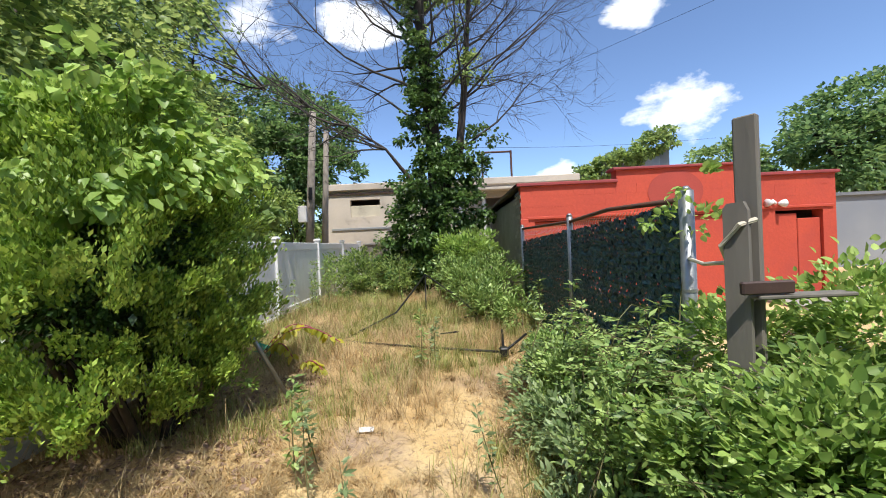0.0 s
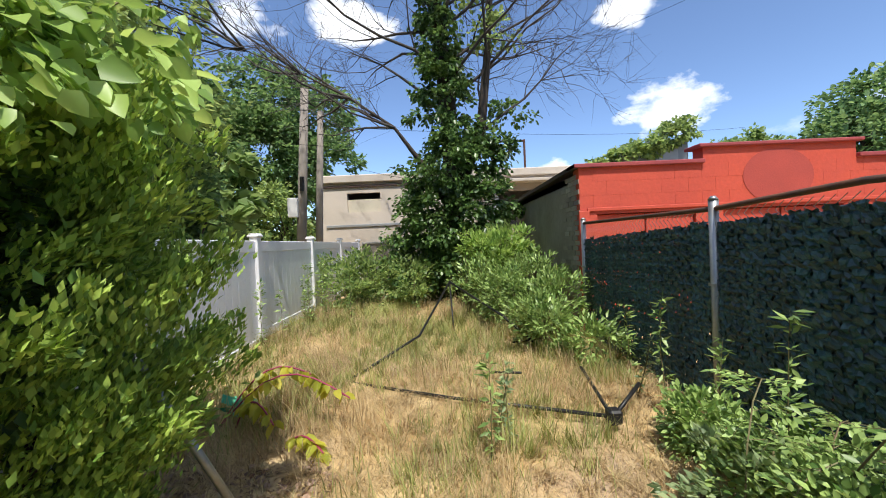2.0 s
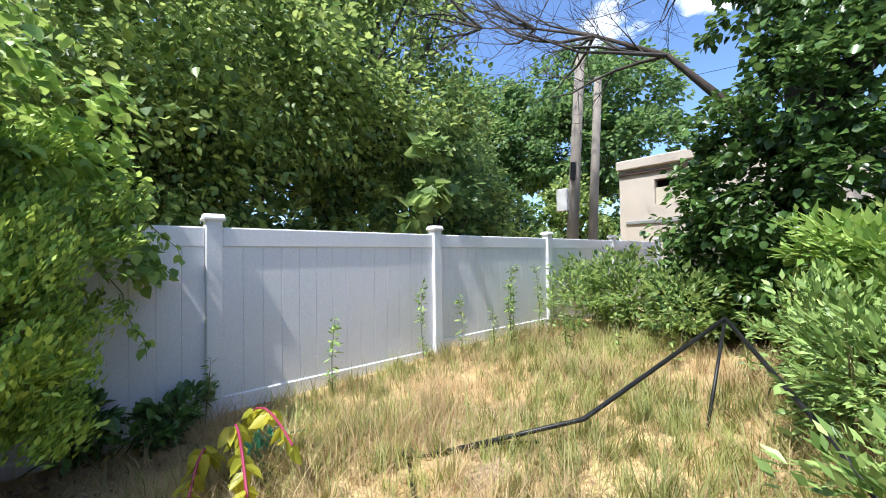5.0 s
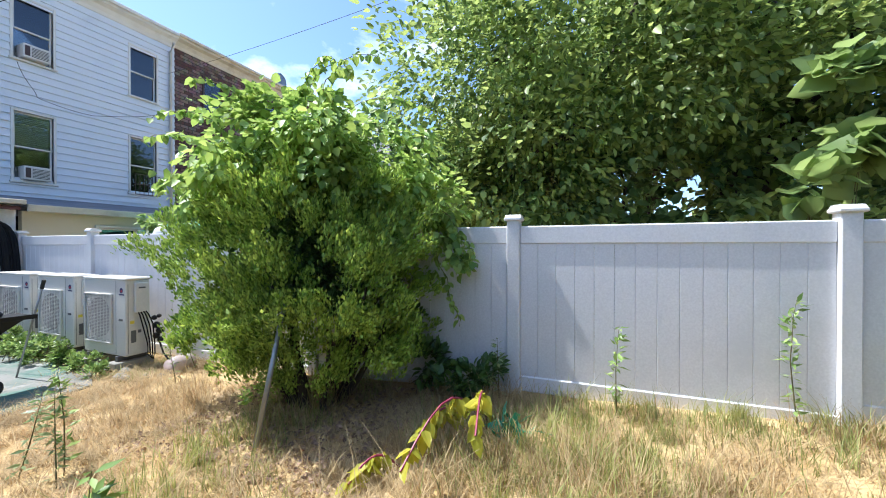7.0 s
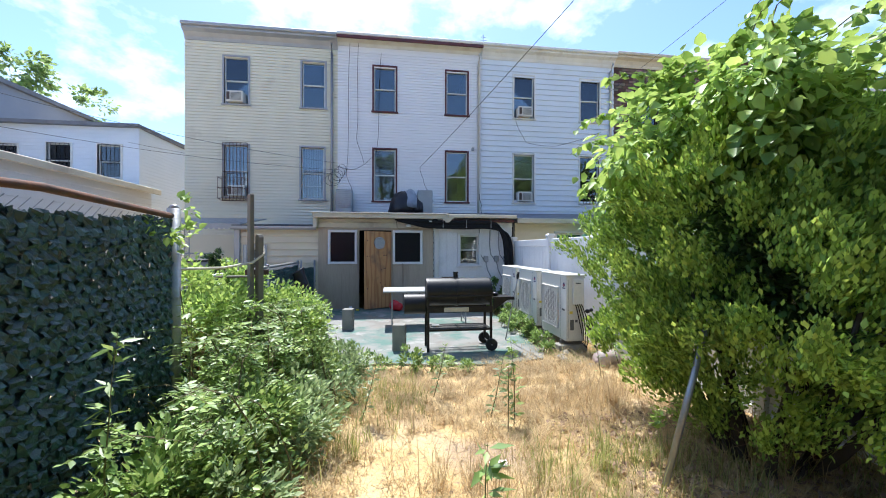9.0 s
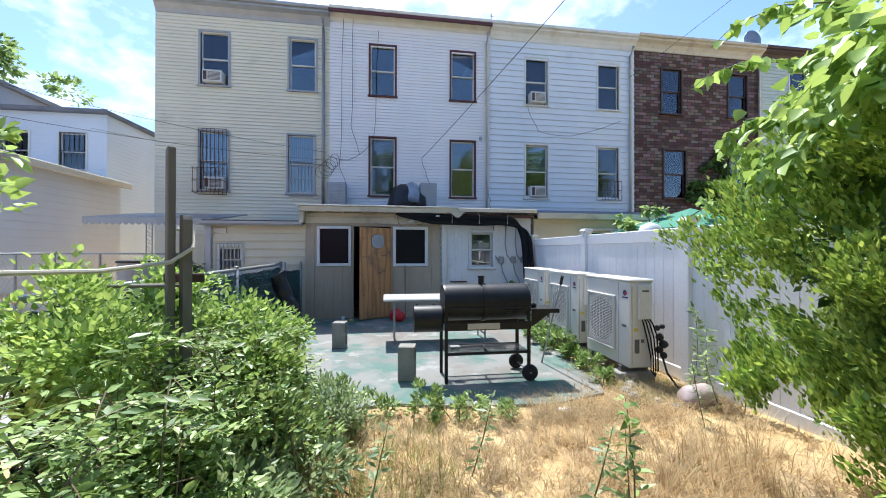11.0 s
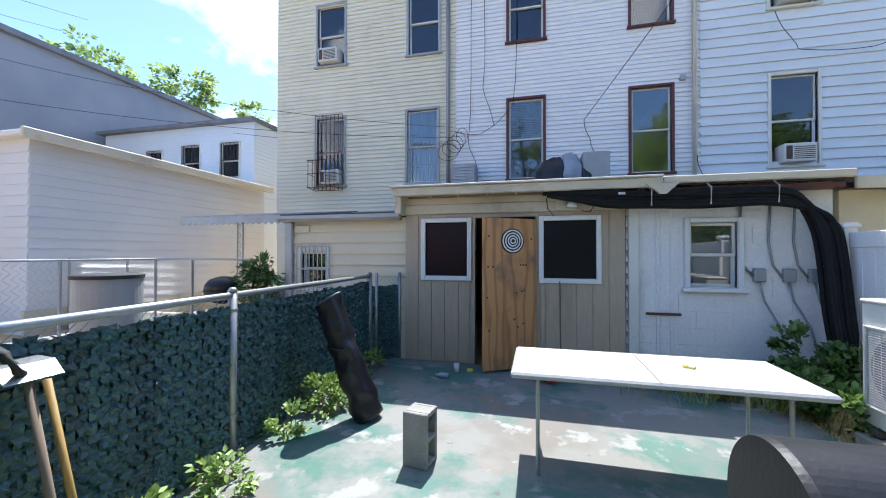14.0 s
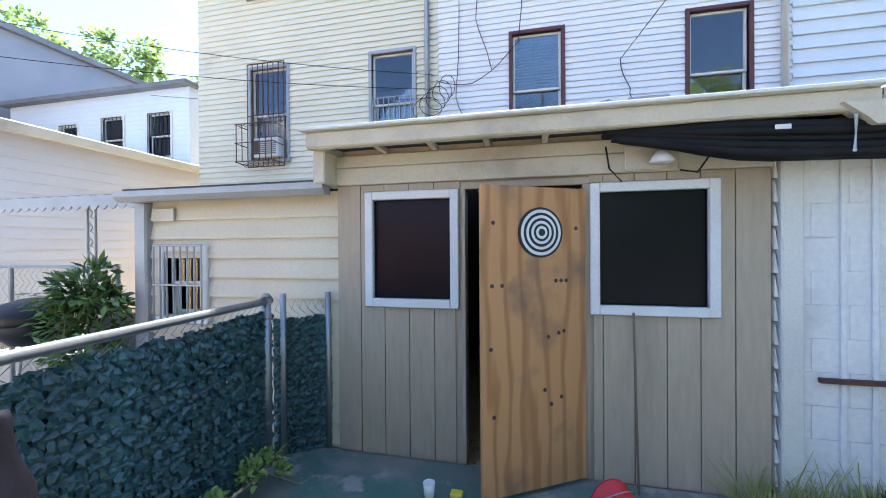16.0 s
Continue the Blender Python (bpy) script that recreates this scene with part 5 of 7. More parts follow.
tree("tree", "dense dark tree beyond the fence", (-12.5, 11.5, 0.2), (-12.3, 11.5, 7), [(-12.5, 10, 5.5, 3.0), (-12.0, 13, 7.0, 3.0), (-13, 15.5, 5.5, 2.8)], 14000, 0.24, 0.36, L_DARKTREE, 0.3, 0.7)
tree("tree", "tall dark green tree far behind the red garage", (21, 25, -0.2), (21, 25, 6), [(20, 24, 5.0, 2.8), (22.5, 25, 7.0, 3.0), (25, 26, 6.0, 3.2), (21, 24, 3.0, 2.2)], 16000, 0.28, 0.36, L_DARKTREE, 0.3, 0.7)
tree("tree", "yellow-green tree far behind the red garage", (17.5, 28, -0.2), (17.5, 28, 5), [(17.3, 28, 5.6, 1.9), (18.6, 28, 4.4, 1.6)], 6000, 0.22, 0.36, L_LIGHT, 0.15, 0.5)
tree("tree", "pale tree beyond the grey wall", (20, -14, -0.2), (20, -14, 9.5), [(18.5, -11, 10.2, 1.5), (17.6, -15, 9.8, 1.2), (22, -9, 10.8, 1.8), (26, -6, 11.2, 1.8)], 6000, 0.24, 0.36, L_LIGHT, 0.25, 0.5)
tree("sapling", "young tree with large pale leaves beyond the white fence", (-5.2, 1.9, 0), (-5.2, 1.9, 2.2), [(-5.2, 1.9, 2.35, 0.42), (-5.6, 2.3, 2.1, 0.35), (-4.9, 1.6, 2.0, 0.3)], 260, 0.14, 0.4, L_LIGHT, 0.03, 0.18, 5)

# understory behind the fence
for i, (x, y) in enumerate(((-6.2, 6.6), (-7.2, 8.6), (-6.4, 10.6), (-6.8, 12.6), (-6.4, 14.8), (-7.2, 17.0), (-8.0, 19.6), (-6.6, 21.5), (-10.5, 16.5), (-10.5, 20.0))):
    tree("bush", "dark leafy undergrowth behind the white fence", (x, y, 0.2), (x, y, 2.4), [(x, y - 0.5, 2.4, 1.2), (x - 0.6, y + 0.7, 2.7, 1.2), (x + 0.3, y + 0.4, 1.5, 1.0), (x - 0.3, y - 0.2, 3.6, 0.9)], 3600, 0.18, 0.36, L_TREE if i % 2 else L_DARKTREE, 0.08, 0.4, 4, "undergrowth behind the fence")
# ivy on the roof behind the garage
IV = thing("ivy_mass", "thick ivy growing over a roof edge", "ivy", (11, 26, 4))
P, out, _ = clumps([(8.6 + 0.7 * i, 27.5, 5.2 + 0.32 * i, 0.75) for i in range(8)], 5000, 0.35)
leaf_object("leaves", P, out, 0.2, 0.4, L_TREE, IV)
IVB = thing("ivy_mass", "green ivy climbing the brown house wall", "ivy", (-11.7, -3.6, 4))
P, out, _ = clumps([(-11.2, -3.5, 3.6, 0.5), (-11.8, -3.5, 4.2, 0.6), (-11.7, -3.5, 3.3, 0.6), (-12.2, -3.5, 4.8, 0.4)], 2200, 0.2)
P[:, 1] = -3.6 + np.abs(P[:, 1] + 3.5) * 0.4
leaf_object("leaves", P, out, 0.13, 0.42, L_IVY, IVB)


# ---------------------------------------------------------------- ivy-clad tree with bare branches
def bare_tree():
    t = thing("tree", "half-dead tree with ivy-wrapped trunk and bare spreading branches", "tree", (-0.15, 15.6, 0.28))
    rng = np.random.default_rng(21)
    trunk = [Vector(p) for p in ((-0.15, 15.6, 0.2), (-0.2, 15.6, 1.5), (-0.12, 15.6, 3.0), (-0.2, 15.6, 5.0), (-0.35, 15.65, 7.0), (-0.5, 15.7, 9.5), (-0.55, 15.7, 12.0))]
    part("trunk", Shape().tube(trunk, [0.3, 0.26, 0.24, 0.2, 0.16, 0.11, 0.04], 12), BARK, t, smooth=True)
    fork = [Vector(p) for p in ((-0.15, 15.6, 2.6), (0.55, 15.4, 4.2), (0.75, 15.3, 5.8), (0.95, 15.3, 8.0), (1.3, 15.4, 11.0))]
    part("limb", Shape().tube(fork, [0.16, 0.12, 0.09, 0.06, 0.02], 10), BARK, t, smooth=True)
    left = [Vector(p) for p in ((-0.2, 15.6, 2.4), (-0.9, 15.0, 3.5), (-1.4, 14.6, 4.15), (-2.3, 14.4, 4.75), (-3.2, 14.2, 5.2), (-4.2, 14.0, 5.6))]
    part("limb", Shape().tube(left, [0.09, 0.06, 0.035, 0.025, 0.018, 0.01], 8), BARK, t, smooth=True)
    twigs = Shape()

    def grow(p, d, length, r, depth):
        pts = [p]
        n = 5
        for i in range(n):
            d = (d + Vector(rng.normal(0, 0.16, 3).tolist()) + Vector((0, 0, 0.03))).normalized()
            pts.append(pts[-1] + d * length / n)
        twigs.tube(pts, [r * (1 - 0.75 * i / n) for i in range(n + 1)], 5 if r > 0.02 else 3, False)
        if depth:
            for k in range(4 if depth > 1 else 5):
                i = int(rng.integers(1, n + 1))
                side = Vector(rng.normal(0, 1, 3).tolist())
                nd = (d * 0.9 + side.normalized() * 0.75).normalized()
                grow(pts[i], nd, length * rng.uniform(0.45, 0.7), max(r * (1 - 0.6 * i / n) * 0.55, 0.0055), depth - 1)
    for i in range(26):
        src = trunk[3].lerp(trunk[5], i / 26.0)
        w = i * 2.4 + 0.5
        grow(src, Vector((math.cos(w), 0.6 * math.sin(w), 0.55)).normalized(), rng.uniform(2.6, 4.6), 0.045, 3)
    for i in range(14):
        src = fork[1].lerp(fork[4], i / 14)
        w = i * 2.1
        grow(src, Vector((0.5 + math.cos(w), 0.6 * math.sin(w), 0.5)).normalized(), rng.uniform(2.2, 3.8), 0.04, 3)
    for p in left[2:]:
        for k in range(4):
            grow(p, Vector((-0.8, rng.normal(0, 0.4), rng.uniform(-0.15, 0.6))).normalized(), rng.uniform(1.3, 2.6), 0.03, 2)
    part("bare_crown", twigs, TWIG, t, "bare grey branches and twigs", smooth=True, kind="stuff")
    blobs = [(-0.15 - 0.06 * i, 15.4, 4.2 + 0.5 * i, 0.62 - 0.035 * i) for i in range(10)]
    blobs += [(-0.3, 15.2, 2.2, 1.05), (-0.85, 15.2, 1.9, 0.75), (0.4, 15.3, 2.4, 0.9), (-0.2, 15.2, 3.3, 0.95), (-0.9, 15.1, 3.0, 0.6), (0.7, 15.3, 3.7, 0.6), (-0.7, 15.2, 1.0, 0.9), (0.2, 15.2, 1.2, 0.9), (-0.8, 15.3, 4.6, 0.35), (1.2, 15.3, 4.6, 0.45)]
    P, out, _ = clumps(blobs, 21000, 0.26, rng)
    leaf_object("ivy", P, out, 0.11, 0.42, L_IVY, t, 0.5, "dark ivy leaves round the trunk")
    P, out, _ = clumps([(-0.5, 15.5, 9.2, 0.9), (0.6, 15.3, 9.0, 0.8), (0.2, 15.4, 7.4, 0.5), (1.0, 15.3, 6.4, 0.5)], 3200, 0.3, rng)
    leaf_object("leaves", P, out, 0.11, 0.4, L_TREE, t)
    # low overhanging spray at the top of the yard
    P, out, _ = clumps([(-2.6, 14.0, 9.4, 0.7), (-3.3, 13.6, 9.9, 0.6)], 1100, 0.3, rng)
    leaf_object("leaves", P, out, 0.13, 0.4, L_TREE, t)


bare_tree()


# ---------------------------------------------------------------- evergreen bush with vines
def bush():
    t = thing("evergreen_bush", "broad evergreen bush overgrown with bright green climbing vines", "bush", (-2.44, 7.7, 0.12))
    rng = np.random.default_rng(5)
    for i in range(16):
        w = i * 2.4
        a = (-2.55 + 0.2 * math.cos(w), 7.9 + 0.2 * math.sin(w), 0.05)
        b = (-2.57 + 0.6 * math.cos(w), 7.9 + 0.7 * math.sin(w), 0.9 + 0.5 * rng.uniform())
        part("stem", Shape().tube(limb_path(a, b, 0.1, 5, rng), [0.036, 0.032, 0.028, 0.022, 0.016, 0.01], 6), BARK, t, "dark bare stem at the foot", smooth=True)
    # feathery upright tufts all over an uneven rounded body
    n = 570
    w = rng.uniform(0, 2 * math.pi, n)
    zz = rng.uniform(0.0, 1.0, n) ** 0.9
    prof = np.interp(zz, [0, 0.12, 0.35, 0.6, 0.8, 0.93, 1], [0.74, 0.93, 1.0, 0.95, 0.78, 0.50, 0.18])
    lump = np.array([noise.noise(Vector((math.cos(a) * 1.6, math.sin(a) * 1.6, z * 3.0))) for a, z in zip(w, zz)])
    rad = prof * (1.0 + 0.36 * lump) * rng.uniform(0.60, 1.08, n)
    C = np.stack([-2.58 + 0.84 * rad * np.cos(w), 7.72 + np.where(np.sin(w) < 0, 1.26, 1.05) * rad * np.sin(w), 0.38 + 2.1 * zz + 0.15 * lump + 0.06 * np.minimum(np.sin(w), 0) * (1 - zz)], 1)
    out = unit(np.stack([np.cos(w), np.sin(w), 0.9 + 0.5 * rng.normal(0, 1, n)], 1))
    m = 190
    reach = rng.uniform(0.16, 0.34, n)
    tt = rng.uniform(0, 1, (n, m))
    spread = (0.085 * np.sin(np.pi * np.clip(tt, 0.08, 0.97)) ** 0.6)[:, :, None]
    P = (C[:, None, :] + out[:, None, :] * (tt * reach[:, None])[:, :, None] + rng.normal(0, 0.62, (n, m, 3)) * spread).reshape(-1, 3)
    O = np.repeat(out, m, 0) + np.array([0, 0, 0.55])
    leaf_object("foliage", P, O, 0.046, 0.24, L_YEW, t, -0.1)
    # inner mass keeps the body opaque; its dark ivy green paints the shade between tufts
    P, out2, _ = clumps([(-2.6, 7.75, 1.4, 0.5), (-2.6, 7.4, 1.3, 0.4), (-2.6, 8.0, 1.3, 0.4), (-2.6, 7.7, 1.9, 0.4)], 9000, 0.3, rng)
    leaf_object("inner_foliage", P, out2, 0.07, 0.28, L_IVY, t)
    # vines over the top and down the fence side
    blobs = [(-2.34, 7.5, 2.35, 0.75), (-2.74, 8.2, 2.3, 0.7), (-2.2, 7.05, 2.1, 0.32), (-2.94, 8.7, 1.9, 0.5), (-3.14, 9, 1.4, 0.35), (-2.24, 8, 2.6, 0.5), (-3.04, 7.3, 2.4, 0.6), (-2.9, 6.7, 1.8, 0.36), (-2.4, 7.9, 2.75, 0.35), (-2.9, 7.8, 2.7, 0.35)]
    P, out3, _ = clumps(blobs, 9000, 0.2, rng)
    leaf_object("vine_leaves", P, out3, 0.088, 0.42, L_VINE, t, 0.7, "bright heart-shaped vine leaves")
    Q, QO = [], []
    for a, b, h in (((-2.24, 7.7, 2.7), (-2.54, 8.6, 3.05), 0.35), ((-2.34, 7.6, 2.6), (-1.6, 7.45, 2.7), 0.28), ((-2.14, 7.3, 2.6), (-1.65, 6.85, 2.5), 0.25), ((-2.24, 7, 2.5), (-1.74, 6.6, 2.4), 0.2), ((-2.44, 7.9, 2.7), (-3.14, 8.9, 2.7), 0.35), ((-2.54, 7.6, 2.7), (-2.3, 8.3, 2.9), 0.45), ((-2.24, 8.1, 2.6), (-1.94, 8.7, 2.7), 0.3), ((-2.84, 7.3, 2.6), (-3.14, 6.5, 2.9), 0.3), ((-1.94, 7, 2.2), (-1.75, 6.8, 2), 0.15), ((-2.94, 8.7, 2.2), (-2.84, 9.4, 1.4), 0.15), ((-3.04, 8.8, 1.9), (-2.99, 9.2, 0.8), 0.05)):
        a, b = Vector(a), Vector(b)
        pts = [a.lerp(b, i / 10) + Vector((0.02 * math.sin(i * 1.7), 0.02 * math.cos(i * 2.1), h * math.sin(math.pi * i / 13))) for i in range(11)]
        part("vine_shoot", Shape().tube(pts, [0.006 - 0.0004 * i for i in range(11)], 4, False), STEM, t)
        for i in range(44):
            k = rng.uniform(0.5, 9.9)
            p = pts[int(k)].lerp(pts[min(int(k) + 1, 10)], k % 1)
            Q.append(tuple(p)); QO.append((rng.normal(), rng.normal(), -0.5))
    leaf_object("vine_leaves", np.array(Q), np.array(QO, float), 0.078, 0.42, L_VINE, t, 0.8)


bush()


# ---------------------------------------------------------------- weeds, shrubs and grass
def weed_mass(name, label, blobs, count, leaf, width, material, stems=40, clump_r=0.16, droop=0.2, category="weeds"):
    B = np.array(blobs, float)
    c = B.mean(0)
    t = thing(name, label, category, (c[0], c[1], ground_z(c[0], c[1])), kind="")
    rng = np.random.default_rng(len(blobs) * 13 + count)
    P, out, C = clumps(blobs, count, clump_r, rng, 0.3, 0.95)
    keep = np.array([p[2] > ground_z(p[0], p[1]) + 0.01 for p in P])
    s = Shape()
    for i in range(stems):
        tip = C[rng.integers(0, len(C))]
        root = (tip[0] + rng.normal(0, 0.12), tip[1] + rng.normal(0, 0.12), ground_z(tip[0], tip[1]) - 0.02)
        s.tube(limb_path(root, tuple(tip), 0.06, 4, rng), [0.007, 0.006, 0.005, 0.004, 0.002], 4, False)
    part("stem_tangle", s, STEM, t, kind="stuff")
    leaf_object("leaves", P[keep], out[keep] + np.array([0, 0, 0.5]), leaf, width, material, t, droop)
    return t


weed_mass("shrub", "dense tangle of bright green leafy weeds against the fence", [(1.55, 5.5, 0.45, 0.45), (1.2, 6.0, 0.5, 0.42), (1.6, 6.2, 0.75, 0.4), (1.0, 6.6, 0.42, 0.38), (1.15, 7.2, 0.4, 0.36), (1.8, 5.15, 0.4, 0.36), (0.95, 7.8, 0.35, 0.32), (1.9, 5.8, 0.8, 0.4), (1.3, 5.3, 0.3, 0.35), (0.75, 6.2, 0.28, 0.25)], 25000, 0.042, 0.31, L_WEED, 90, 0.15)
weed_mass("shrub", "arching bright green shrub with pinnate leaves", [(1.75, 5.6, 1.15, 0.3), (1.35, 5.2, 0.85, 0.25), (1.9, 6.4, 1.1, 0.32), (1.05, 5.0, 0.75, 0.16), (1.55, 6.7, 1.0, 0.25), (1.12, 5.8, 0.85, 0.26), (0.95, 6.15, 0.75, 0.24), (1.3, 5.95, 1.0, 0.2)], 11000, 0.045, 0.31, L_VINE, 40, 0.14)
weed_mass("shrub", "grey-green mugwort thicket beside the dry grass", [(0.75, 7.4, 0.3, 0.28), (0.9, 8.2, 0.32, 0.3), (0.5, 5.6, 0.2, 0.22), (0.7, 5.25, 0.2, 0.25), (1.0, 5.6, 0.25, 0.25), (0.85, 6.9, 0.3, 0.3), (0.62, 6.5, 0.22, 0.22)], 8000, 0.06, 0.22, L_GREYWEED, 70, 0.12)
weed_mass("shrub", "broad-leaved creeping weeds along the fence foot", [(1.1, 8.2, 0.38, 0.3), (1.15, 8.9, 0.32, 0.25), (0.95, 7.6, 0.42, 0.3), (1.2, 7.0, 0.55, 0.25)], 9000, 0.05, 0.3, L_WEED, 40, 0.14)
weed_mass("shrub", "tall green mugwort weeds beside the slatted fence", [(0.7, 11.0, 0.6, 0.4), (1.0, 11.6, 0.75, 0.45), (0.5, 12.2, 0.8, 0.5), (0.2, 12.9, 0.85, 0.5), (0.95, 12.6, 1.0, 0.5), (1.1, 10.6, 0.5, 0.3), (0.4, 13.6, 1.05, 0.5)], 13000, 0.085, 0.2, L_WEED, 110, 0.16)
weed_mass("shrub", "dense green thicket at the end of the yard", [(-2.6 + 0.45 * i, 14.4 + 0.5 * (i % 3), 0.8 + 0.12 * (i % 2), 0.5) for i in range(8)] + [(-2.7, 15.5, 1.0, 0.7), (-1.5, 15.8, 1.1, 0.7), (1.0, 15.0, 1.2, 0.6), (0.7, 14.2, 1.5, 0.5), (-2.4, 15.2, 0.9, 0.6)], 16000, 0.10, 0.26, L_TREE, 90, 0.2)
weed_mass("shrub", "bright yellow-green sumac shrub at the end of the yard", [(0.5, 13.4, 1.35, 0.42), (0.9, 13.8, 1.55, 0.4), (0.2, 13.7, 1.55, 0.3)], 2800, 0.13, 0.2, L_VINE, 20, 0.16)
weed_mass("shrub", "low weeds growing along the patio edge", [(0.2, 5.25, 0.08, 0.16), (-0.2, 5.3, 0.1, 0.18), (-0.6, 5.35, 0.08, 0.15), (0.55, 5.2, 0.12, 0.2), (1.0, 5.0, 0.15, 0.22), (1.35, 4.8, 0.15, 0.22), (-1.0, 5.4, 0.06, 0.12)], 3600, 0.055, 0.24, L_WEED, 60, 0.09)
weed_mass("shrub", "leafy weeds between the patio and the air conditioners", [(-2.42, 2.8, 0.16, 0.2), (-2.4, 3.3, 0.18, 0.22), (-2.45, 3.75, 0.1, 0.16), (-2.42, 2.3, 0.15, 0.2), (-2.4, 4.2, 0.05, 0.14), (-2.3, 4.7, 0.03, 0.12)], 3200, 0.055, 0.32, L_WEED, 40, 0.09)
weed_mass("shrub", "leafy weeds at the foot of the green fence", [(2.15, 1.2, 0.12, 0.2), (2.1, 1.9, 0.14, 0.22), (2.1, 2.5, 0.1, 0.18), (2.05, 3.2, 0.1, 0.18), (2.2, 0.6, 0.1, 0.15), (2.0, 3.9, 0.14, 0.2)], 3000, 0.05, 0.34, L_WEED, 40, 0.09)
weed_mass("shrub", "dark leafy shrub in the shade of the block wall", [(-2.75, 0.5, 0.42, 0.32), (-2.95, 0.75, 0.35, 0.26), (-2.5, 0.9, 0.22, 0.24), (-2.6, 1.35, 0.15, 0.22), (-2.5, 0.35, 0.15, 0.2), (-1.6, 0.2, 0.06, 0.1), (-2.0, 0.22, 0.07, 0.12)], 3000, 0.075, 0.4, L_IVY, 22, 0.1)
weed_mass("shrub", "glossy green shrub beside the neighbour's porch", [(4.25, 0.2, 1.3, 0.26), (4.35, 0.1, 1.0, 0.28), (4.2, 0.25, 0.7, 0.22)], 1500, 0.11, 0.2, L_IVY, 14, 0.16, 0.6)
weed_mass("shrub", "vines on the neighbouring chain-link fence", [(9.5 + 0.6 * i, 11.4, 0.7 + 0.2 * (i % 3), 0.5) for i in range(8)], 4500, 0.12, 0.35, L_WEED, 20, 0.2)
weed_mass("shrub", "large-leaved green weed at the patio's corner", [(1.75, 5.75, 0.95, 0.22), (1.95, 5.4, 0.85, 0.22), (1.5, 5.6, 0.85, 0.18)], 160, 0.13, 0.42, L_VINE, 8, 0.16)
weed_mass("sapling", "young fig-like sapling with large pale lobed leaves behind the fence", [(-3.62, 12.1, 2.35, 0.32), (-3.7, 12.2, 2.8, 0.28), (-3.6, 12.0, 2.05, 0.25), (-3.8, 12.4, 2.5, 0.25)], 190, 0.21, 0.48, L_LIGHT, 6, 0.14, 0.9, "sapling")
weed_mass("shrub", "leaves of a vine climbing the tall fence's end post", [(1.6, 7.15, 1.65, 0.12), (1.55, 7.5, 1.75, 0.14), (1.6, 7.15, 1.2, 0.12), (1.5, 8.0, 1.7, 0.12), (1.62, 7.1, 1.95, 0.15)], 170, 0.055, 0.36, L_VINE, 1, 0.08)
weed_mass("shrub", "green weeds against the white fence foot", [(-3.05, 9.35, 0.35, 0.2), (-2.95, 9.1, 0.25, 0.2), (-3.1, 8.8, 0.4, 0.22), (-3.1, 8.6, 0.8, 0.18)], 900, 0.09, 0.3, L_IVY, 14, 0.1)


def frond_shrub(label, roots, count, seed, material):
    """Arching stems that carry pinnate fronds: paired leaflets along each rachis."""
    x0, y0 = roots[0]
    t = thing("shrub", label, "shrub", (x0, y0, ground_z(x0, y0)))
    rng = np.random.default_rng(seed)
    s, P, O = Shape(), [], []
    for i in range(count):
        rx, ry = roots[int(rng.integers(0, len(roots)))]
        rx, ry = rx + rng.normal(0, 0.16), ry + rng.normal(0, 0.22)
        w = rng.uniform(0, 6.283)
        reach, high = rng.uniform(0.25, 0.6), rng.uniform(0.5, 1.05)
        if rx + math.cos(w) * reach < 0.85:
            w = math.pi - w
        g = ground_z(rx, ry)
        line = [Vector((rx + math.cos(w) * reach * k * k, ry + math.sin(w) * reach * k * k, g + high * math.sin(1.9 * k) / math.sin(1.5707))) for k in (0, 0.2, 0.4, 0.6, 0.8, 1.0)]
        s.tube(line, [0.006, 0.0055, 0.005, 0.004, 0.003, 0.0015], 4, False)
        for f in range(9):
            k = rng.uniform(1.6, 4.95)
            a = line[int(k)].lerp(line[int(k) + 1], k % 1)
            v = rng.uniform(0, 6.283)
            d = Vector((math.cos(v), math.sin(v), rng.uniform(-0.1, 0.45))).normalized()
            long = rng.uniform(0.14, 0.26)
            tip = a + d * long - Vector((0, 0, 0.05))
            if tip.x < 0.62:
                continue
            s.tube([a, a.lerp(tip, 0.5) + Vector((0, 0, 0.012)), tip], [0.002, 0.0016, 0.001], 3, False)
            side = Vector((-d.y, d.x, 0.1))
            for q in range(7):
                c = a.lerp(tip, 0.15 + 0.12 * q)
                for h in (-1, 1):
                    P.append(tuple(c)); O.append(tuple(side * h * 2.0 + d * 0.9))
            P.append(tuple(tip)); O.append(tuple(d * 2.0))
    part("stem_tangle", s, STEM, t, kind="stuff")
    leaf_object("foliage", np.array(P), np.array(O, float), 0.052, 0.22, material, t, 0.25)


frond_shrub("arching weed shrub with pinnate fronds beside the dry grass", [(1.0, 5.6), (1.2, 6.1), (0.95, 6.7), (1.1, 7.3), (0.95, 7.9), (1.5, 5.5)], 95, 77, L_WEED)
frond_shrub("arching weed shrub with pinnate fronds by the patio corner", [(1.55, 5.3), (1.75, 5.0), (1.8, 5.7), (1.6, 6.1)], 55, 78, L_VINE)


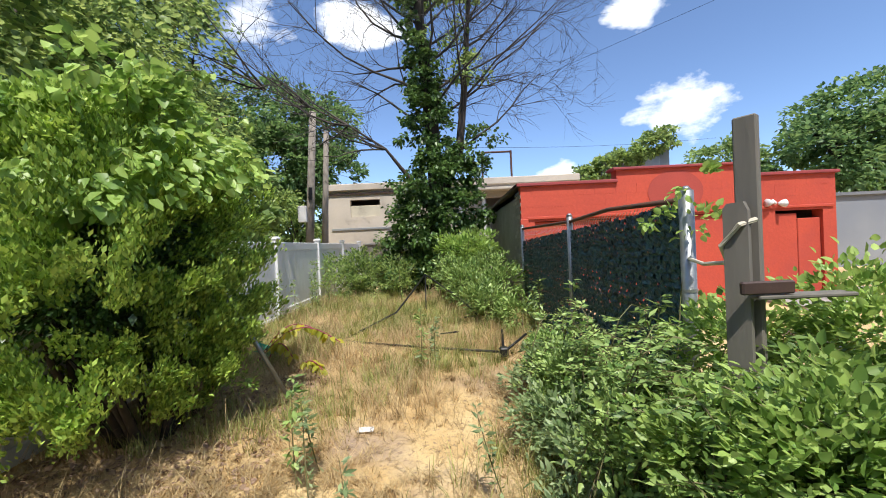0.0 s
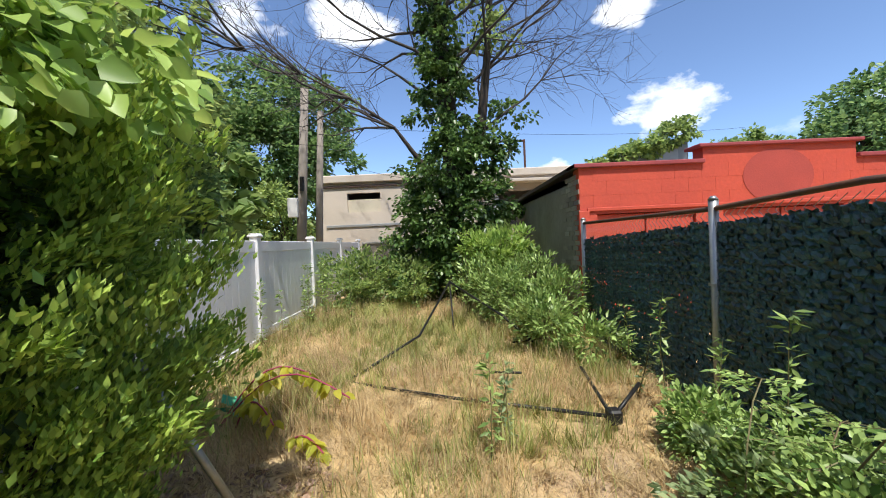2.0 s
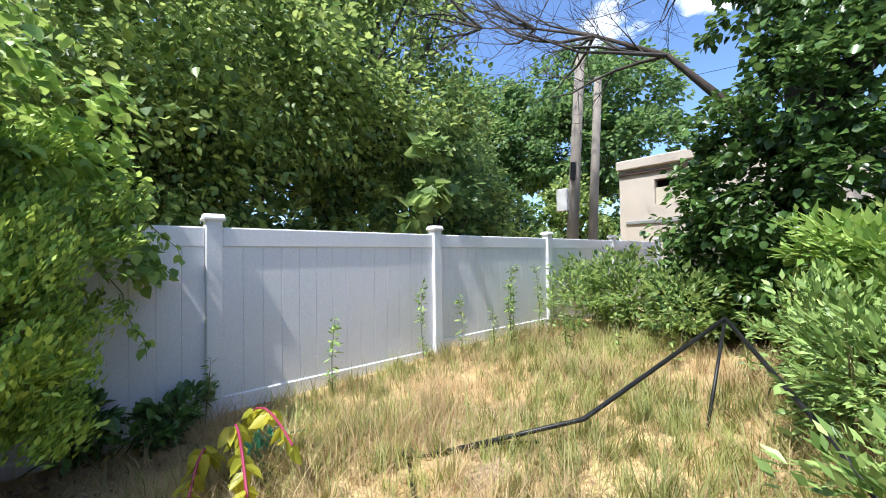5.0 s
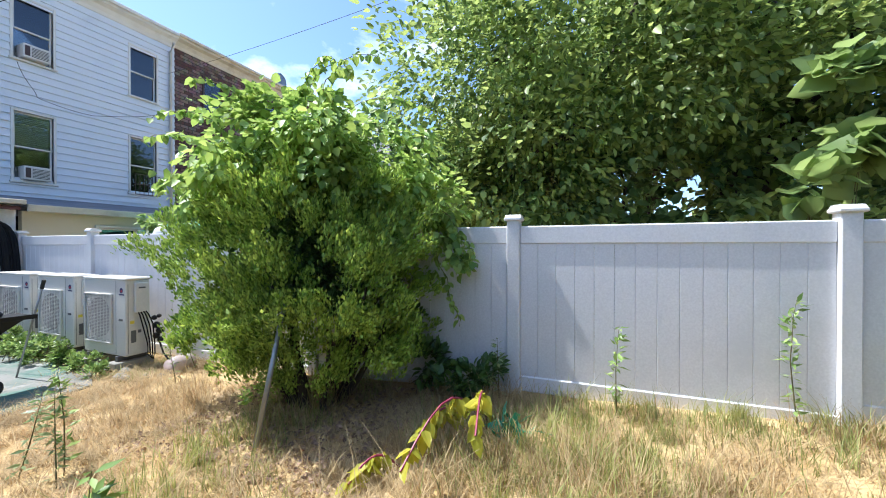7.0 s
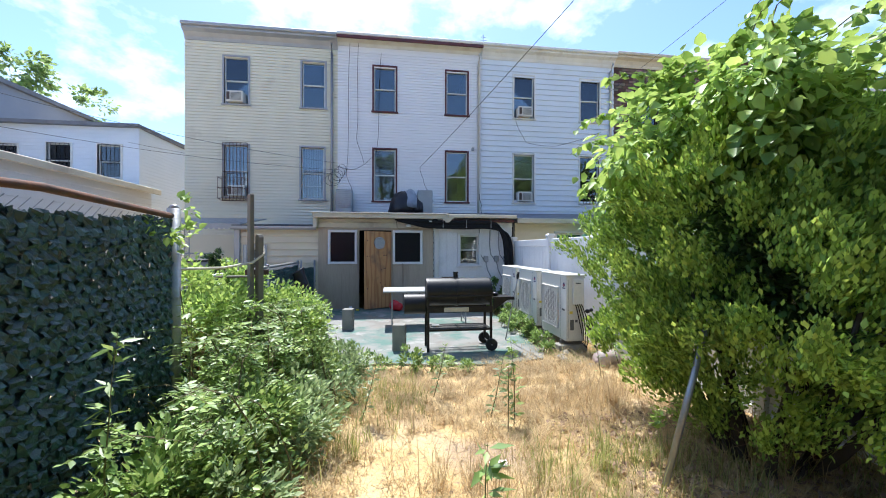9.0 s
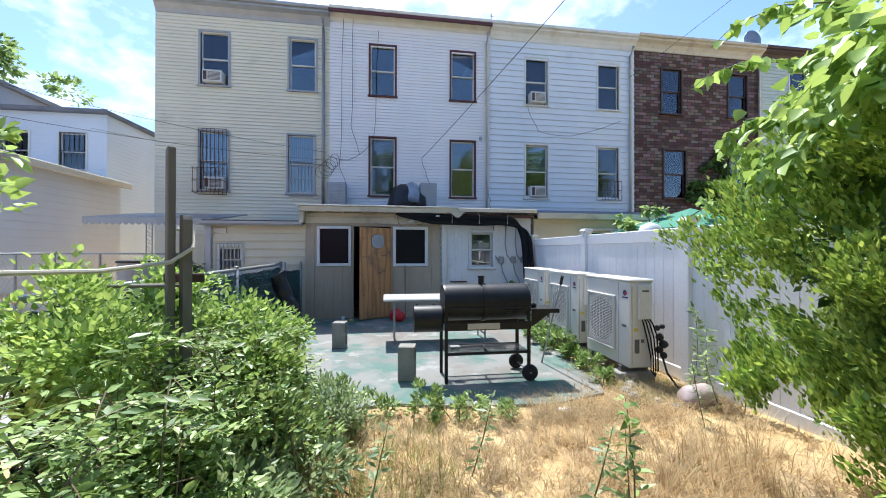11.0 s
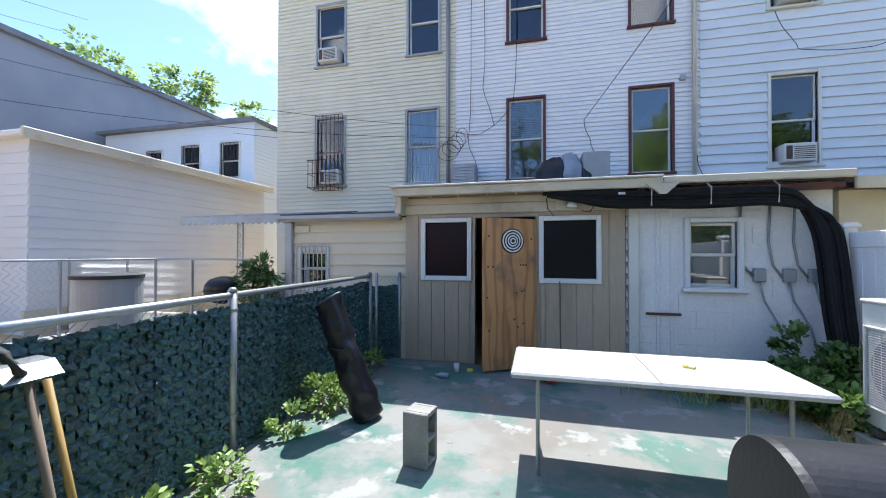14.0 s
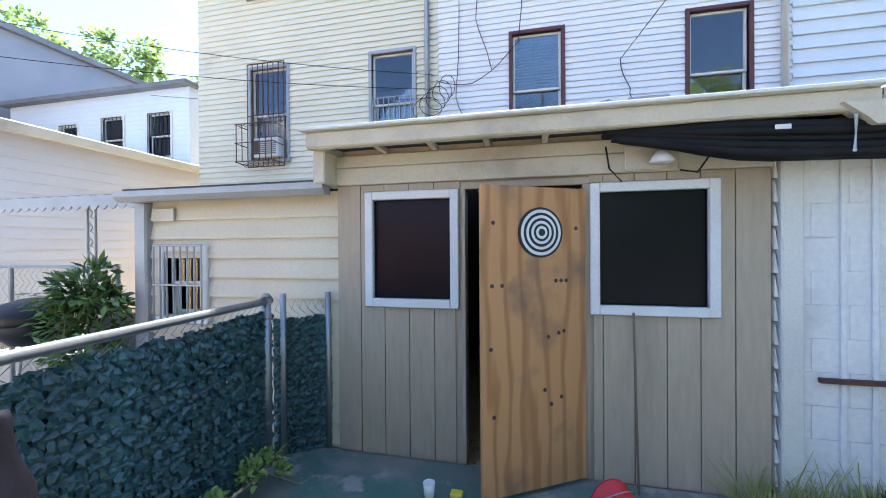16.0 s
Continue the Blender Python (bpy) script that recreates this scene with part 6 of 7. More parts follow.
def tall_weed(seed, h, material=L_WEED, leaf=0.085):
    """One upright stem with narrow leaves up its length and a seed head."""
    rng = np.random.default_rng(seed)
    t = thing("weed", "tall thin green weed with narrow leaves", "weed", (0, 0, -50), group="tall weeds by the fence")
    top = Vector((rng.normal(0, 0.05), rng.normal(0, 0.05), h - 50))
    pts = limb_path((0, 0, -50), tuple(top), 0.03, 6, rng)
    part("stem", Shape().tube(pts, [0.005, 0.005, 0.0045, 0.004, 0.003, 0.002, 0.001], 5), STEM, t)
    n = int(h * 90)
    k = rng.uniform(0.6, 5.99, n)
    P = np.array([tuple(pts[int(a)].lerp(pts[int(a) + 1], a % 1)) for a in k])
    w = rng.uniform(0, 6.28, n)
    out = np.stack([np.cos(w), np.sin(w), 0.3 + 0 * w], 1)
    leaf_object("leaves", P + out * 0.01, out, leaf, 0.17, material, t, 0.25)
    return t


protos = [tall_weed(1, 0.75), tall_weed(2, 0.95), tall_weed(3, 0.6, L_GREYWEED, 0.07), tall_weed(4, 1.1)]
spots = [(1.35, 5.9, 3), (1.5, 6.4, 3), (1.2, 6.3, 1), (1.65, 5.6, 3), (1.0, 6.0, 1), (1.25, 7.0, 3), (0.9, 6.9, 1), (1.45, 7.3, 3), (0.8, 5.7, 0), (1.75, 6.0, 3), (-2.95, 10.55, 0), (-3.1, 11.75, 1), (-3.05, 12.3, 0), (-2.9, 13.1, 3), (-3.05, 13.35, 3), (-2.8, 13.0, 1), (-2.85, 12.7, 2), (-3.1, 9.55, 2), (-2.7, 13.7, 1), (-2.2, 13.3, 0), (-3.1, 5.1, 1), (-3.05, 5.35, 0), (-2.95, 5.6, 2), (-3.1, 5.7, 3), (-0.85, 6.9, 2), (-1.0, 7.1, 0), (-0.9, 7.25, 2), (-0.3, 8.9, 0), (-0.25, 9.1, 2), (-0.15, 9.0, 2), (1.2, 9.4, 1), (1.3, 9.0, 0), (1.1, 9.7, 2), (1.25, 8.4, 3), (1.3, 10.2, 0), (-0.4, 6.3, 2), (0.3, 6.9, 2), (-2.5, 5.9, 2), (-2.75, 13.5, 3), (-3.0, 14.2, 3), (-2.4, 14.0, 1), (-1.7, 13.6, 0), (-1.0, 13.4, 1), (-0.4, 13.3, 0)]
for i, (x, y, k) in enumerate(spots):
    copy_thing(protos[k], pose(x, y, ground_z(x, y), 0, 0, i * 67.0))
for p in protos:
    for o in (*p.children_recursive, p):
        bpy.data.objects.remove(o)


def poke():
    t = thing("pokeweed", "drooping pokeweed with yellow leaves and magenta stems", "weed", (-2.1, 9.3, 0.17))
    rng = np.random.default_rng(12)
    s, P, O = Shape(), [], []
    for a, b, h in (((-2.5, 9.6, 0.15), (-1.35, 9.45, 0.42), 0.32), ((-2.5, 9.6, 0.15), (-1.7, 9.75, 0.5), 0.28), ((-1.8, 9.2, 0.15), (-1.45, 9.05, 0.2), 0.12), ((-2.3, 9.5, 0.2), (-1.9, 9.3, 0.3), 0.2)):
        a, b = Vector(a), Vector(b)
        pts = [a.lerp(b, i / 8) + Vector((0, 0, h * math.sin(math.pi * i / 8))) for i in range(9)]
        s.tube(pts, 0.007, 6, False)
        for i in range(38):
            k = rng.uniform(2, 7.99)
            P.append(tuple(pts[int(k)].lerp(pts[int(k) + 1], k % 1))); O.append((rng.normal(), rng.normal(), -0.9))
    part("stem", s, MAGSTEM, t)
    leaf_object("leaves", np.array(P), np.array(O, float), 0.115, 0.30, L_POKE, t, 0.6)


poke()


def grass(name, label, n, area, hmin, hmax, material, dens, lean=0.5, seed=1, width=0.0028):
    rng = np.random.default_rng(seed)
    x = rng.uniform(area[0], area[1], n * 3)
    y = rng.uniform(area[2], area[3], n * 3)
    keep = np.array([dens(a, b) for a, b in zip(x, y)]) > rng.uniform(0, 1, n * 3)
    x, y = x[keep][:n], y[keep][:n]
    # blades gather into tufts that lean together
    nt = max(50, len(x) // 26)
    tx, ty, tw = rng.uniform(area[0], area[1], nt), rng.uniform(area[2], area[3], nt), rng.uniform(0, 6.283, nt)
    cells = {}
    for i in range(nt):
        cells.setdefault((int(tx[i] // 0.3), int(ty[i] // 0.3)), []).append(i)
    aim = rng.uniform(0, 6.283, len(x))
    for i in range(len(x)):
        near = cells.get((int(x[i] // 0.3), int(y[i] // 0.3)))
        if near and rng.uniform() < 0.7:
            k = near[rng.integers(0, len(near))]
            x[i], y[i] = tx[k] + rng.normal(0, 0.03), ty[k] + rng.normal(0, 0.03)
            aim[i] = tw[k] + rng.normal(0, 0.9)
    m = len(x)
    z = np.array([ground_z(a, b) for a, b in zip(x, y)]) - 0.01
    h = rng.uniform(hmin, hmax, m) * (0.6 + 0.8 * rng.uniform(0, 1, m) ** 2)
    w = aim
    sw = w + rng.uniform(1.2, 1.9, m)
    ln = lean * rng.uniform(0.3, 1.6, m) * h
    base = np.stack([x, y, z], 1)
    side = np.stack([np.cos(sw), np.sin(sw), 0 * w], 1) * width
    fwd = np.stack([np.cos(w) * ln, np.sin(w) * ln, h], 1)
    mid = base + fwd * np.array([0.4, 0.4, 0.62])
    V = np.stack([base - side, base + side, mid + side * 0.8, mid - side * 0.8, base + fwd], 1).reshape(-1, 3)
    i = np.arange(m)[:, None] * 5
    F = np.concatenate([i + [0, 1, 2], i + [0, 2, 3], i + [3, 2, 4]], 1).reshape(-1, 3)
    ob = new(name, np_mesh(name, V, F, material))
    tagged(ob, label, "grass", kind="stuff")


def fuzz(x, y, f=0.9, o=0.0):
    return noise.noise(Vector((x * f + o, y * f, o)))


def d_straw(x, y):
    if y < 5.2 and x > -2.4:
        return 0.0
    v = 0.75 + 0.7 * fuzz(x, y)
    if (x + 0.25) ** 2 + ((y - 7.9) / 1.4) ** 2 < 0.35:
        v *= 0.25
    if (x + 2.45) ** 2 + (y - 7.8) ** 2 < 0.7:
        v *= 0.4
    return v


grass("dry_grass", "trampled straw-coloured dry grass over the yard", 95000, (-3.2, 1.5, 4.9, 15), 0.03, 0.12, L_STRAW, lambda x, y: d_straw(x, y) * (0.6 if y > 10.5 else 1.0), 1.7, 3)
grass("tall_dry_grass", "knee-high dry grass tufts with pale stalks", 16000, (-3.1, 1.2, 6.0, 14.5), 0.14, 0.34, L_STRAW, lambda x, y: max(0.0, fuzz(x, y, 1.3, 4.0) * 2.2) * (1.0 if y > 8.8 else 0.6), 0.9, 4, 0.0022)
grass("green_grass", "patches of green-yellow grass", 46000, (-3.2, 1.4, 5.2, 15), 0.07, 0.24, L_GRASS, lambda x, y: max(0.0, (-0.9 if y < 7.6 and x < -0.3 else 0.0) + fuzz(x, y, 0.7, 9.0) * 1.6 + (0.75 if y > 10.0 else 0.0) + (0.4 if x > 0.4 else 0.0) + (0.3 if y < 5.7 else 0)), 0.6, 5)
grass("dry_grass_edge", "matted straw and soil spilling over the patio edge", 9000, (-3.2, -1.2, 4.1, 5.7), 0.03, 0.10, L_STRAW, lambda x, y: 0.9 if y > 4.95 - 0.45 * (x + 2.45) * (x > -2.45) * (x < -1.8) - (0.9 if x < -2.25 else 0.0) else 0.05, 1.7, 16)
grass("patio_weeds", "grass sprouting in the gap beside the patio", 5000, (-3.2, -2.3, 0.5, 5.4), 0.03, 0.12, L_GRASS, lambda x, y: 0.8, 0.8, 6)
grass("wall_grass", "long green grass growing at the foot of the white block wall", 3400, (-2.6, -0.85, 0.04, 1.0), 0.12, 0.34, L_GRASS, lambda x, y: 0.9 if y < 0.35 - 0.42 * (x + 0.85) else 0.05, 0.8, 8, 0.004)
P = np.stack([RNG.uniform(-3.1, -1.3, 1800), RNG.uniform(7.0, 9.0, 1800), np.zeros(1800)], 1)
P[:, 2] = [ground_z(a, b) + 0.015 for a, b, _ in P]
tagged(leaf_object("dead_leaf_litter", P, np.stack([RNG.normal(0, 1, 1800), RNG.normal(0, 1, 1800), np.zeros(1800)], 1), 0.05, 0.35, L_DRYLEAF, None, 0.0), "brown dead leaf litter and twigs under the bush", "leaf litter", kind="stuff")

# ---------------------------------------------------------------- patio things
def smoker():
    t = thing("barrel_smoker", "black steel barrel smoker grill with side firebox on wheels", "grill", (-1.0, 4.35, 0))
    cy, cz, r = 4.3, 0.90, 0.215
    x0, x1 = -0.50, -1.52
    body = Shape()
    n = 72
    prof = [(0.0, 0.0), (r * 0.98, 0.0), (r, 0.02), (r, 1.0), (r * 0.98, 1.02), (0.0, 1.02)]
    body.lathe([(a, -h) for a, h in prof], (x0, cy, cz), n, "x")
    b = part("barrel", body, BLACK, t, "black barrel with lid closed", smooth=False)
    part("lid_strap", Shape().lathe([(r + 0.002, -0.02), (r + 0.012, -0.02), (r + 0.012, 0.02), (r + 0.002, 0.02)], (-0.98, cy, cz), n, "x"), BLACK, b)
    part("lid_lip", Shape().box(x0 - 0.01, x1 + 0.01, cy + r - 0.004, cy + r + 0.018, cz - 0.06, cz - 0.04, 0.004), BLACK, b)
    # slots are thin bars, the shade in them given by near-black colour
    for i in range(2):
        for k in range(3):
            part("vent_slot", Shape().box(-1.22 - 0.11 * i, -1.29 - 0.11 * i, cy + r - 0.008, cy + r + 0.003, cz - 0.09 - 0.02 * k, cz - 0.08 - 0.02 * k), DARK, b)
    part("chimney", Shape().lathe([(0.035, 0), (0.035, 0.1), (0.042, 0.1), (0.042, 0.115), (0.0, 0.115)], (-0.97, cy, cz + r - 0.02), 16), BLACK, b, "short black chimney cap")
    fr = 0.155
    f = part("firebox", Shape().lathe([(0.0, 0.0), (fr * 0.97, 0.0), (fr, 0.015), (fr, 0.33), (0.0, 0.34)], (-0.49, cy + 0.02, 0.715), 64, "x"), BLACK, t, "black offset firebox")
    for x in (-0.2, -0.4):
        part("hinge", Shape().box(x - 0.01, x + 0.01, cy - 0.02, cy + 0.0, 0.86, 0.885, 0.003), BLACK, f)
    for x, y in ((-0.52, 4.48), (-0.52, 4.08), (-1.5, 4.48), (-1.5, 4.08)):
        part("leg", Shape().box(x - 0.018, x + 0.018, y - 0.018, y + 0.018, 0.0 if x > -1 else 0.06, 0.80, 0.003), BLACK, t)
    part("front_rail", Shape().box(-0.5, -1.52, 4.485, 4.515, 0.60, 0.69, 0.003), BLACK, t)
    part("maker_plate", Shape().box(-0.76, -1.14, 4.516, 4.522, 0.612, 0.68, 0.002), CREAMTRIM, t, "pale wooden name plate")
    part("rear_rail", Shape().box(-0.5, -1.52, 4.05, 4.08, 0.60, 0.66, 0.003), BLACK, t)
    sh = Shape()
    for i in range(34):
        x = -0.52 - 0.98 * i / 33
        sh.tube([(x, 4.08, 0.335), (x, 4.48, 0.335)], 0.003, 3, False)
    for i in range(14):
        y = 4.08 + 0.4 * i / 13
        sh.tube([(-0.52, y, 0.338), (-1.5, y, 0.338)], 0.003, 3, False)
    part("mesh_shelf", sh, BLACK, t, "expanded steel bottom shelf", kind="stuff")
    for a, c, d, e in ((-0.5, -1.52, 4.47, 4.5), (-0.5, -1.52, 4.06, 4.09), (-1.0, -1.02, 4.09, 4.47)):
        part("shelf_bar", Shape().box(a, c, d, e, 0.315, 0.345, 0.003), BLACK, t)
    s = part("side_shelf", Shape().box(-1.53, -1.86, 4.12, 4.5, 0.80, 0.815, 0.003), BLACK, t, "black side shelf")
    part("shelf_edge", Shape().box(-1.53, -1.87, 4.5, 4.515, 0.78, 0.83, 0.003), BLACK, s)
    part("shelf_brace", Shape().prism([(-1.54, 0.62), (-1.54, 0.79), (-1.78, 0.79)], "y", 4.46, 4.49), BLACK, s)
    for y in (4.52, 4.04):
        w = part("wheel", Shape().lathe([(0.02, -0.02), (0.085, -0.02), (0.095, -0.01), (0.095, 0.01), (0.085, 0.02), (0.02, 0.02)], (-1.5, y, 0.096), 20, "y"), RUBBER, t, "black wheel")
        part("hub", Shape().lathe([(0.0, -0.026), (0.03, -0.024), (0.03, 0.024), (0.0, 0.026)], (-1.5, y, 0.096), 12, "y"), BLACK, w)
    part("axle", Shape().tube([(-1.5, 4.0, 0.096), (-1.5, 4.55, 0.096)], 0.01, 8), GALV, t)


smoker()
solo("glove", Shape().lathe([(0.0, 0.0), (0.05, 0.005), (0.06, 0.03), (0.035, 0.06), (0.0, 0.065)], (-1.62, 4.28, 0.815), 10), FABRIC, "crumpled black glove on the smoker's side shelf", "glove", smooth=True)
solo("tool_box_lid", Shape().box(-0.6, -0.72, 4.2, 4.3, 0.342, 0.37, 0.006), GREYTRIM, "small pale box on the grill's bottom shelf", "box")


def folding_table():
    t = thing("folding_table", "white plastic folding table with grey steel legs", "table", (-0.75, 2.33, 0))
    part("tabletop", Shape().box(0.2, -1.66, 1.95, 2.71, 0.70, 0.742, 0.014), TABLE, t)
    part("fold_seam", Shape().box(-0.727, -0.733, 1.96, 2.70, 0.7425, 0.744), ACGREY, t)
    for x in (0.02, -1.48):
        s = Shape()
        for y in (2.08, 2.58):
            s.tube([(x, y, 0.70), (x, y, 0.0)], 0.014, 8)
        s.tube([(x, 2.08, 0.12), (x, 2.58, 0.12)], 0.011, 8).tube([(x, 2.08, 0.66), (x, 2.58, 0.66)], 0.011, 8)
        s.tube([(x, 2.33, 0.66), (x - 0.4 if x > -0.7 else x + 0.4, 2.33, 0.70)], 0.008, 6)
        part("leg_frame", s, GALV, t)


folding_table()
solo("keys", Shape().tube([(-0.98, 2.3, 0.75), (-1.04, 2.33, 0.75), (-1.07, 2.28, 0.75)], 0.006, 5).box(-1.0, -1.03, 2.24, 2.27, 0.744, 0.75), YELLOWTAG, "small bunch of keys with a yellow tag on the table", "keys")


def cinder_block(x, y, rz, label):
    """A hollow block stood on end: two cores run through it."""
    t = thing("concrete_block", label, "concrete block", (x, y, 0), group="upright concrete blocks")
    s = Shape()
    w, d, h, e = 0.195, 0.195, 0.395, 0.034
    m = pose(x, y, 0, 0, 0, rz)
    for a, b in ((0.0, e), (h / 2 - e / 2, h / 2 + e / 2), (h - e, h)):
        s.box(-w / 2 + e, w / 2 - e, -d / 2, d / 2, a, b, 0.004, m)
    s.box(-w / 2, -w / 2 + e, -d / 2, d / 2, 0, h, 0.006, m).box(w / 2 - e, w / 2, -d / 2, d / 2, 0, h, 0.006, m)
    part("shell", s, BLOCK, t)


cinder_block(0.87, 2.62, 82, "grey hollow concrete block standing on end on the patio")
cinder_block(-0.09, 4.25, 80, "grey hollow concrete block standing on end beside the smoker")


def covered_umbrella():
    t = thing("furled_umbrella", "patio umbrella in a black nylon cover leaning on the green fence", "umbrella", (1.75, 1.95, 0))
    a, b = Vector((1.56, 2.03, 0.02)), Vector((1.95, 2.12, 1.11))
    axis = (b - a).normalized()
    u = axis.cross(Vector((0, 1, 0))).normalized()
    v = axis.cross(u)
    s, seg, rows = Shape(), 28, 46
    for i in range(rows + 1):
        k = i / rows
        for j in range(seg):
            w = 2 * math.pi * j / seg
            crease = noise.noise(Vector((math.cos(w) * 1.5, math.sin(w) * 1.5, k * 9.0 + 0.7 * math.sin(w))))
            fold = 0.5 * math.sin(3 * w + k * 6.0) + 0.3 * math.sin(k * 38 + 2.5 * math.sin(w))
            r = (0.14 - 0.012 * k) * (1 + 0.20 * crease + 0.09 * fold)
            if k > 0.97:
                r *= 1.04
            tilt = 0.035 * math.cos(w) * (k > 0.9)
            s.v.append(tuple(a + axis * ((b - a).length * k + tilt) + u * (r * math.cos(w)) + v * (r * 0.95 * math.sin(w))))
    for i in range(rows):
        for j in range(seg):
            q, h = i * seg, (j + 1) % seg
            s.f.append((q + j, q + h, q + seg + h, q + seg + j))
    s.f += [tuple(range(seg))[::-1], tuple(rows * seg + j for j in range(seg))]
    part("cover", s, FABRIC, t, smooth=True)
    part("drawstring", Shape().tube([a.lerp(b, 0.62) + Vector((-0.13, 0.04, 0)), a.lerp(b, 0.60) + Vector((-0.06, 0.14, 0)), a.lerp(b, 0.61) + Vector((0.05, 0.14, 0))], 0.006, 6), FABRIC, t)


covered_umbrella()


def ac_unit(y0):
    t = thing("heat_pump_unit", "off-white outdoor heat pump unit with round fan grille", "air conditioner", (-2.76, y0 + 0.47, 0), group="outdoor heat pump units")
    xf, xb, y1, z0, z1 = -2.61, -2.90, y0 + 0.94, 0.16, 1.185
    body = part("casing", Shape().box(xb, xf, y0, y1, z0, z1 - 0.03, 0.012), ACWHITE, t)
    part("top_cover", Shape().box(xb - 0.012, xf + 0.012, y0 - 0.012, y1 + 0.012, z1 - 0.035, z1, 0.012), ACWHITE, t)
    cy, cz, r = y0 + 0.36, 0.64, 0.27
    part("fan_recess", Shape().lathe([(0.0, 0.0), (r, 0.0), (r, 0.003), (0.0, 0.003)], (xf + 0.0005, cy, cz), 32, "x"), ACFAN, t)
    for k in range(3):
        bl = Shape()
        w = k * 2.094 + 0.4
        pts = [(xf + 0.006, cy + 0.04 * math.cos(w), cz + 0.04 * math.sin(w)), (xf + 0.009, cy + 0.22 * math.cos(w - 0.5), cz + 0.22 * math.sin(w - 0.5)), (xf + 0.006, cy + 0.24 * math.cos(w + 0.3), cz + 0.24 * math.sin(w + 0.3))]
        part("fan_blade", bl.poly(pts), ACFAN, t)
    fr = Shape().box(xf, xf + 0.03, cy - 0.31, cy - 0.29, cz - 0.33, cz + 0.33, 0.005).box(xf, xf + 0.03, cy + 0.29, cy + 0.31, cz - 0.33, cz + 0.33, 0.005)
    fr.box(xf, xf + 0.03, cy - 0.29, cy + 0.29, cz - 0.33, cz - 0.31, 0.005).box(xf, xf + 0.03, cy - 0.29, cy + 0.29, cz + 0.31, cz + 0.33, 0.005)
    g = part("grille_frame", fr, ACWHITE, t)
    wv = Shape()
    for i in range(32):
        z = cz - 0.305 + 0.61 * i / 31
        wv.tube([(xf + 0.022, cy - 0.29, z), (xf + 0.028, cy, z), (xf + 0.022, cy + 0.29, z)], 0.0036, 3, False)
    for i in range(9):
        y = cy - 0.28 + 0.56 * i / 8
        wv.tube([(xf + 0.024, y, cz - 0.31), (xf + 0.024, y, cz + 0.31)], 0.0036, 3, False)
    part("grille", wv, ACWHITE, g, kind="stuff")
    for a, b2 in ((cy - 0.38, cy - 0.36), (cy + 0.37, cy + 0.385)):
        part("panel_seam", Shape().box(xf, xf + 0.002, a, a + 0.004, z0 + 0.02, z1 - 0.05), ACGREY, t)
    part("grip", Shape().box(xf, xf + 0.008, y0 + 0.80, y0 + 0.88, 0.62, 0.65, 0.003), ACGREY, t)
    part("badge", Shape().lathe([(0.0, 0.0), (0.034, 0.0), (0.034, 0.002), (0.0, 0.002)], (xf, y0 + 0.85, 1.02), 20, "x"), NAVY, t, "small round maker's mark")
    part("badge_flash", Shape().box(xf + 0.002, xf + 0.0035, y0 + 0.84, y0 + 0.872, 1.0, 1.025), REDMET, t)
    part("badge_bar", Shape().box(xf, xf + 0.002, y0 + 0.80, y0 + 0.905, 0.958, 0.975), NAVY, t)
    # service side, facing the yard's end
    part("service_cover", Shape().box(-2.70, -2.86, y1, y1 + 0.04, 0.72, 1.12, 0.012), ACWHITE, t, "raised service cover")
    part("cover_grip", Shape().box(-2.74, -2.82, y1 + 0.04, y1 + 0.043, 1.04, 1.06), ACGREY, t)
    part("service_seam", Shape().box(-2.635, -2.64, y1, y1 + 0.002, 0.2, 1.1), ACGREY, t)
    part("warning_label", Shape().box(-2.66, -2.71, y1, y1 + 0.002, 0.58, 0.62), YELLOWTAG, t, "yellow sticker")
    part("rating_plate", Shape().box(-2.67, -2.73, y1, y1 + 0.002, 0.33, 0.49), ACGREY, t)
    part("rating_plate", Shape().box(-2.75, -2.79, y1, y1 + 0.002, 0.45, 0.49), ACGREY, t)
    for k in range(4):
        x = -2.74 - 0.03 * k
        pts = [(x, y1 + 0.02, 0.74), (x - 0.005, y1 + 0.05 + 0.01 * k, 0.69), (x - 0.04, y1 + 0.07 + 0.012 * k, 0.5 + 0.02 * k), (x - 0.09, y1 + 0.06, 0.3), (x - 0.10, y1 + 0.05, 0.14), (-2.95, y1 - 0.02, 0.05)]
        part("refrigerant_line", Shape().tube(pts, 0.008, 7), CABLE, t, smooth=True)
    for k, (x, y, z, r) in enumerate(((-2.94, 0.02, 0.62, 0.035), (-2.99, 0.04, 0.64, 0.03), (-2.95, 0.05, 0.52, 0.045), (-2.99, 0.06, 0.44, 0.05), (-2.96, 0.03, 0.37, 0.045), (-3.0, 0.05, 0.31, 0.04))):
        part("valve_wrap", Shape().lathe([(0.0, -r), (r * 0.7, -r * 0.75), (r, -0.1 * r), (r * 0.8, r * 0.6), (r * 0.3, r), (0.0, r)], (x, y1 + y, z), 10, "xyz"[k % 3]), BLACK, t, "black insulated valve", smooth=True)
    part("drain_hose", Shape().tube([(-2.99, y1 + 0.04, 0.3), (-3.02, y1 + 0.08, 0.12), (-3.0, y1 + 0.3, -0.01)], 0.012, 7), BLACK, t, smooth=True)
    for y in (y0 + 0.15, y1 - 0.15):
        part("foot", Shape().box(-2.58, -2.93, y - 0.03, y + 0.03, 0.09, 0.16, 0.004), ACGREY, t)
    return t


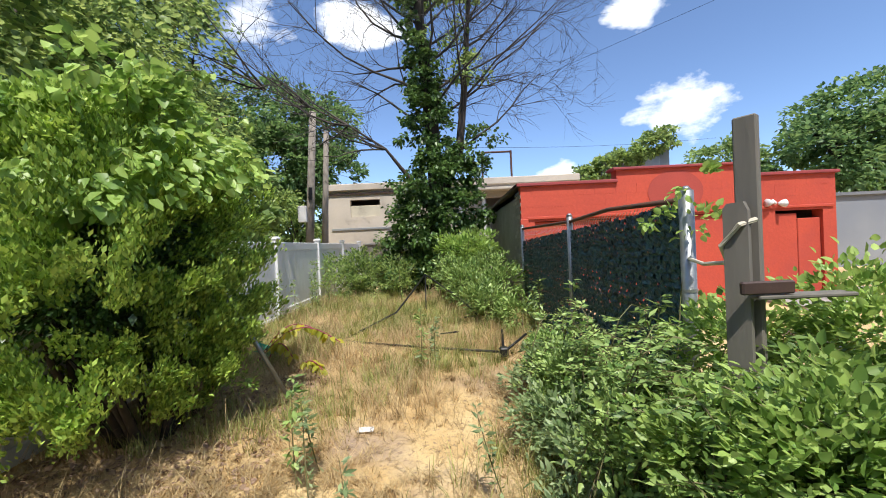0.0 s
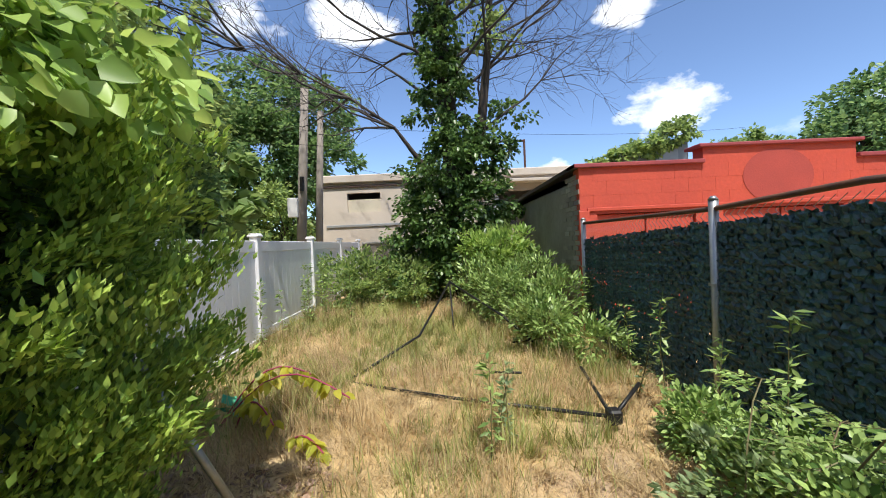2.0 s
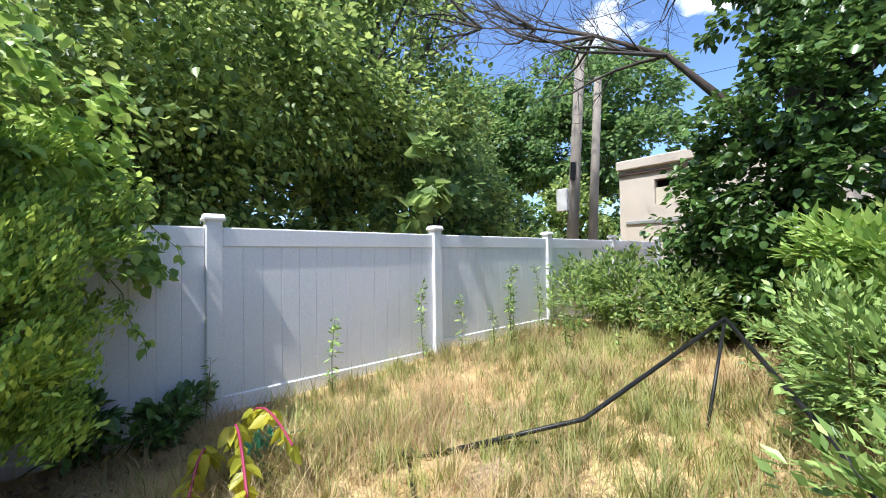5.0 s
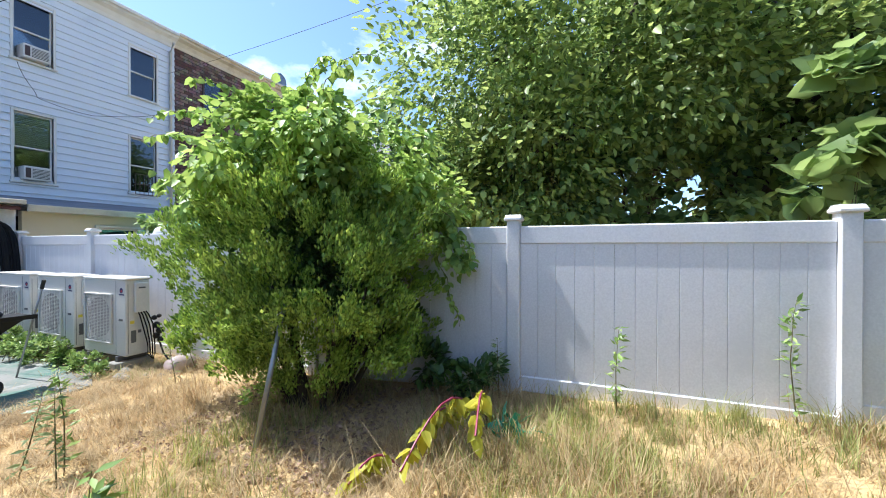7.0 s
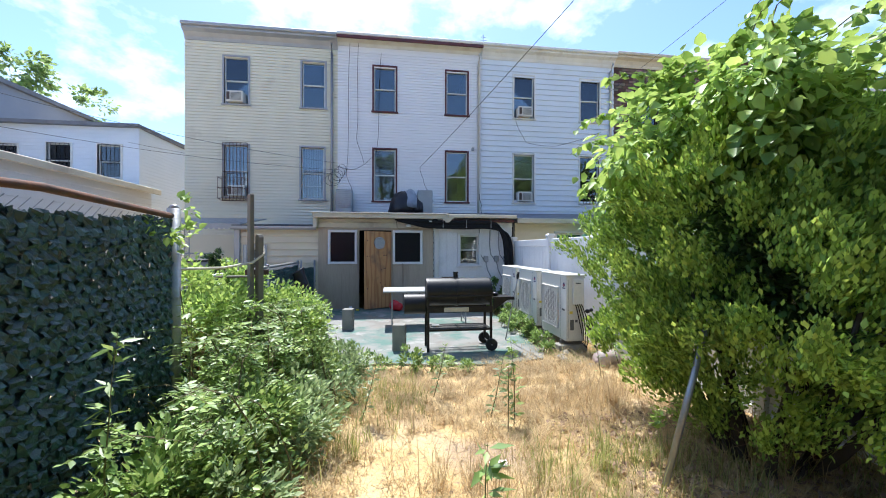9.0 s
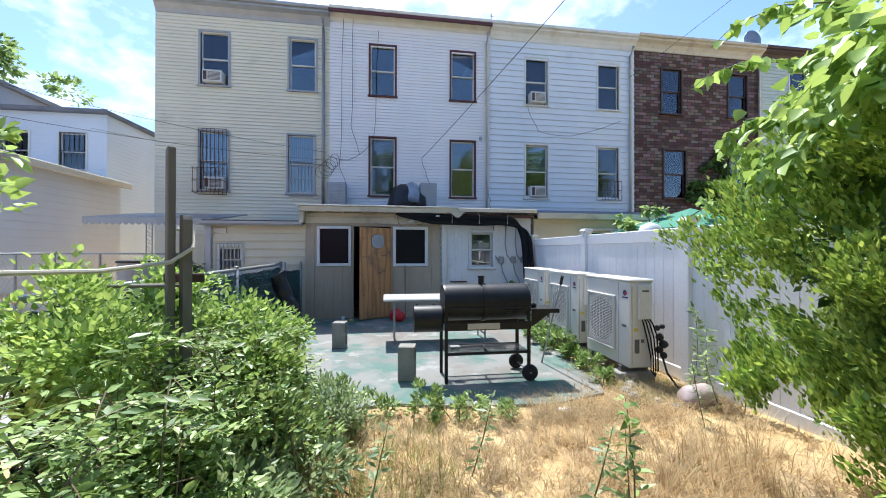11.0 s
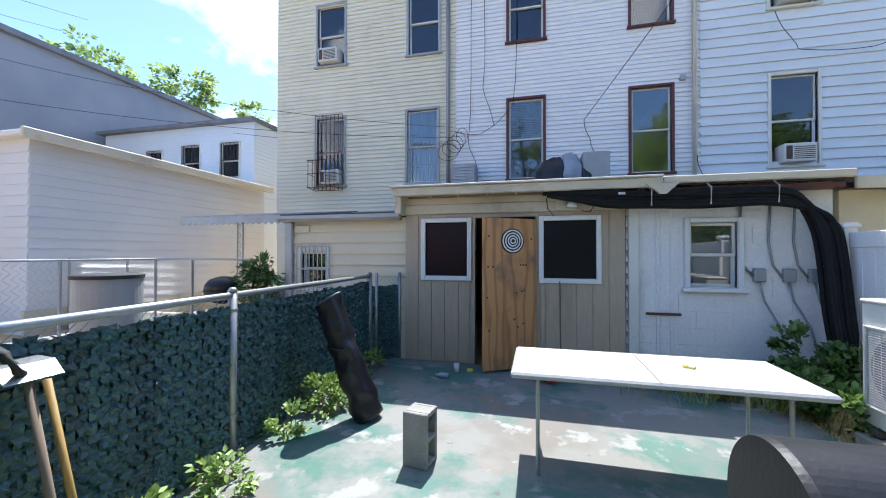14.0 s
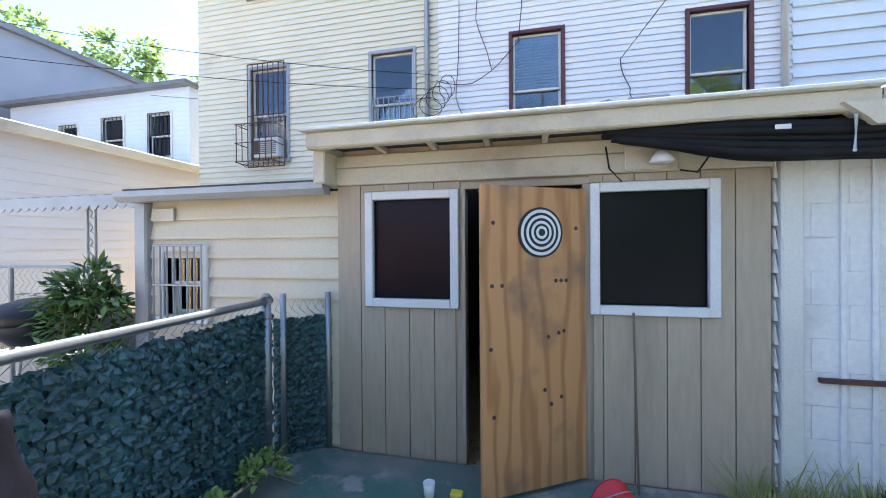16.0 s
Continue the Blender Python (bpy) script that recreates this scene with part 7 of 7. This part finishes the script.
for y0 in (3.81, 2.61, 1.41):
    ac_unit(y0)
    for y in (y0 + 0.15, y0 + 0.79):
        solo("support_block", Shape().box(-2.52, -2.98, y - 0.1, y + 0.1, -0.03, 0.09, 0.01), BLOCK, "grey concrete block under the heat pump", "concrete block", group="support blocks")


def walking_pole():
    t = thing("grabber_pole", "long thin metal pole with black grip leaning on the smoker", "pole", (-1.95, 3.8, 0))
    a, b = Vector((-1.93, 3.85, 0.0)), Vector((-2.0, 4.3, 1.15))
    part("shaft", Shape().tube([a, b], 0.011, 8), GALV, t, smooth=True)
    part("grip", Shape().tube([a.lerp(b, 0.95), b + Vector((0, 0.02, 0.05))], 0.02, 8), RUBBER, t)


walking_pole()
s = Shape().lathe([(0.0, 0.0), (0.09, 0.005), (0.115, 0.04), (0.118, 0.25), (0.1, 0.31), (0.0, 0.33)], (0, 0, 0), 18, "x")
keg = solo("plastic_drum", s.moved(pose(-3.0, 5.42, 0.09, 0, 0, 12)), PINK, "dirty pale pink plastic drum lying on its side", "drum", smooth=True)
BK = thing("bucket", "red plastic bucket lying on its side on the patio", "bucket", (-0.1, 0.55, 0))
bkm = Matrix.Translation((-0.17, 0.68, 0.118)) @ Vector((0.14, -0.26, 0.012)).to_track_quat("Z", "Y").to_matrix().to_4x4()
part("body", Shape().lathe([(0.0, 0.0), (0.095, 0.0), (0.1, 0.008), (0.128, 0.26), (0.138, 0.262), (0.138, 0.278), (0.124, 0.278), (0.096, 0.012), (0.0, 0.012)], (0, 0, 0), 28).moved(bkm), REDMET, BK, smooth=True)
part("handle", Shape().tube([bkm @ Vector((0.137 * math.cos(a), 0.137 * math.sin(a), 0.27 - 0.11 * math.sin(a))) for a in [math.pi * k / 12 for k in range(13)]], 0.003, 6), GALV, BK, "thin wire bail handle", smooth=True)
solo("paper_cup", Shape().lathe([(0.028, 0.0), (0.04, 0.11), (0.037, 0.11), (0.0, 0.1)], (1.05, 0.45, 0.0), 14), WHITE, "white paper cup on the patio by the wall", "cup", smooth=True)
solo("plastic_bottle", Shape().lathe([(0.0, 0.0), (0.03, 0.0), (0.032, 0.1), (0.012, 0.14), (0.012, 0.165), (0.0, 0.165)], (1.1, 0.72, 0.032), 12, "x"), TAR, "crushed clear plastic bottle on the patio", "bottle", smooth=True)
solo("sponge", Shape().box(0.84, 0.92, 0.36, 0.42, 0.0, 0.035, 0.006), YELLOWTAG, "yellow sponge on the patio by the door", "sponge")
solo("rod", Shape().tube([(-0.27, 0.05, 1.18), (-0.28, 0.12, 0.0)], 0.008, 6), POLEWOOD, "thin wooden rod leaning on the tan wall", "rod")
solo("black_planter", Shape().lathe([(0.0, 0.0), (0.13, 0.0), (0.17, 0.06), (0.16, 0.09), (0.0, 0.085)], (1.45, 4.3, 0.0), 18), RUBBER, "black plastic tub on the patio edge", "tub", smooth=True)
# spade leaning on the green fence
T = thing("shovel", "old wooden-handled shovel leaning on the green fence", "shovel", (1.95, 4.1, 0))
part("shaft", Shape().tube([(1.9, 4.15, 0.0), (2.12, 4.2, 1.05)], 0.017, 8), POLEWOOD, T, smooth=True)
part("d_grip", Shape().tube([(2.12, 4.2, 1.03), (2.06, 4.26, 1.07), (2.05, 4.3, 1.15), (2.16, 4.3, 1.18), (2.22, 4.24, 1.12), (2.13, 4.2, 1.05)], 0.016, 8), RUBBER, T, "black plastic D-shaped grip", smooth=True)
solo("broom", Shape().tube([(2.0, 4.02, 0.0), (2.17, 4.1, 0.98)], 0.016, 8), POLE_YELLOW, "yellow wooden broomstick leaning on the green fence", "broomstick", smooth=True)
part("blade", Shape().prism([(2.06, 1.02), (2.2, 1.04), (2.28, 1.09), (2.12, 1.08)], "y", 4.1, 4.3), GALV, T)


# ---------------------------------------------------------------- on and around the extension
def lineset():
    t = thing("cable_bundle", "thick bundle of black insulated pipes strapped along the eave", "pipes", (-1.8, 0.25, 2.2))
    rng = np.random.default_rng(9)
    for k in range(16):
        oy, oz = rng.uniform(-0.07, 0.08), rng.uniform(-0.11, 0.08)
        j = rng.uniform(-0.02, 0.02)
        pts = [(-0.3 + 0.25 * rng.uniform(), 0.20 + oy * 0.3, 2.33 + oz * 0.3), (-0.8, 0.2 + oy, 2.26 + oz + j), (-1.3, 0.2 + oy, 2.23 + oz), (-1.9, 0.2 + oy, 2.23 + oz + j), (-2.5, 0.2 + oy, 2.24 + oz), (-2.8, 0.2 + oy, 2.2 + oz), (-2.98 + oz, 0.22 + oy, 2.05 + oz * 0.5), (-3.08 + oz, 0.25 + oy, 1.8), (-3.1 + oz, 0.3 + oy, 1.4), (-3.1 + oz, 0.36 + oy, 0.9), (-3.1 + oz * 0.8, 0.5 + oy, 0.3)]
        sm = []
        for i in range(len(pts) - 1):
            for q in range(3):
                sm.append(Vector(pts[i]).lerp(Vector(pts[i + 1]), q / 3))
        sm.append(Vector(pts[-1]))
        sm = [sm[0]] + [(sm[i - 1] + sm[i] * 2 + sm[i + 1]) / 4 for i in range(1, len(sm) - 1)] + [sm[-1]]
        part("pipe", Shape().tube(sm, 0.029, 7), CABLE, t, smooth=True)
    for x in (-1.32, -1.95, -2.62):
        part("strap", Shape().tube([(x, 0.09, 2.14), (x, 0.3, 2.14), (x, 0.31, 2.33), (x + 0.02, 0.2, 2.42)], 0.01, 6), SILVER, t, "silver tape strap")
    part("tag", Shape().box(-0.95, -1.03, 0.29, 0.30, 2.28, 2.31, 0.004), WHITE, t)


lineset()
for x in (-2.55, -2.85, -3.1):
    b = thing("junction_box", "grey electrical disconnect box on the white wall", "electrical box", (x, 0.03, 1.3), group="electrical boxes on the wall")
    part("case", Shape().box(x - 0.06, x + 0.06, 0.004, 0.07, 1.22, 1.38, 0.01), GREYPVC, b)
    part("conduit", Shape().tube([(x + 0.18, 0.03, 2.2), (x + 0.2, 0.03, 1.7), (x + 0.16, 0.03, 1.42), (x + 0.06, 0.03, 1.28)], 0.014, 7), GREYPVC, b, smooth=True)
    part("conduit", Shape().tube([(x, 0.04, 1.22), (x - 0.04, 0.05, 1.0), (x - 0.18, 0.08, 0.7), (x - 0.2, 0.2, 0.35)], 0.013, 7), GREYPVC, b, smooth=True)
solo("door_bar", Shape().box(-1.32, -1.72, 0.02, 0.05, 0.78, 0.81, 0.004), RUST, "rusty iron bar fixed to the white block wall", "bar")
L = thing("flood_lamp", "white twin-spot lamp under the eave", "lamp", (-0.45, 0.12, 2.25))
part("base_plate", Shape().box(-0.22, -0.55, 0.029, 0.05, 2.13, 2.3, 0.008), CREAMTRIM, L)
part("lamp_head", Shape().lathe([(0.0, 0.05), (0.03, 0.045), (0.05, 0.02), (0.075, -0.02), (0.06, -0.035), (0.0, -0.03)], (-0.42, 0.13, 2.19), 16), WHITE, L, smooth=True)
part("wire", Shape().tube([(-0.1, 0.05, 2.3), (-0.12, 0.06, 2.15), (-0.2, 0.05, 2.06)], 0.006, 5), CABLE, L)
part("wire", Shape().tube([(-0.55, 0.06, 2.12), (-0.65, 0.06, 2.1), (-0.75, 0.06, 2.25)], 0.006, 5), CABLE, L)
# roof clutter
C = thing("covered_condenser", "old roof condenser under black plastic and a grey tarpaulin", "air conditioner", (-0.6, -2.6, 2.75))
part("condenser", Shape().box(-0.85, -1.35, -3.1, -2.5, 2.72, 3.55, 0.02), GREYTRIM, C)
rng = np.random.default_rng(3)
for nm, cx, cz, rx, rz, mt in (("tarpaulin", -0.35, 2.75, 0.48, 0.75, FABRIC), ("tarpaulin", -0.62, 2.95, 0.3, 0.62, TAR), ("tarpaulin", -0.85, 2.8, 0.2, 0.5, FABRIC)):
    s = Shape().lathe([(1.0, 0.0), (0.95, 0.3), (0.8, 0.62), (0.5, 0.9), (0.15, 1.0), (0.0, 1.0)], (0, 0, 0), 18)
    s.v = [(cx + v[0] * rx + rng.normal(0, 0.02), -2.7 + v[1] * 0.38 + rng.normal(0, 0.02), cz + v[2] * rz + rng.normal(0, 0.015)) for v in s.v]
    part(nm, s, mt, C, "crumpled sheet", smooth=True)
R = thing("roof_cooling_box", "grey slatted metal box on the shed roof", "air conditioner", (1.65, -3.3, 2.85))
part("case", Shape().box(1.38, 1.92, -3.6, -3.1, 2.8, 3.6, 0.02), GREYTRIM, R)
for i in range(9):
    part("louvre", Shape().box(1.42, 1.88, -3.1, -3.085, 2.98 + i * 0.065, 3.02 + i * 0.065, 0.004), GALV, R)
for k, pts in enumerate((((-3.2, -3.5, 3.6), (-3.25, -3.4, 3.1), (-3.2, -3.3, 2.8)), ((0.4, -3.58, 8.6), (0.55, -3.58, 5.0), (1.3, -3.58, 4.4), (1.95, -3.56, 4.5)), ((1.2, -3.6, 9.0), (1.25, -3.6, 5.5), (1.0, -3.6, 4.6)), ((1.5, -3.6, 8.9), (1.6, -3.6, 4.2), (1.4, -3.6, 3.6)), ((-1.0, -3.6, 4.55), (-1.15, -3.6, 4.0), (-1.5, -3.6, 3.3)), ((-4.6, -3.55, 6.4), (-5.0, -3.55, 5.6), (-6.2, -3.55, 5.5)), ((-6.2, -3.55, 5.5), (-8.0, -3.5, 6.1)))):
    sm = []
    for i in range(len(pts) - 1):
        for q in range(6):
            sm.append(Vector(pts[i]).lerp(Vector(pts[i + 1]), q / 6) + Vector((0.02 * math.sin(q + i), 0, -0.05 * math.sin(math.pi * q / 6))))
    sm.append(Vector(pts[-1]))
    solo("wall_cable", Shape().tube(sm, 0.007, 5), CABLE, "loose black cable hanging on the house wall", "cable", group="cables on the house walls")
tang = Shape()
for i in range(5):
    c = Vector((1.75 + 0.08 * i, -3.5, 4.35 - 0.1 * i))
    tang.tube([c + Vector((0.14 * math.cos(a) * (1 + 0.2 * i), 0.03 * i, 0.2 * math.sin(a))) for a in [k * 0.5 for k in range(14)]], 0.006, 4, False)
solo("cable_tangle", tang, CABLE, "tangle of coiled service cables on the house corner", "cable")
AN = thing("television_aerial", "small metal television aerial on the roof", "aerial", (-3.5, -4.2, 9.1))
part("mast", Shape().tube([(-3.5, -4.2, 9.1), (-3.5, -4.2, 9.9)], 0.015, 6), GALV, AN)
for i in range(4):
    part("rod", Shape().tube([(-3.75 + 0.05 * i, -4.2, 9.45 + 0.12 * i), (-3.25 - 0.05 * i, -4.2, 9.45 + 0.12 * i)], 0.008, 5), GALV, AN)
SD = thing("satellite_dish", "grey satellite dish on the roof edge", "satellite dish", (-13.7, -3.9, 9.2))
part("dish", Shape().lathe([(0.0, 0.0), (0.15, 0.015), (0.3, 0.06), (0.38, 0.11), (0.37, 0.12), (0.0, 0.02)], (-13.7, -3.9, 9.6), 24, "y"), GALV, SD, smooth=True)
part("mast", Shape().tube([(-13.7, -3.9, 9.1), (-13.7, -3.9, 9.6)], 0.02, 8), GALV, SD)
U = thing("patio_umbrella", "open green canvas umbrella beyond the white fence", "umbrella", (-6.2, 1.6, 0))
can = Shape()
n = 8
apex = (-6.2, 1.6, 2.42)
ring = [(-6.2 + 1.55 * math.cos(2 * math.pi * i / n), 1.6 + 1.55 * math.sin(2 * math.pi * i / n), 1.95) for i in range(n)]
for i in range(n):
    can.poly([apex, ring[i], ring[(i + 1) % n]])
    a, b = ring[i], ring[(i + 1) % n]
    can.poly([a, b, (b[0], b[1], b[2] - 0.12), (a[0], a[1], a[2] - 0.12)])
part("canopy", can, UMBR, U)
part("pole", Shape().tube([(-6.2, 1.6, -0.03), (-6.2, 1.6, 2.42)], 0.022, 8), GALV, U)
solo("globe_lamp", Shape().lathe([(0.0, -0.2), (0.12, -0.16), (0.2, 0.0), (0.14, 0.14), (0.0, 0.2)], (-4.05, 3.2, 1.78), 18).tube([(-4.05, 3.2, -0.03), (-4.05, 3.2, 1.6)], 0.03, 8), WHITE, "white globe lamp on a post beyond the fence", "lamp", smooth=True)

# ---------------------------------------------------------------- neighbour's yard
N = thing("chain_link_fence", "old galvanised chain-link fence round the neighbour's yard", "fence", (6, -0.2, 0))
for p, q in (((4.6, -0.3), (9.3, -0.35)), ((7.0, -0.3), (7.2, 5.5))):
    L_ = math.hypot(q[0] - p[0], q[1] - p[1])
    n = int(L_ / 1.2)
    for i in range(n + 1):
        x, y = p[0] + (q[0] - p[0]) * i / n, p[1] + (q[1] - p[1]) * i / n
        part("post", Shape().tube([(x, y, -0.01), (x, y, 1.45)], 0.024, 8), GALV, N)
    part("top_rail", Shape().tube([(p[0], p[1], 1.44), (q[0], q[1], 1.44)], 0.018, 8), GALV, N)
    wv = Shape()
    k = int(L_ / 0.09)
    for i in range(k):
        pts = []
        for j in range(16):
            f = (i + (j % 2)) / k
            pts.append((p[0] + (q[0] - p[0]) * f, p[1] + (q[1] - p[1]) * f, 1.42 - j * 0.08))
        wv.tube(pts, 0.0028, 3, False)
    part("wire_mesh", wv, GALV, N, kind="stuff")
solo("low_wall", Shape().box(4.4, 9.3, -0.5, -0.4, -0.01, 0.42, 0.02), SID_CREAM, "low cream rendered wall under the chain-link", "wall")
K = thing("kettle_grill", "black dome-lidded kettle grill in the neighbour's yard", "grill", (5.0, 0.17, 0))
part("lid", Shape().lathe([(0.29, 0.0), (0.27, 0.1), (0.2, 0.18), (0.08, 0.22), (0.0, 0.225)], (5.0, 0.17, 0.95), 24), BLACK, K, smooth=True)
part("bowl", Shape().lathe([(0.0, 0.0), (0.15, 0.03), (0.26, 0.13), (0.29, 0.22), (0.29, 0.225)], (5.0, 0.17, 0.72), 24), BLACK, K, smooth=True)
for i in range(3):
    w = i * 2.09
    part("leg", Shape().tube([(5.0 + 0.12 * math.cos(w), 0.17 + 0.12 * math.sin(w), 0.76), (5.0 + 0.28 * math.cos(w), 0.17 + 0.28 * math.sin(w), 0.0)], 0.012, 6), GALV, K)
TK = thing("planter_tank", "round grey metal tank standing in the neighbour's yard", "tank", (3.56, 2.89, 0))
part("shell", Shape().lathe([(0.0, 0.0), (0.235, 0.0), (0.235, 1.34), (0.0, 1.34)], (3.56, 2.89, -0.005), 36), GREYPVC, TK, smooth=False)
part("lid", Shape().lathe([(0.0, 0.0), (0.247, 0.0), (0.247, 0.03), (0.22, 0.04), (0.0, 0.04)], (3.56, 2.89, 1.336), 36), RUBBER, TK, "thin black lid")
AF = solo("fence_panel", Shape().box(4.2, 4.25, -0.3, 0.2, 0.0, 1.0), GREYTRIM, "short grey metal panel beside the porch", "panel")

# ---------------------------------------------------------------- wooden posts, shelf and rope by the fence
pm = pose(1.371, 6.382, 0, 0, 0, -56)
WP = thing("timber_plank", "tall weathered grey plank standing upright", "post", (1.371, 6.382, 0.0))
part("plank", Shape().box(-0.045, 0.045, -0.02, 0.02, -0.1, 2.09, 0.006, pm), WOOD_G, WP)
pm2 = pose(1.30, 6.36, 0, 0, 0, -52)
WP2 = thing("timber_post", "short split grey timber post tied with rope", "post", (1.30, 6.36, 0.0))
part("post", Shape().prism([(-0.045, -0.1), (0.045, -0.1), (0.045, 1.67), (0.03, 1.71), (-0.03, 1.705), (-0.045, 1.68)], "y", -0.022, 0.022).moved(pm2), WOOD_G, WP2)
part("rope", Shape().tube([(1.6, 7.16, 1.42), (1.45, 6.8, 1.41), (1.33, 6.46, 1.44), (1.25, 6.39, 1.52), (1.28, 6.32, 1.61), (1.36, 6.33, 1.63)], 0.011, 7), CREAMTRIM, WP2, "frayed white rope")
SH = thing("plank_shelf", "warped grey-red plank shelf nailed to a timber post", "shelf", (1.42, 6.33, 1.3))
part("plank", Shape().box(1.31, 1.72, 6.26, 6.34, 1.292, 1.31, 0.005), WOOD_G, SH)
part("bracket_board", Shape().box(1.24, 1.46, 6.26, 6.285, 1.315, 1.37, 0.006), DKBROWN, SH)
PP = solo("pipe_rail", Shape().tube([(2.2, 5.5, 0.95), (2.6, 7.2, 0.78), (2.9, 8.5, 0.72)], 0.03, 10), GALV, "long galvanised pipe lying over the old fence", "pipe", smooth=True)
for i, (x, y) in enumerate(((6.75, 11.2), (7.1, 11.25))):
    cbm = thing("concrete_block", "hollow concrete block lying before the garage", "concrete block", (x, y, 0), group="blocks by the garage")
    s = Shape()
    for a in (0.0, 0.18, 0.36):
        s.box(x + a, x + a + 0.035, y, y + 0.19, 0.33, 0.52, 0.004)
    s.box(x, x + 0.395, y, y + 0.19, 0.33, 0.36, 0.004).box(x, x + 0.395, y, y + 0.19, 0.49, 0.52, 0.004)
    part("shell", s, BLOCK, cbm)
solo("concrete_step", Shape().box(5.9, 7.4, 10.9, 11.8, 0.0, 0.33, 0.02), CONC, "low concrete step before the garage door", "step")


# ---------------------------------------------------------------- fallen gazebo frame in the grass
def frame_bar(t, pts, r=0.016, name="bar"):
    part(name, Shape().tube(pts, r, 8), BLACK, t, smooth=True)


GF = thing("gazebo_frame", "collapsed black steel canopy frame lying in the dry grass", "frame", (-0.4, 10.3, 0.25))
gz = 0.27
frame_bar(GF, [(-1.63, 10.47, 0.19), (-0.88, 11.33, 0.44), (-0.42, 12.73, 0.98)])
frame_bar(GF, [(-1.63, 10.47, 0.19), (-1.25, 10.95, 0.28), (-1.1, 11.15, 0.27)], 0.012)
frame_bar(GF, [(-1.63, 10.47, 0.19), (-0.55, 9.8, 0.24), (0.67, 9.22, 0.27)])
frame_bar(GF, [(0.67, 9.22, 0.27), (0.99, 9.45, 0.42)])
frame_bar(GF, [(0.67, 9.22, 0.25), (0.79, 10.18, 0.32)])
frame_bar(GF, [(-0.42, 12.73, 0.98), (0.25, 11.6, 0.6), (0.55, 11.1, 0.35)])
frame_bar(GF, [(-0.42, 12.73, 0.98), (-0.40, 12.06, 0.23)], 0.012)
frame_bar(GF, [(0.3, 11.2, 0.33), (0.85, 11.25, 0.36)], 0.012)
frame_bar(GF, [(-0.1, 10.35, 0.26), (0.15, 10.0, 0.36)], 0.012)
part("corner_joint", Shape().box(0.62, 0.72, 9.17, 9.27, 0.22, 0.33, 0.015), BLACK, GF)
part("corner_joint", Shape().box(-1.67, -1.59, 10.43, 10.51, 0.16, 0.25, 0.012), BLACK, GF)
ST = solo("leaning_pole", Shape().tube([(-1.52, 8.24, 0.22), (-1.95, 8.09, 1.2)], 0.019, 10), GALV, "pale grey metal pole leaning into the bush", "pole", smooth=True)
rng = np.random.default_rng(14)
s = Shape()
for i in range(26):
    a = rng.normal(0, 1, 3) * 0.06
    p = Vector((-2.4 + a[0], 9.8 + a[1], 0.2 + abs(a[2]) * 0.6))
    d = [Vector(rng.normal(0, 0.06, 3).tolist()) for _ in range(2)]
    s.poly([p, p + d[0], p + d[0] + d[1], p + d[1]])
solo("plastic_bag", s, GREENPLASTIC, "torn green plastic film lying by the fence", "litter")
for x, y in ((-0.75, 7.7), (-1.6, 5.3)):
    solo("paper_scrap", Shape().box(x, x + 0.13, y, y + 0.07, ground_z(x, y) + 0.01, ground_z(x, y) + 0.03, 0.008), WHITE, "crumpled white paper scrap in the grass", "litter", group="paper scraps")
for i in range(7):
    x, y = -2.5 + 0.12 * math.sin(i * 5), 4.5 + i * 0.16
    solo("rubble_stone", Shape().lathe([(0.0, 0.0), (0.06, 0.01), (0.07, 0.04), (0.03, 0.07), (0.0, 0.07)], (x, y, -0.03), 7), BLOCK, "broken concrete lump beside the patio", "stone", group="broken lumps of concrete")
